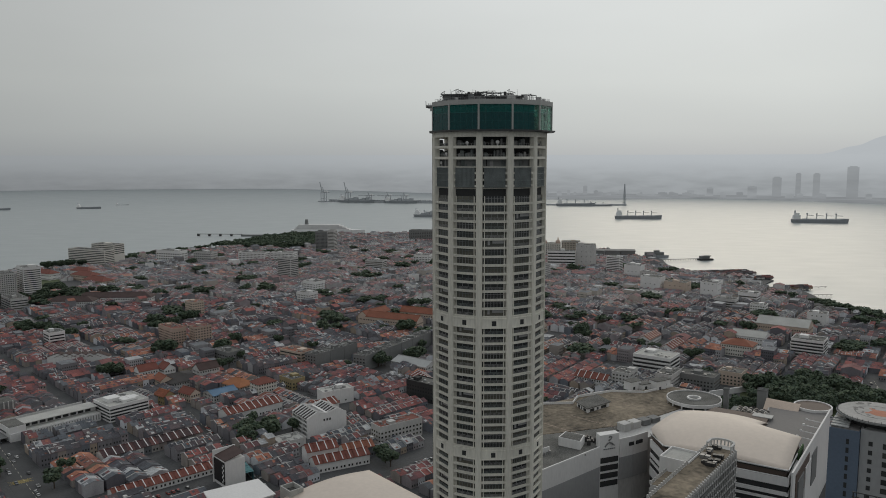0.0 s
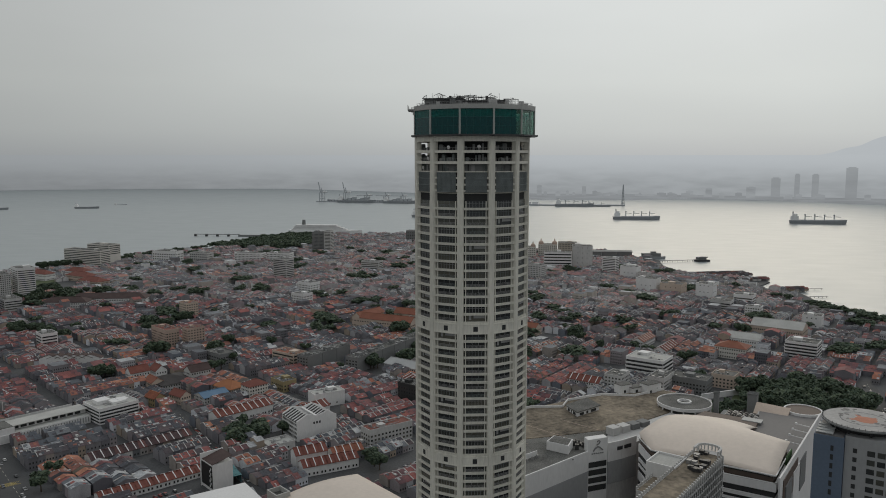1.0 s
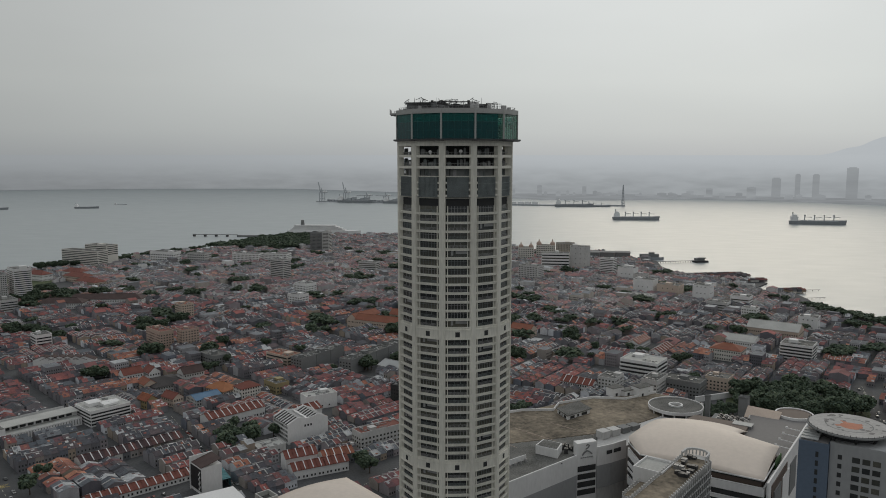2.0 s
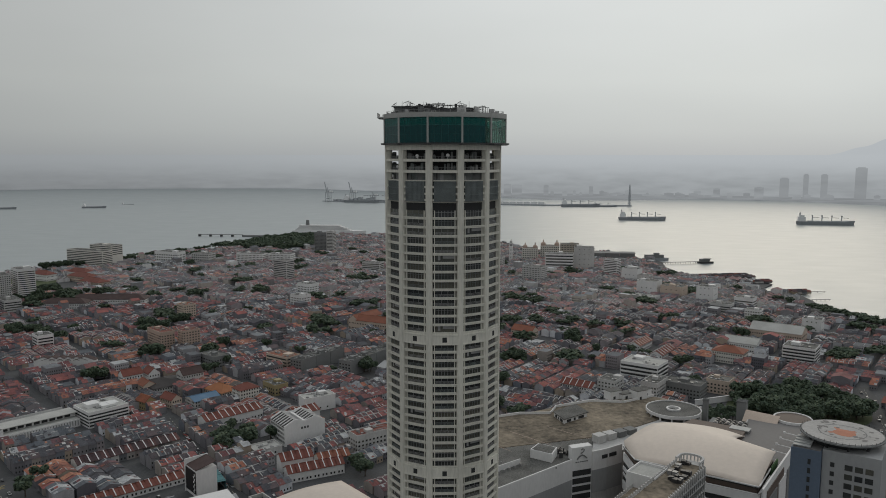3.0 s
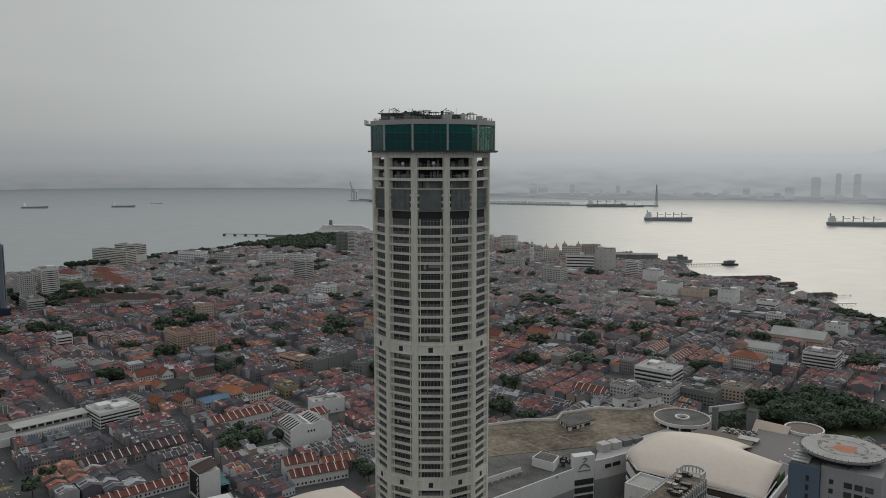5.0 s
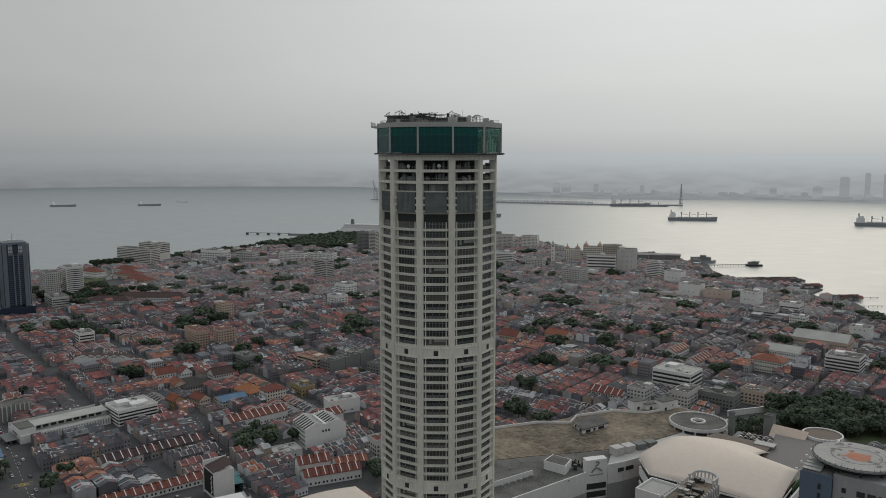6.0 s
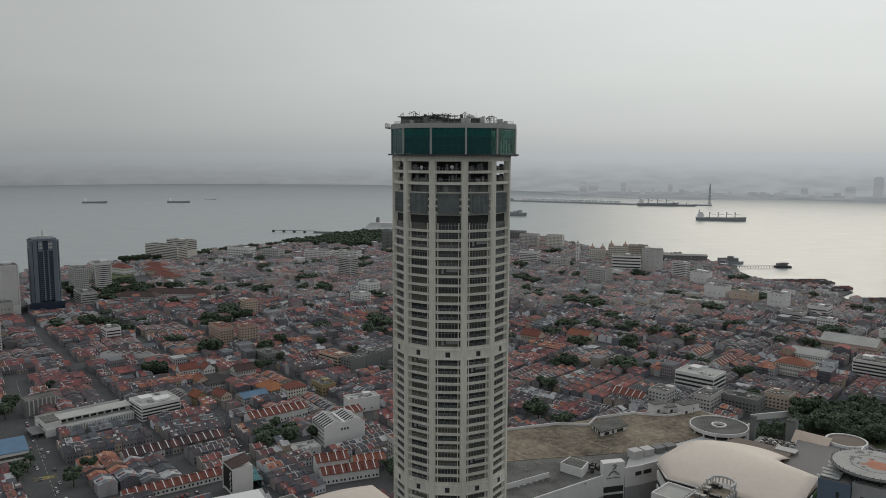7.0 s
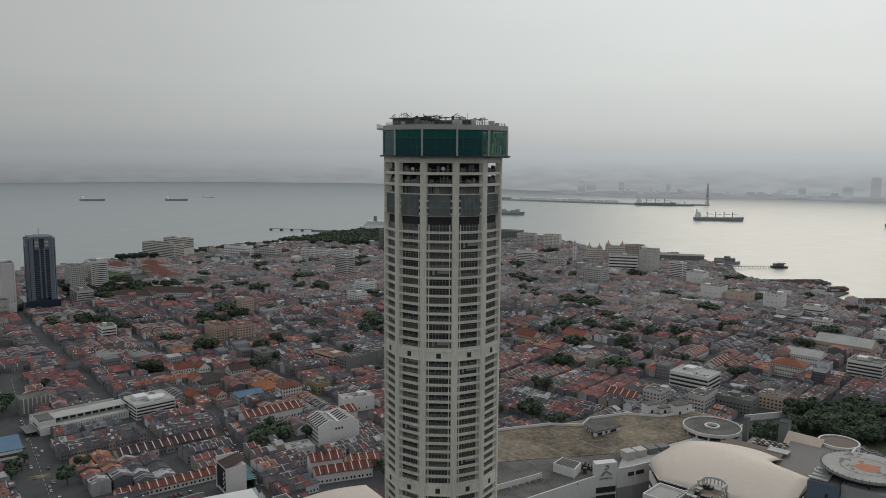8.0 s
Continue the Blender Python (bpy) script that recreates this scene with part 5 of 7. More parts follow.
pitched("school", "second hall with an orange tiled roof", -757, 1330, 56, 24, 10, 6, -25, "peach", "red_tile", hip=True)
pitched("school", "hall with a faded orange roof by the green", -845, 1430, 50, 22, 11, 6, -20, "white", "red_tile", hip=True)
pitched("school", "long school with an orange tiled roof and arcades", -175, 1040, 78, 18, 13, 6, -20, "peach", "orange_tile", ribs=0)
pitched("school", "cross wing of the orange roofed school", -208, 1070, 50, 16, 13, 6, 62, "peach", "orange_tile")
pitched("school", "rear wing of the orange roofed school", -140, 1085, 70, 16, 12, 6, -20, "peach", "orange_tile")
# long grey tenement slab with stepped bays
for i in range(6):
    a = radians(65.2)
    x, y = -172 + 23 * i * math.cos(a), 838 + 23 * i * math.sin(a)
    tagged(midrise("tenement_block", "grey tenement bay with recessed balconies", x, y, 22.5, 16, 15.5, 65.2 - 180, "mid_grey", "grid", 3.3, 0.5, near=True, tops=1, bay=3.7), group="tenement bays in a row")
for i in range(3):
    a = radians(62)
    x, y = -226 + 23 * i * math.cos(a), 842 + 23 * i * math.sin(a)
    tagged(midrise("tenement_block", "grey tenement bay with recessed balconies", x, y, 22.5, 16, 14.5, 62 - 180, "mid_grey", "grid", 3.3, 0.5, near=True, tops=1, bay=3.7), group="tenement bays in a row")
midrise("warehouse", "windowless white box building", -176, 720, 30, 15, 12.5, 39, "white", "plain", tops=2, roof="pale_roof")
midrise("office_block", "dark derelict block with empty windows", -94, 738, 32, 18, 17, -32, "dark", "grid", 3.4, 1, tops=1)
midrise("office_block", "grey shop block with a red roof", -104, 634, 40, 14, 14, 42.5, "pale_grey", "grid", 3.3, 1, near=True, roof="red_tile")
pitched("corner_house", "tall cream corner house with a hipped red roof", -250, 735, 20, 15, 13, 4, 50, "ivory", "red_tile", hip=True, windows=4)
midrise("office_block", "yellow block beside the shophouses", -230, 762, 22, 15, 10, -40, "yellow", "grid", 3.4, 1)
midrise("office_block", "peach block with a flat canopy roof", -255, 862, 34, 20, 12, -30, "peach", "strip", 3.6, 1, roof="orange_tile")
midrise("office_block", "grey blue patterned block", -330, 850, 30, 20, 13, -35, "mid_grey", "grid", 3.4, 0.5)
pitched("corner_house", "tall pale house with a blank gable and brown roof", -325, 778, 22, 15, 13, 5, 50, "pale_grey", "brown_tile", windows=3)
pitched("corner_house", "white gabled house with a red tiled roof", -388, 776, 20, 13, 10, 5, 50, "white", "red_tile", windows=2)
pitched("corner_house", "white house with paired gables and red roof", -372, 788, 16, 12, 9, 5, -40, "white", "red_tile", windows=2)
for i in range(6):
    tagged(pitched("gabled_shop", "white shop of a gabled terrace with a dark roof", -512 + 8.6 * i, 822 + 1.5 * i, 8.4, 22, 8, 4, -80, "white", "brown_tile", windows=1, cat="house", front_only=True), group="gabled terrace by the car park")
pitched("corner_house", "peach house with a pale orange roof", -357, 748, 18, 12, 9, 4, -40, "peach", "orange_tile", windows=2)
pitched("corner_house", "yellow shop house with a sandy roof", -333, 702, 15, 11, 8, 4, -30, "yellow", "roof_orange", windows=2)
pitched("corner_house", "pale yellow shop house with a red roof", -313, 711, 18, 11, 8, 4, -30, "peach", "red_tile", windows=2)
midrise("store_shed", "pale roofed shed beside the banyans", -186, 608, 22, 16, 6, 43, "pale_grey", "plain", roof="pale_roof", tops=0)
pitched("market_hall", "low market hall under blue roof sheets", -287, 722, 26, 20, 6, 3, 50, "pale_grey", "blue_sheet")
pitched("temple", "hall with a bright orange tiled roof", -278, 744, 28, 20, 8, 5, -30, "peach", "bright_tile", hip=True)
pitched("market_hall", "wide hall with a dark roof", -345, 760, 36, 34, 7, 5, -40, "pale_grey", "dark_tile", hip=True)
pitched("market_hall", "hall with a pale blue grey sheet roof", -118, 838, 46, 24, 8, 4, -30, "pale_grey", "zinc")
pitched("school", "cream church hall with a red roof", -48, 1010, 26, 16, 11, 6, -28, "peach", "red_tile")
pitched("temple", "peach house with stepped gables and a red roof", 10, 1030, 30, 18, 10, 5, -28, "peach", "orange_tile")


# --- white gabled block with rows of skylight ribs
def gabled_block():
    x, y, yaw = -171, 645, -48
    t = thing("gabled_block", x, y, 0, yaw, "white stepped-gable block with ribbed dark roof slopes", "building")
    rect_out(x, y, 30, 38, yaw)
    L, D, h = 27, 35, 15.5
    for s, nm in ((-1, "front"), (1, "rear")):
        y0 = s * D / 4
        g = Geo().profile([(y0 - D / 4, 0), (y0 + D / 4, 0), (y0 + D / 4, h), (y0, h + 4.2), (y0 - D / 4, h)], -L / 2, L / 2)
        part("wall", Geo().add([(yy, xx, z) for xx, yy, z in g.v], [tuple(reversed(q)) for q in g.f]), M["white"], t)
        for k in range(2):
            r = Geo()
            a, b = (y0 - D / 4 - 0.3, y0) if k == 0 else (y0 + D / 4 + 0.0, y0)
            r.add([(-L / 2 + 0.6, a, h + 0.1), (L / 2 - 0.6, a, h + 0.1), (L / 2 - 0.6, b, h + 4.35), (-L / 2 + 0.6, b, h + 4.35),
                   (-L / 2 + 0.6, a, h + 0.35), (L / 2 - 0.6, a, h + 0.35), (L / 2 - 0.6, b, h + 4.6), (-L / 2 + 0.6, b, h + 4.6)], [(0, 3, 2, 1), (4, 5, 6, 7), (0, 1, 5, 4), (1, 2, 6, 5), (3, 0, 4, 7)])
            part("roof_slope", r, M["dark_tile"], t)
            for i in range(7):
                xx = -L / 2 + 0.8 + (L - 1.6) * i / 6
                q = Geo().bar((xx, a, h + 0.55), (xx, b, h + 4.8), 0.42)
                part("roof_rib", q, M["white"], t)
    rg = Geo().box(-L / 2 - 0.3, -0.9, h - 0.5, L / 2 + 0.3, 0.9, h + 3.0)
    part("valley_wall", rg, M["white"], t)
    for e in (-1, 1):
        gb = Geo().profile([(-D / 2 - 0.3, 0), (D / 2 + 0.3, 0), (D / 2 + 0.3, h + 1.2), (D / 4, h + 5.4), (0, h + 3.2), (-D / 4, h + 5.4), (-D / 2 - 0.3, h + 1.2)], e * L / 2 - 0.35, e * L / 2 + 0.35)
        part("gable", Geo().add([(yy, xx, z) for xx, yy, z in gb.v], [tuple(reversed(q)) for q in gb.f]), M["white"], t)
        for yy in (-2.6, 0, 2.6):
            part("window", Geo().box(e * (L / 2 + 0.35) - 0.1, yy - 0.7, h - 3.4, e * (L / 2 + 0.35) + 0.1, yy + 0.7, h - 1.6), M["dark"], t)
    for s in (-1, 1):
        for fl in range(4):
            for i in range(12):
                xx = -L / 2 + L * (i + 0.5) / 12
                part("window", Geo().box(xx - 0.7, s * D / 2 - 0.06, 2 + fl * 3.5, xx + 0.7, s * D / 2 + 0.06, 3.9 + fl * 3.5), M["window"], t)


gabled_block()


# --- long white shopping arcade with its parking block
def arcade():
    yaw = 54
    x, y = -409, 622
    t = thing("shopping_arcade", x, y, 0, yaw, "long low white shopping arcade with a flat pale roof", "building")
    rect_out(-402, 632, 80, 40, yaw)
    rect_out(-356, 667, 36, 32, yaw)
    part("lower_hall", Geo().box(-56, -19, 0, 44, 17, 9), M["white"], t)
    part("lower_roof", Geo().box(-55.5, 4, 9, 43.5, 16.5, 9.3), M["zinc"], t)
    part("upper_hall", Geo().box(-38, -9, 9, 44, 3, 14.5), M["white"], t)
    part("upper_roof", Geo().box(-40, -13, 14.5, 45, 4, 15.2), M["pale_roof"], t)
    for i in range(9):
        xx = -34 + i * 8.6
        part("arched_opening", Geo().prism([(xx - 3.2, -9.15), (xx + 3.2, -9.15), (xx + 3.2, -8.9), (xx - 3.2, -8.9)], 9.8, 13.2), M["dark"], t)
    part("lower_terrace", Geo().box(-38, -18.5, 9, 43.5, -9, 9.25), M["pale_roof"], t)
    for i in range(26):
        xx = -36 + i * 3.1
        part("slot_window", Geo().box(xx - 0.45, -19.1, 2.0, xx + 0.45, -18.95, 7.6), M["mid_grey"], t)
    part("end_block", Geo().box(-57, -18, 9, -39, 4, 16), M["white"], t)
    part("end_roof", Geo().box(-56.5, -17.5, 16, -39.5, 3.5, 16.3), M["flat_roof"], t)
    for i in range(2):
        part("window_band", Geo().box(-57.1, -12, 3 + i * 5, -56.9, 1, 5 + i * 5), M["window"], t)
    part("entrance_roof", Geo().box(-70, -16, 5, -57, 6, 5.6), M["mid_grey"], t)
    part("rear_wall", Geo().box(-56, 16.5, 9, 43, 17, 12.5), M["pale_grey"], t)
    for i in range(3):
        part("roof_box", Geo().box(-20 + i * 18, 8, 9.3, -14 + i * 18, 12, 11.6), M["white"], t)
    midrise("parking_block", "white parking block with open decks", -356, 667, 35, 31, 13.2, yaw, "white", "deck", 2.9, 0.2, tops=3, roof="pale_roof")
    for o in t.children:
        o.matrix_basis = pose(16.2, 0, 0) @ Matrix.Diagonal((0.723, 1, 0.74, 1)) @ o.matrix_basis
    side = thing("shop_block", -458, 645, 0, yaw, "grey block with tall fins at the arcade end", "building")
    part("wall", Geo().box(-14, -9, 0, 12, 9, 15), M["mid_grey"], side)
    for i in range(7):
        part("fin", Geo().box(-12 + i * 3.6, -9.7, 2, -11.2 + i * 3.6, -9, 15.6), M["pale_grey"], side)
    part("roof", Geo().box(-13.5, -8.5, 15, 11.5, 8.5, 15.2), M["flat_roof"], side)


arcade()


# --- rows with strongly marked white party walls
def marked_row(x, y, n, yaw, roof, d=16.0, h=8.2, rise=3.4):
    for i in range(n):
        c, s = math.cos(radians(yaw)), math.sin(radians(yaw))
        o = (i - (n - 1) / 2) * 6.0
        px, py = x + o * c, y + o * s
        KEEP_OUT.append((px, py, 6.5))
        tagged(pitched("row_house", "row house with a tiled roof between white party walls", px, py, 6.0, d, h, rise, yaw, "white" if roof == "red_tile" else "wall", roof, ribs=1, windows=1, cat="house", front_only=True), group="row houses with white party walls")


marked_row(-241, 676, 9, 50, "red_tile")
marked_row(-136, 572, 7, 34, "red_tile", 12, 7.5, 3.2)
marked_row(-153, 580, 4, 34, "red_tile", 13, 11, 3.4)
marked_row(-128, 592, 4, 34, "orange_tile", 12, 8, 3)
marked_row(-92, 760, 12, 118, "red_tile", 16)
marked_row(-52, 655, 9, 118, "brown_tile", 16)
marked_row(-250, 528, 12, 48, "red_tile", 12, 4.6, 2.4)
marked_row(-290, 590, 13, 50, "roof_brown", 15, 6, 3)
marked_row(-180, 690, 4, 50, "red_tile")


# --- building with a tall black hoarding
def hoarding_block():
    x, y, yaw = -206, 536, -42
    t = thing("hoarding_block", x, y, 0, yaw, "white narrow building with a tall black hoarding", "building")
    KEEP_OUT.append((x, y, 11))
    part("wall", Geo().box(-8, -7, 0, 8, 8, 19), M["white"], t)
    part("roof", Geo().add([(-8, -7, 19), (8, -7, 19), (8, 8, 22.5), (-8, 8, 22.5), (-8, -7, 19.3), (8, -7, 19.3), (8, 8, 22.8), (-8, 8, 22.8)],
                           [(0, 3, 2, 1), (4, 5, 6, 7), (0, 1, 5, 4), (1, 2, 6, 5), (2, 3, 7, 6), (3, 0, 4, 7)]), M["brown_tile"], t)
    part("hoarding", Geo().box(-7.8, -7.5, 2.5, 7.8, -7.1, 18), M["black_board"], t, "tall black hoarding")
    for i in range(8):
        for j in range(2):
            if (i + j) % 2 == 0:
                part("chequer", Geo().box(4.6 + j * 1.3, -7.6, 3.2 + i * 1.7, 5.8 + j * 1.3, -7.5, 4.7 + i * 1.7), M["white"], t)
    part("side_wall", Geo().box(-8.8, -8, 0, -8.1, 9, 23), M["white"], t)


hoarding_block()


# --- scaffold with teal netting beside the narrow street
def netted_scaffold():
    t = thing("scaffold", -200, 548, 0, -52, "teal safety netting over a low scaffold by the street", "scaffold")
    KEEP_OUT.append((-200, 548, 10))
    for i in range(5):
        for yy in (-3.2, 3.2):
            part("post", Geo().tube(-12 + i * 6, yy, 0, 7.4, 0.12, n=6), M["metal"], t)
    net = Geo()
    n = 12
    top = [(-12.3 + 24.6 * i / n, 7.4 - 0.5 * abs(math.sin(i * 1.9))) for i in range(n + 1)]
    for yy in (-3.35, 3.35):
        for (x0, z0), (x1, z1) in zip(top, top[1:]):
            net.box(x0, yy - 0.03, 0.4, x1, yy + 0.03, (z0 + z1) / 2)
    for (x0, z0), (x1, z1) in zip(top, top[1:]):
        net.box(x0, -3.3, (z0 + z1) / 2, x1, 3.3, (z0 + z1) / 2 + 0.06)
    part("netting", net, M["teal_net"], t, "teal netting")


netted_scaffold()


# ---------------------------------------------------------------- the shopping centres by the tower
def wpart(name, geo, mat, parent, label=""):
    """A part given in world places."""
    return part(name, geo, M[mat], parent, label, m=parent.matrix_basis.inverted())


def wall_between(a, b, z0, z1, thick=0.6):
    a, b = Vector((*a, 0)), Vector((*b, 0))
    n = Vector((-(b - a).y, (b - a).x, 0)).normalized() * thick
    p = [a, b, b + n, a + n]
    return Geo().prism([(q.x, q.y) for q in p], z0, z1)


def deck_mall():
    t = thing("shopping_centre", 30, 560, 0, 0, "white shopping centre with a stained rooftop parking deck", "building")
    body = [(-15, 453), (46, 519.6), (58.8, 525.8), (68, 532), (78.7, 541.4), (150, 640), (118, 662), (66, 642), (38, 625), (11, 605), (-45, 572), (-42, 500)]
    wpart("body", Geo().prism(body, 0, 40.6), "pale_grey", t)
    wpart("deck_slab", Geo().prism([(-40, 517), (10.7, 541), (38, 552), (63, 563.5), (84, 578), (148, 640), (117, 660), (66, 641), (38, 624), (11, 604), (-44, 571)], 40.6, 41.1), "deck", t, "stained tan concrete deck")
    wpart("dark_roof", Geo().prism([(-14, 455), (45, 519), (58, 526), (63, 562.5), (38, 551), (10.7, 540), (-40, 516), (-40, 500)], 40.6, 40.9), "flat_roof", t)
    for a, b in (((-45, 571.5), (11, 604.5)), ((11, 604.5), (34, 608)), ((34, 608), (38.5, 624)), ((38.5, 624), (66, 641.5)), ((66, 641.5), (91, 641)), ((91, 641), (117, 661))):
        wpart("deck_parapet", wall_between(b, a, 40.6, 42.8), "white", t)
    # line marks on the deck
    for i in range(3):
        o = i * 26
        wpart("deck_line", wall_between((-20 + o, 560 - 6 + o * 0.5), (8 + o, 530 + o * 0.55), 41.1, 41.13, 0.3), "tan", t)
    # front wall, in white over grey
    wpart("front_wall", wall_between((-15, 453), (46, 519.6), 29, 42.2, -0.8), "white", t)
    wpart("front_wall_base", wall_between((-15, 453), (46, 519.6), 0, 29, -0.9), "soft_grey", t)
    wpart("wing_wall", wall_between((58.8, 525.8), (68, 532), 33, 45.5, -0.8), "white", t)
    wpart("wing_wall", wall_between((68, 532), (78.7, 541.4), 33, 45.5, -0.8), "white", t)
    wpart("wing_wall_base", wall_between((58.8, 525.8), (68, 532), 18, 33, -0.9), "soft_grey", t)
    wpart("wing_wall_base", wall_between((68, 532), (78.7, 541.4), 18, 33, -0.9), "soft_grey", t)
    for a, b in ((0.3, 0.48), (0.55, 0.8)):
        p, q = Vector((59.5, 525.2)), Vector((78.5, 540.2))
        wpart("wing_window", wall_between(tuple(p.lerp(q, a)), tuple(p.lerp(q, b)), 39.5, 41.8, -1.0), "dark", t)
    # the tall panel with a sign
    sign = Geo().prism([(46.0, 518.4), (58.8, 525.2), (56.5, 530), (44, 524)], 0, 49.5)
    wpart("sign_tower", sign, "white", t)
    u = (Vector((58.8, 525.2, 0)) - Vector((46.0, 518.4, 0))).normalized()
    n = Vector((u.y, -u.x, 0))
    o = Vector((46.0, 518.4, 0))
    for i in range(4):
        z = 34.5 - i * 5.2
        a, b = o + u * 0.6 + n * 0.3, o + u * 13.8 + n * 0.3
        wpart("sign_tower_window", wall_between((a.x, a.y), (b.x, b.y), z - 3.6, z, 0.5), "dark", t)
    m = Matrix.Translation(o + n * 0.1) @ Matrix(((u.x, n.x, 0, 0), (u.y, n.y, 0, 0), (0, 0, 1, 0), (0, 0, 0, 1)))
    arc = Geo()
    pts = [(3.6, 41.6), (5.2, 43.4), (7.0, 44.3), (8.8, 43.6), (10.8, 41.8)]
    for a, b in zip(pts, pts[1:]):
        arc.bar(m @ Vector((a[0], 0.1, a[1])), m @ Vector((b[0], 0.1, b[1])), 0.35)
    pts = [(6.4, 47.6), (7.6, 48.3), (8.8, 47.6), (8.0, 46.2), (6.2, 45.4)]
    for a, b in zip(pts, pts[1:]):
        arc.bar(m @ Vector((a[0], 0.1, a[1])), m @ Vector((b[0], 0.1, b[1])), 0.28)
    wpart("emblem", arc, "mid_grey", t, "plain grey arc emblem")
    bars = Geo()
    for i in range(6):
        a = m @ Vector((2.6 + 1.55 * i, 0.1, 40.0))
        bars.bar(a, a + u * 1.1, 0.25)
    wpart("lettering_bars", bars, "mid_grey", t)
    # things on the roof
    ks = Geo().prism([(37, 602.6), (43.6, 587.6), (60.8, 605), (53, 621)], 41, 44.2)
    wpart("stair_kiosk", ks, "white", t)
    wpart("kiosk_roof", Geo().prism([(36, 602.6), (43.4, 586.2), (62, 605), (53.2, 622.4)], 44.2, 44.8), "flat_roof", t)
    for p, q in (((43.6, 587.6), (60.8, 605)), ((37, 602.6), (43.6, 587.6))):
        p, q = Vector(p), Vector(q)
        for u0, u1 in ((0.12, 0.3), (0.42, 0.5), (0.62, 0.86)):
            wpart("kiosk_opening", wall_between(tuple(p.lerp(q, u0)), tuple(p.lerp(q, u1)), 41.3, 43.3, -0.12), "dark", t)
    wpart("stair_tower", Geo().prism([(20, 522), (33.5, 514.8), (37, 527), (25, 533)], 40.8, 46.5), "white", t)
    wpart("stair_tower_roof", Geo().prism([(21, 522), (33, 515.8), (36, 526.5), (25.5, 532)], 46.5, 46.7), "flat_roof", t)
    for x, y, a, b, h in ((84, 653, 5.5, 4.0, 47.5), (94, 655, 6.0, 3.5, 45.0), (104, 655, 5.0, 4.5, 48.0), (110, 664, 4.0, 4.0, 46.5)):
        g = Geo().box(-a, -b, 40.6, a, b, h, pose(x, y, 0, 0, 0, 36))
        wpart("stair_kiosk", g, "white", t)
        wpart("kiosk_roof", Geo().box(-a - 0.4, -b - 0.4, h, a + 0.4, b + 0.4, h + 0.4, pose(x, y, 0, 0, 0, 36)), "flat_roof", t)
        wpart("kiosk_door", Geo().box(-a * 0.5, -b - 0.06, 41.1, -a * 0.1, -b, 43.4, pose(x, y, 0, 0, 0, 36)), "dark", t)
    rnd = random.Random(8)
    for i in range(10):
        x, y = rnd.uniform(-26, 36), 505 + rnd.uniform(-2, 14)
        if y < 505 + 0.55 * (x + 26):
            g = Geo().tube(x, y, 40.9, 41.9, 0.5, 0.4, 8)
            wpart("roof_vent", g, "metal", t)
    for i in range(9):
        x, y = 38 + rnd.uniform(-2, 7), 523 + rnd.uniform(0, 12)
        s = rnd.uniform(0.9, 1.8)
        g = Geo().box(x - s, y - s, 40.9, x + s, y + s, 40.9 + rnd.uniform(1.2, 3.4))
        g.tube(x, y, 40.9 + 1.2, 44.4, 0.5, 0.5, 8)
        wpart("chiller", g, "dark_metal", t)
    for i in range(6):
        x, y = -2 + i * 3.2, 490 + i * 3.6
        wpart("roof_unit", Geo().tube(x, y, 40.9, 42.6, 0.9, 0.7, 10), "metal", t)
    for a, b in (((-10, 487), (14, 511)), ((-10, 487), (-25, 503))):
        wpart("roof_screen", wall_between(a, b, 40.8, 44.2, 0.5), "white", t)
    for i in range(4):
        x, y = 66 + i * 7.5, 556 + i * 6.5
        g = Geo().box(-4 + 0, -3.2, 40.8, 3.2, 3.2, 45.6 - i * 0.6, pose(x, y, 0, 0, 0, 40))
        g.box(-4.2, -3.4, 45.6 - i * 0.6, 3.4, 3.4, 45.9 - i * 0.6, pose(x, y, 0, 0, 0, 40))
        wpart("lift_house", g, "pale_grey" if i < 2 else "mid_grey", t)


def circular_ramp():
    x, y, r = 124.8, 618.0, 19.5
    t = thing("car_ramp", x, y, 0, 0, "round concrete car ramp with a ring roof and hollow core", "ramp")
    part("roof_ring", Geo().ring(0, 0, 4.6, r, 44.2, 45.0, 48), M["flat_roof"], t)
    part("core_kerb", Geo().ring(0, 0, 4.0, 5.2, 44.2, 46.0, 28), M["white"], t)
    part("roof_edge", Geo().ring(0, 0, r - 0.2, r + 0.4, 43.4, 45.7, 48), M["white"], t)
    part("lower_edge", Geo().ring(0, 0, r - 0.6, r - 0.1, 39.2, 40.9, 48), M["white"], t)
    part("drum", Geo().ring(0, 0, 4.6, r - 1.4, 0, 40.9, 40), M["mid_grey"], t)
    for i in range(14):
        a = 2 * math.pi * i / 14
        part("column", Geo().box(-0.5, -0.5, 40.6, 0.5, 0.5, 43.6, pose((r - 0.7) * math.cos(a), (r - 0.7) * math.sin(a), 0, 0, 0, math.degrees(a))), M["white"], t)


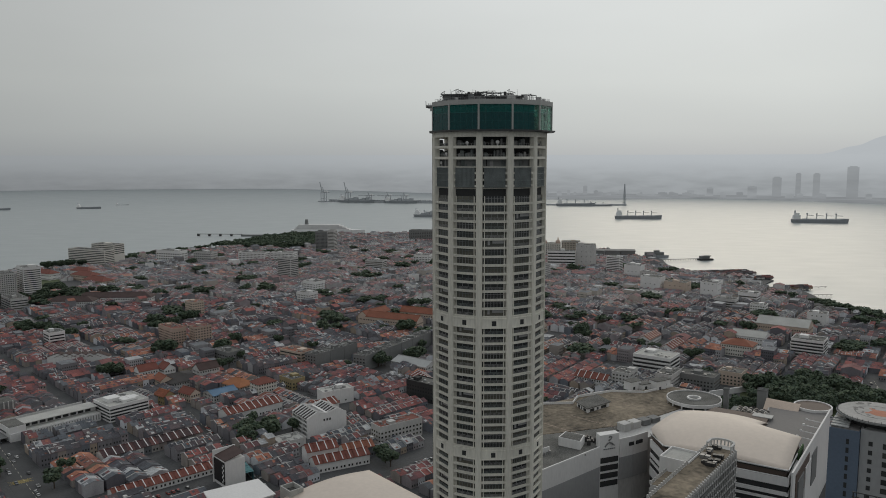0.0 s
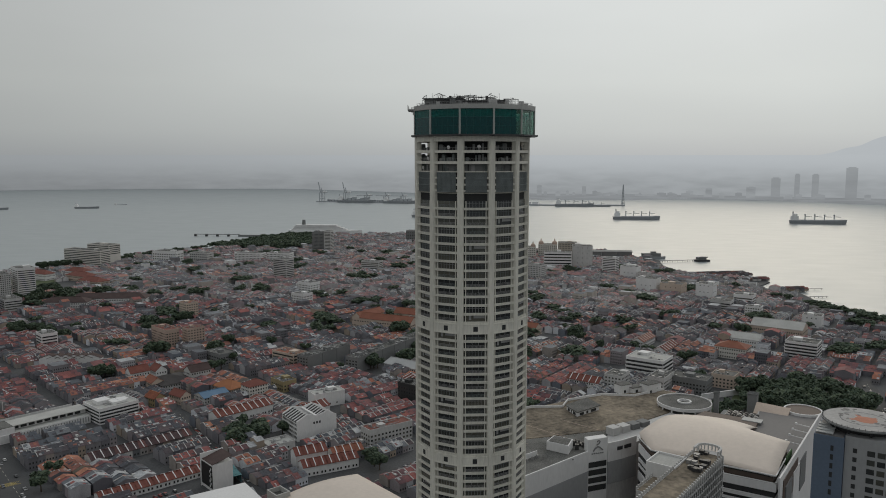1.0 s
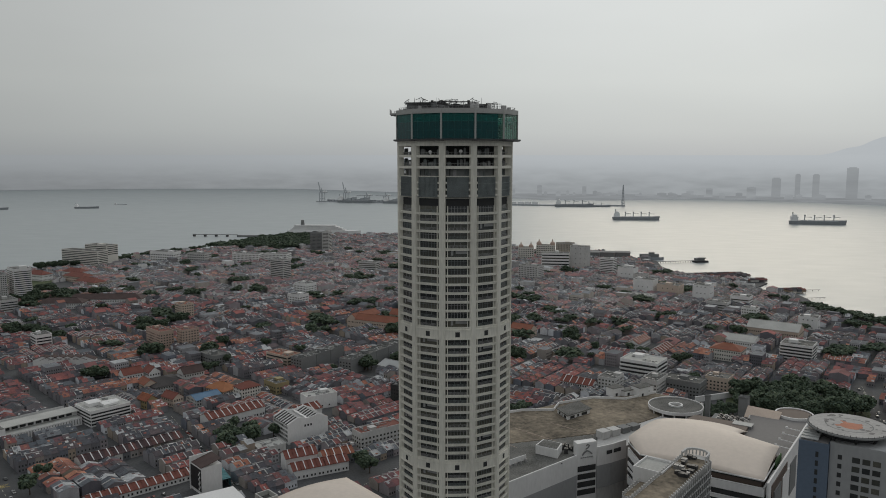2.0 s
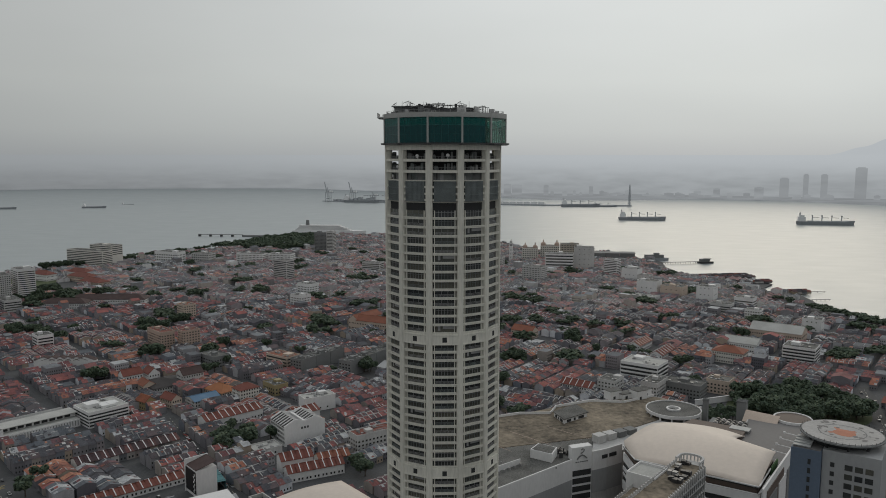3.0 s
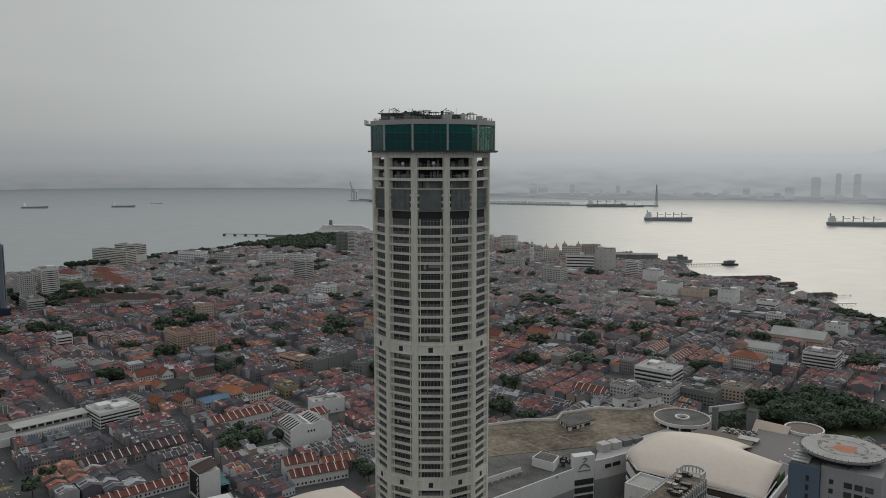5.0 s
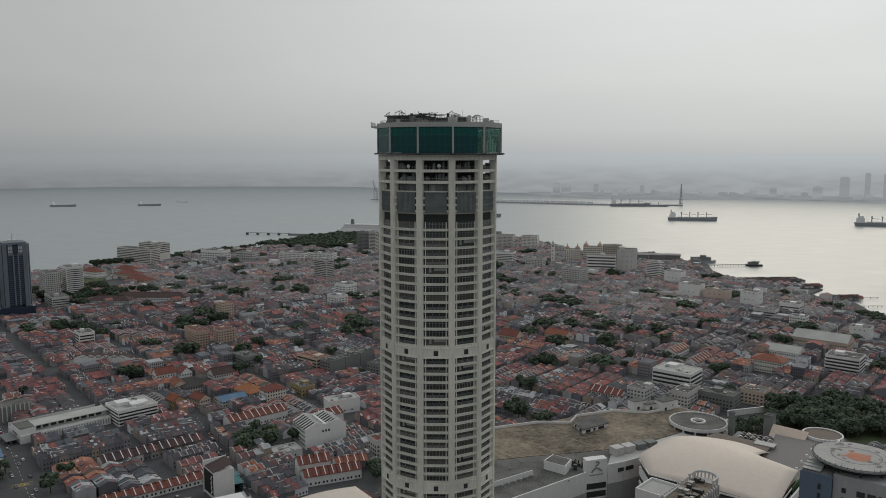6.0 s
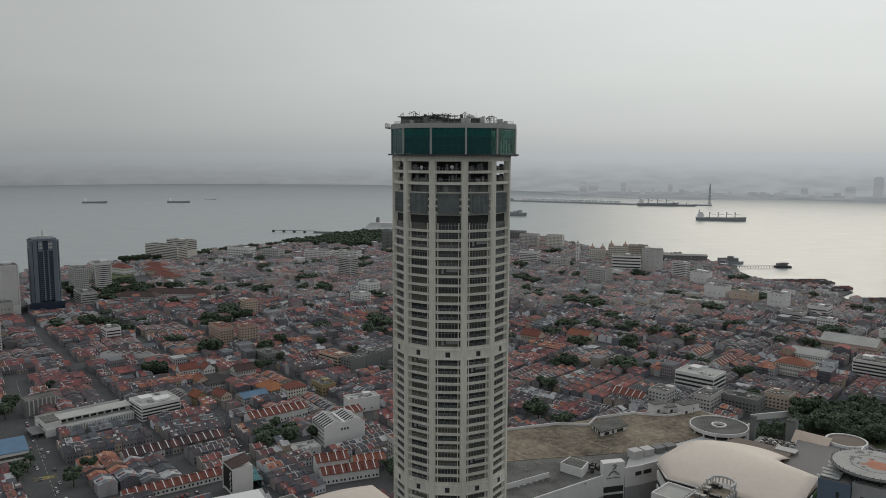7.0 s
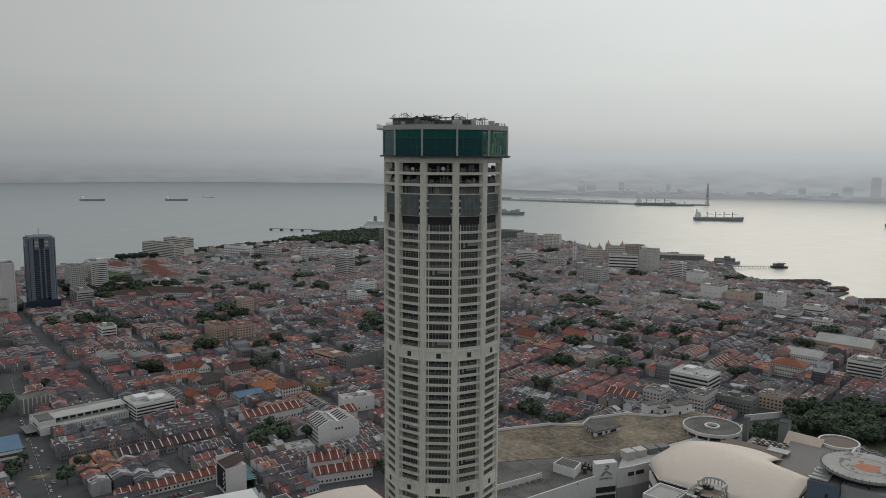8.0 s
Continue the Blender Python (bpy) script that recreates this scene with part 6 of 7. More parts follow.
def vault_mall():
    """Shopping mall under a wide curved roof, with banded white fronts."""
    o, yaw = Vector((81.5, 501.0, 0)), -27.0
    u = Vector((math.cos(radians(yaw)), math.sin(radians(yaw)), 0))
    v = Vector((-u.y, u.x, 0))
    t = thing("vaulted_mall", 120, 530, 0, 0, "shopping mall under a broad cream vaulted roof", "building")

    def at(a, b, z):
        p = o + u * a + v * b
        return (p.x, p.y, z)

    def crown(b):
        return 52.0 + 7.2 * math.sin(math.pi * min(1.0, max(0.0, (b + 2) / 98.0))) ** 0.9 - max(0, b - 50) * 0.12

    # vault: the west edge is cut on a slant, the east edge steps back
    nb, na = 22, 12
    rows, top = [], Geo()
    for i in range(nb + 1):
        b = 96.0 * i / nb
        if b < 16:
            west = 1.0 - 14.0 * (b / 16.0)
        else:
            west = -13.0 + (b - 16) * 0.2
        east = 71.0 if b <= 46 else 71.0 - 26 * min(1.0, (b - 46) / 9.0) ** 0.5
        rows.append([at(west + (east - west) * k / na, b, crown(b) - 0.0022 * ((k / na - 0.5) * 60) ** 2) for k in range(na + 1)])
    vv = [p for r in rows for p in r] + [(x, y, z - 0.7) for r in rows for x, y, z in r]
    n1, off, ff = na + 1, (nb + 1) * (na + 1), []
    for i in range(nb):
        for k in range(na):
            a = i * n1 + k
            ff += [(a, a + 1, a + n1 + 1, a + n1), (off + a, off + a + n1, off + a + n1 + 1, off + a + 1)]
        a, b2 = i * n1, i * n1 + na
        ff += [(a, a + n1, off + a + n1, off + a), (b2, off + b2, off + b2 + n1, b2 + n1)]
    for k in range(na):
        a, b2 = k, nb * n1 + k
        ff += [(a, off + a, off + a + 1, a + 1), (b2, b2 + 1, off + b2 + 1, off + b2)]
    top.add(vv, ff)
    roof = wpart("vault_roof", top, "cream", t, "smooth cream vaulted roof")
    for p in roof.data.polygons:
        p.use_smooth = True
    # white lip and dark gutter along the front
    def run(name, pts, z0, z1, thick, mat):
        for a, b in zip(pts, pts[1:]):
            wpart(name, wall_between(at(*a, 0)[:2], at(*b, 0)[:2], z0, z1, thick), mat, t)
    front = [(-13.2, 16.6), (0.6, -0.6), (71.4, -0.6), (71.4, 46.5)]
    run("roof_lip", front, 51.0, 51.7, 0.5, "white")
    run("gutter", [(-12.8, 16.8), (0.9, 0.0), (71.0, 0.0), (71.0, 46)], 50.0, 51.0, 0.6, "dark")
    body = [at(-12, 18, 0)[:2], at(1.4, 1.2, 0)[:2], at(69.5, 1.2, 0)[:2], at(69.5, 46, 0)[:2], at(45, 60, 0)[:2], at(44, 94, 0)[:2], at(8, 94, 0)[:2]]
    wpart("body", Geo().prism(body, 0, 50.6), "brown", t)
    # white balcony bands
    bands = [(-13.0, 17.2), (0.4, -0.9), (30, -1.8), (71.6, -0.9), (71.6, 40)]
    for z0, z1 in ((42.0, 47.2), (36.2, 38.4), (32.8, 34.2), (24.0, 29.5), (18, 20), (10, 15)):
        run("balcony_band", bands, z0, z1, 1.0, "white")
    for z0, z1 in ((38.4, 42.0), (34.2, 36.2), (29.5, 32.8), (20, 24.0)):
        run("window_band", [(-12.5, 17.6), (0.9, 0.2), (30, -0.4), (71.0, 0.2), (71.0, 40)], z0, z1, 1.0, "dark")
    # flat grey roof beyond the notch
    wpart("flat_wing", Geo().prism([at(69.7, 46, 0)[:2], at(74, 40, 0)[:2], at(77, 128, 0)[:2], at(38, 124, 0)[:2], at(44.2, 60, 0)[:2]], 0, 48.6), "pale_grey", t)
    wpart("flat_wing_roof", Geo().prism([at(69.5, 46.5, 0)[:2], at(73.6, 40.5, 0)[:2], at(76.4, 127, 0)[:2], at(39, 123, 0)[:2], at(44.6, 60.5, 0)[:2]], 48.6, 48.9), "grey_roof", t)
    wpart("side_parapet", wall_between(at(73.8, -2, 0)[:2], at(77.2, 128, 0)[:2], 0, 51.2, 1.0), "white", t)
    wpart("side_screen", wall_between(at(74.0, 6, 0)[:2], at(75.0, 48, 0)[:2], 30, 47, -0.5), "brown", t)
    for i in range(3):
        wpart("side_panel", wall_between(at(74.4 + 0.02 * i * 16, 10 + i * 24, 0)[:2], at(74.8 + 0.02 * i * 16, 28 + i * 24, 0)[:2], 22, 42, -0.9), "mid_grey" if i != 1 else "white", t)
    wpart("climbing_plants", wall_between(at(71.8, 30, 0)[:2], at(72.2, 46, 0)[:2], 44, 52.2, 0.8), "green_net", t)
    for i in range(4):
        b = 60 + i * 12.5
        g = Geo()
        p = Vector(at(74.6, b, 50.9))
        g.bar(p, p - u * 8.0 + Vector((0, 0, 0.6)), 0.22)
        g.box(-0.6, -0.6, 0.3, 0.6, 0.6, 1.5, Matrix.Translation(p - u * 8.2))
        wpart("lamp_arm", g, "white", t)
    rc = Geo().ring(0, 0, 11.6, 12.6, 46.2, 50.6, 40)
    cap = part("round_lantern", rc, M["white"], t, m=Matrix.Translation(Vector((201, 592, 0)) - Vector((120, 530, 0))))
    part("lantern_roof", Geo().tube(0, 0, 46.4, 50.0, 11.7, n=40), M["brown"], cap)
    # tilted cream wing wall, shafts and cooling plant
    wpart("tilted_slab", Geo().add([(171, 598, 53.0), (191, 587.5, 52.2), (186, 579, 47.4), (166.5, 590, 47.4), (171.4, 598.6, 53.0), (191.4, 588.2, 52.2), (186.4, 579.7, 47.2), (166.9, 590.8, 47.2)],
                                   [(0, 1, 2, 3), (7, 6, 5, 4), (0, 4, 5, 1), (1, 5, 6, 2), (2, 6, 7, 3), (3, 7, 4, 0)]), "peach", t)
    for x, y, h, s in ((170, 604, 57.5, 3.2), (146.5, 612, 55, 1.7)):
        g = Geo().box(-s, -s, 0, s, s, h, pose(x, y, 0, 0, 0, -27))
        for i in range(3):
            g.box(-s - 0.3, -s + i * 0.9 * s, h - 1.6, s + 0.3, -s + i * 0.9 * s + 0.25, h - 0.2, pose(x, y, 0.8, 0, 0, -27))
        wpart("shaft", g, "mid_grey", t)
    for i in range(3):
        for j in range(6):
            p = Vector(at(22 + j * 3.6, 100 + i * 4.0, 0))
            g = Geo().box(-1.4, -1.4, 47.0, 1.4, 1.4, 49.4, pose(p.x, p.y, 0, 0, 0, -27))
            g.tube(p.x, p.y, 49.4, 50.0, 1.0, 1.0, 10)
            wpart("cooling_unit", g, "dark_metal" if (i + j) % 3 else "metal", t)
    wpart("plant_terrace", Geo().prism([at(16, 94, 0)[:2], at(46, 94, 0)[:2], at(46, 116, 0)[:2], at(16, 116, 0)[:2]], 0, 47.0), "mid_grey", t)
    ph = Geo().box(-6, -3.5, 47, 6, 3.5, 50.5, pose(*at(40, 92, 0), 0, 0, -27))
    wpart("plant_house", ph, "mid_grey", t)
    wpart("plant_house_roof", Geo().box(-6.3, -3.8, 50.5, 6.3, 3.8, 51.0, pose(*at(40, 92, 0), 0, 0, -27)), "zinc", t)


def fin_hotel():
    """Hotel slab with slanting white fins along its long side."""
    yaw = 58.8
    cx, cy = 86, 431
    t = thing("fin_hotel", cx, cy, 0, yaw, "pale hotel slab with slanting fins and a rounded roof end", "building")
    L, D, h = 92, 15, 63.5
    part("body", Geo().box(-L / 2, -D / 2, 0, L / 2 - 5, D / 2, h), M["pale_grey"], t)
    end = Geo()
    end.prism([(L / 2 - 5, -D / 2)] + [(L / 2 - 5 + 6.0 * math.sin(math.pi * i / 12), -D / 2 * math.cos(math.pi * i / 12)) for i in range(1, 12)] + [(L / 2 - 5, D / 2)], 0, h)
    part("rounded_end", end, M["pale_grey"], t)
    part("roof", Geo().box(-L / 2 + 0.6, -D / 2 + 0.6, h, L / 2 - 5, D / 2 - 0.6, h + 0.2), M["deck"], t)
    for i in range(14):
        z = 3.0 + i * 4.15
        part("window_band", Geo().box(-L / 2 + 1, -D / 2 - 0.1, z, L / 2 - 6, -D / 2 + 0.1, z + 2.2), M["dark"], t)
        part("window_band", Geo().box(-L / 2 + 1, D / 2 - 0.1, z, L / 2 - 6, D / 2 + 0.1, z + 2.2), M["dark"], t)
    n = 30
    for i in range(n):
        x = -L / 2 + (L - 5) * (i + 0.5) / n
        g = Geo().add([(x - 1.2, -D / 2 - 1.7, 2), (x - 0.6, -D / 2 - 1.7, 2), (x + 0.9, -D / 2, 2), (x + 0.3, -D / 2, 2), (x - 1.2, -D / 2 - 1.7, h + 1.6), (x - 0.6, -D / 2 - 1.7, h + 1.6), (x + 0.9, -D / 2, h + 1.6), (x + 0.3, -D / 2, h + 1.6)],
                       [(3, 2, 1, 0), (4, 5, 6, 7), (0, 1, 5, 4), (1, 2, 6, 5), (2, 3, 7, 6), (3, 0, 4, 7)])
        part("fin", g, M["pale_grey"], t)
        part("left_post", Geo().box(x - 0.5, D / 2 - 0.5, h, x + 0.5, D / 2 + 0.3, h + 2.0), M["pale_grey"], t)
    for i in range(14):
        z = 5.6 + i * 4.15
        part("floor_edge", Geo().box(-L / 2, -D / 2 - 1.5, z, L / 2 - 5, -D / 2 - 0.1, z + 0.8), M["pale_grey"], t)
    hoop = Geo()
    pts = [(L / 2 - 9, -D / 2 + 1.0)] + [(L / 2 - 4 + 5.2 * math.sin(math.pi * i / 10), -(D / 2 - 1) * math.cos(math.pi * i / 10)) for i in range(11)] + [(L / 2 - 9, D / 2 - 1.0)]
    for a, b in zip(pts, pts[1:]):
        hoop.bar((*a, h + 3.4), (*b, h + 3.4), 0.55)
        hoop.bar((*a, h + 0.2), (*a, h + 3.4), 0.3)
    part("roof_hoop", hoop, M["pale_grey"], t)
    rnd = random.Random(4)
    for i in range(26):
        x, y = rnd.uniform(L / 2 - 34, L / 2 - 5), rnd.uniform(-D / 2 + 2, D / 2 - 3)
        s = rnd.uniform(0.7, 1.5)
        part("chiller", Geo().box(x - s, y - s, h + 0.2, x + s, y + s, h + rnd.uniform(1.0, 2.6)), M["dark_metal" if rnd.random() < 0.6 else "metal"], t)
    core = Geo()
    core.box(8, D / 2 - 1, 0, 26, D / 2 + 15, 63.5)
    part("stair_core", core, M["white"], t)
    rim = Geo()
    for x0, y0, x1, y1 in ((8, D / 2 - 1, 26, D / 2 - 0.4), (8, D / 2 + 14.4, 26, D / 2 + 15), (8, D / 2 - 0.4, 8.6, D / 2 + 14.4), (25.4, D / 2 - 0.4, 26, D / 2 + 14.4)):
        rim.box(x0, y0, 63.5, x1, y1, 64.7)
    part("stair_core_parapet", rim, M["white"], t)
    part("stair_core_roof", Geo().box(8.6, D / 2 - 0.4, 63.5, 25.4, D / 2 + 14.4, 63.7), M["pale_roof"], t)
    low = Geo().box(-14, D / 2, 0, 8, D / 2 + 11, 57)
    part("low_wing", low, M["pale_grey"], t)
    part("low_wing_roof", Geo().box(-13.5, D / 2 + 0.3, 57, 7.5, D / 2 + 10.5, 57.2), M["deck"], t)
    for i in range(9):
        part("low_wing_post", Geo().box(-13.5 + i * 2.5, D / 2 + 10.6, 57, -12.7 + i * 2.5, D / 2 + 11.3, 58.8), M["pale_grey"], t)


def helipad_tower():
    x, y, z = 156.0, 391.5, 111.0
    t = thing("helipad_tower", x, y, 0, -28, "slate blue and white tower with a round helipad", "building")
    part("blue_shaft", Geo().box(-17.5, -17, 0, -5.4, 14, z - 5), M["blue"], t)
    part("white_shaft", Geo().box(-5.2, -15.5, 0, 17, 14, z - 4), M["soft_grey"], t)
    for i in range(24):
        zz = z - 9 - i * 4
        part("slot_window", Geo().box(-10.6, -17.1, zz - 2.4, -9.4, -16.9, zz), M["dark"], t)
        part("slot_window", Geo().box(-2, -15.6, zz - 2.0, -0.4, -15.4, zz), M["dark"], t)
        for k in range(3):
            part("window", Geo().box(3.5 + k * 3.9, -15.62, zz - 2.4, 6.5 + k * 3.9, -15.4, zz), M["window"], t)
    part("roof", Geo().box(-17, -16.5, z - 5, -5.8, 13.5, z - 4.7), M["grey_roof"], t)
    for i in range(4):
        part("roof_sheet", Geo().box(-17, -16 + i * 3.0, z - 4.4 + i * 0.3, -10, -13.4 + i * 3.0, z - 4.0 + i * 0.3), M["zinc"], t)
    pad = part("helipad", Geo().tube(0, 0, z - 0.7, z, 15.8, 16.2, 56), M["helipad"], t, "worn round helipad with faded marks")
    part("pad_rim", Geo().ring(0, 0, 16.0, 17.0, z - 0.9, z - 0.3, 56), M["mid_grey"], pad)
    part("pad_mark", Geo().ring(0, 0, 9.2, 9.7, z + 0.004, z + 0.03, 48), M["mid_grey"], pad)
    mk = Geo()
    for a in (35, 125):
        mk.box(-6, -0.9, z + 0.004, 6, 0.9, z + 0.02 + a * 0.0001, pose(0, 0, 0, 0, 0, a))
    part("pad_cross", mk, M["orange"], pad)
    part("pad_spot", Geo().tube(1.0, -1, z + 0.024, z + 0.034, 4.6, 4.6, 20), M["orange"], pad)
    rnd = random.Random(2)
    st = Geo()
    for i in range(26):
        a, r = rnd.uniform(0, 6.28), rnd.uniform(4, 14)
        st.tube(r * math.cos(a), r * math.sin(a), z + 0.038 + i * 0.002, z + 0.045 + i * 0.002, rnd.uniform(0.4, 1.3), n=7)
    part("pad_patches", st, M["grey_roof"], pad)
    for i in range(10):
        a = 2 * math.pi * i / 10
        part("pad_prop", Geo().bar((12 * math.cos(a), 12 * math.sin(a), z - 6), (15 * math.cos(a), 15 * math.sin(a), z - 1.2), 0.4), M["dark_metal"], t)
    posts = Geo()
    for i in range(44):
        a = 2 * math.pi * i / 44
        posts.box(16.7 * math.cos(a) - 0.07, 16.7 * math.sin(a) - 0.07, z - 0.4, 16.7 * math.cos(a) + 0.07, 16.7 * math.sin(a) + 0.07, z + 0.75)
    tagged(part("pad_fence", posts, M["dark_metal"], pad), kind="stuff")
    part("pad_neck", Geo().tube(0, 0, z - 8, z - 1.2, 11, 12, 24), M["dark"], t)
    sign = thing("billboard", 136, 344, 0, -28, "rooftop billboard frame with plain bars", "billboard")
    fr = Geo()
    for i in range(5):
        fr.bar((-8 + i * 4, 0, 0), (-8 + i * 4, 0, 92), 0.25)
    for q in (82, 86, 90, 92):
        fr.bar((-8.5, 0, q), (8.5, 0, q), 0.18)
    part("frame", fr, M["dark_metal"], sign)
    part("board", Geo().box(-8.5, -0.5, 77.5, 8.5, 0.1, 82), M["dark_metal"], sign)
    for i in range(6):
        part("letter_bar", Geo().box(-7.4 + i * 2.6, -0.65, 78.3, -5.6 + i * 2.6, -0.5, 81.2), M["white"], sign)


def near_roofs():
    """Two wide pale roofs at the foot of the tower."""
    t = thing("market_building", -178, 480, 0, 0, "low building under a plain white roof sheet", "building")
    wpart("wall", Geo().prism([(-197, 476), (-172, 497), (-155, 478), (-180, 452)], 0, 19.2), "pale_grey", t)
    wpart("roof", Geo().prism([(-199, 476.5), (-172, 499), (-153.5, 478), (-180, 450)], 19.2, 20.0), "white", t)
    h = thing("bus_hall", -110, 500, 0, 0, "broad hall under a curved pale roof", "building")
    o, u, v = Vector((-152, 489, 0)), Vector((0.68, 0.73, 0)), Vector((0.73, -0.68, 0))
    g, n, k = Geo(), 12, 8
    vv = []
    for i in range(n + 1):
        for j in range(k + 1):
            a, b = 66 * i / n, 62 * j / k
            p = o + u * a + v * b
            vv.append((p.x, p.y, 12.6 + 3.0 * math.sin(math.pi * min(1, a / 66)) - 0.4 * b / 62))
    vv += [(x, y, z - 0.6) for x, y, z in vv]
    off = (n + 1) * (k + 1)
    ff = []
    for i in range(n):
        for j in range(k):
            a = i * (k + 1) + j
            ff += [(a, a + 1, a + k + 2, a + k + 1), (off + a, off + a + k + 1, off + a + k + 2, off + a + 1)]
    for i in range(n):
        a, b = i * (k + 1), i * (k + 1) + k
        ff += [(a, a + k + 1, off + a + k + 1, off + a), (b, off + b, off + b + k + 1, b + k + 1)]
    for j in range(k):
        a, b = j, n * (k + 1) + j
        ff += [(a, off + a, off + a + 1, a + 1), (b, b + 1, off + b + 1, off + b)]
    g.add(vv, ff)
    r = wpart("roof", g, "cream", h, "pale curved roof")
    for p in r.data.polygons:
        p.use_smooth = True
    q = [o + u * 1 + v * 1, o + u * 65 + v * 1, o + u * 65 + v * 61, o + u * 1 + v * 61]
    wpart("wall", Geo().prism([(p.x, p.y) for p in q], 0, 12), "pale_grey", h)
    b = thing("stair_block", -149, 496, 0, -42, "small open-topped concrete block", "building")
    part("wall", Geo().box(-6, -5, 0, 6, -4.2, 17).box(-6, 4.2, 0, 6, 5, 17).box(-6, -4.2, 0, -5.2, 4.2, 17).box(5.2, -4.2, 0, 6, 4.2, 17), M["pale_roof"], b)
    part("floor", Geo().box(-5.2, -4.2, 0, 5.2, 4.2, 14), M["flat_roof"], b)
    w = thing("blue_roofed_house", -404, 537, 0, 48, "white house with a blue sheet roof", "building")
    KEEP_OUT.append((-404, 537, 24))
    part("wall", Geo().box(-18, -13, 0, 18, 13, 11), M["white"], w)
    part("roof", Geo().add([(-18.5, -13.5, 11), (18.5, -13.5, 11), (18.5, 13.5, 14), (-18.5, 13.5, 14), (-18.5, -13.5, 11.4), (18.5, -13.5, 11.4), (18.5, 13.5, 14.4), (-18.5, 13.5, 14.4)],
                           [(0, 3, 2, 1), (4, 5, 6, 7), (0, 1, 5, 4), (1, 2, 6, 5), (2, 3, 7, 6), (3, 0, 4, 7)]), M["blue_sheet"], w)
    for i in range(2):
        part("window_band", Geo().box(-16, -13.1, 2.5 + i * 4, 16, -12.9, 4.6 + i * 4), M["window"], w)


deck_mall()
circular_ramp()
vault_mall()
fin_hotel()
helipad_tower()
near_roofs()


# ---------------------------------------------------------------- ships, port and piers
def cargo_ship(x, y, L, yaw, label, cranes=4, deckload=False, hull="ship_hull"):
    t = thing("cargo_ship", x, y, -2, yaw, label, "ship")
    B, h = L * 0.145, L * 0.062
    g = Geo()
    prof = [(-0.5, 0.0), (-0.47, -0.42), (0.30, -0.5), (0.43, -0.3), (0.5, 0.0), (0.43, 0.3), (0.30, 0.5), (-0.47, 0.42)]
    low, high = [(px * L * 0.97, py * B * 0.92, 0) for px, py in prof], [(px * L, py * B, h * (1.0 + (0.35 if px > 0.4 else 0.0))) for px, py in prof]
    n = len(prof)
    g.add(low + high, [tuple(range(n - 1, -1, -1)), tuple(range(n, 2 * n))] + [(i, (i + 1) % n, n + (i + 1) % n, n + i) for i in range(n)])
    part("hull", g, M[hull], t)
    s = Geo()
    s.box(-L * 0.46, -B * 0.4, h, -L * 0.34, B * 0.4, h * 2.3)
    s.box(-L * 0.44, -B * 0.32, h * 2.3, -L * 0.36, B * 0.32, h * 2.9)
    s.box(-L * 0.40, -B * 0.48, h * 2.5, -L * 0.37, B * 0.48, h * 2.75)
    part("superstructure", s, M["port_white"], t)
    part("funnel", Geo().tube(-L * 0.43, 0, h * 2.9, h * 3.6, L * 0.012, n=8), M["port"], t)
    if deckload:
        for i in range(6):
            part("container_stack", Geo().box(-L * 0.3 + i * L * 0.115, -B * 0.42, h, -L * 0.3 + i * L * 0.115 + L * 0.1, B * 0.42, h * (1.7 + 0.35 * (i % 3))), M["port"], t)
    else:
        for i in range(5):
            part("hatch", Geo().box(-L * 0.3 + i * L * 0.14, -B * 0.33, h, -L * 0.3 + i * L * 0.14 + L * 0.11, B * 0.33, h * 1.2), M["port"], t)
    for i in range(cranes):
        xx = -L * 0.22 + i * L * 0.66 / max(1, cranes)
        c = Geo()
        c.tube(xx, 0, h, h * 2.7, L * 0.009, n=8)
        c.box(xx - L * 0.013, -L * 0.013, h * 2.5, xx + L * 0.013, L * 0.013, h * 2.85)
        c.bar((xx, 0, h * 2.2), (xx + L * 0.12, 0, h * 2.1), L * 0.004)
        part("deck_crane", c, M["port"], t)
    return t


def gantry_crane(x, y, yaw, s, raised):
    """A ship-to-shore crane: four legs, girders, machine house, boom."""
    t = thing("gantry_crane", x, y, 0, yaw, "tall grey container crane with its boom raised" if raised else "tall grey container crane with its boom level", "crane", "container cranes on the wharf")
    for a in (-14, 14):
        for b in (-9, 9):
            part("leg", Geo().box(a - 1.3, b - 1.3, 0, a + 1.3, b + 1.3, 48 * s), M["port"], t)
    f = Geo()
    for z in (14, 46 * s):
        f.box(-15, -10, z, 15, -8, z + 2.4).box(-15, 8, z, 15, 10, z + 2.4).box(-15, -10, z, -13, 10, z + 2.4).box(13, -10, z, 15, 10, z + 2.4)
    part("frame", f, M["port"], t)
    part("machine_house", Geo().box(-6, -22, 48 * s, 6, -6, 55 * s), M["port_white"], t)
    ap = Geo()
    ap.bar((-5, 0, 48 * s), (0, 6, 74 * s), 1.0)
    ap.bar((5, 0, 48 * s), (0, 6, 74 * s), 1.0)
    part("apex_frame", ap, M["port"], t)
    boom = Geo()
    for xx in (-3, 3):
        boom.bar((xx, -30, 47 * s), (xx, 8, 47 * s), 1.1)
        if raised:
            boom.bar((xx, 8, 47 * s), (xx, 20, 100 * s), 1.1)
        else:
            boom.bar((xx, 8, 47 * s), (xx, 55, 47 * s), 1.1)
    part("boom", boom, M["port"], t)


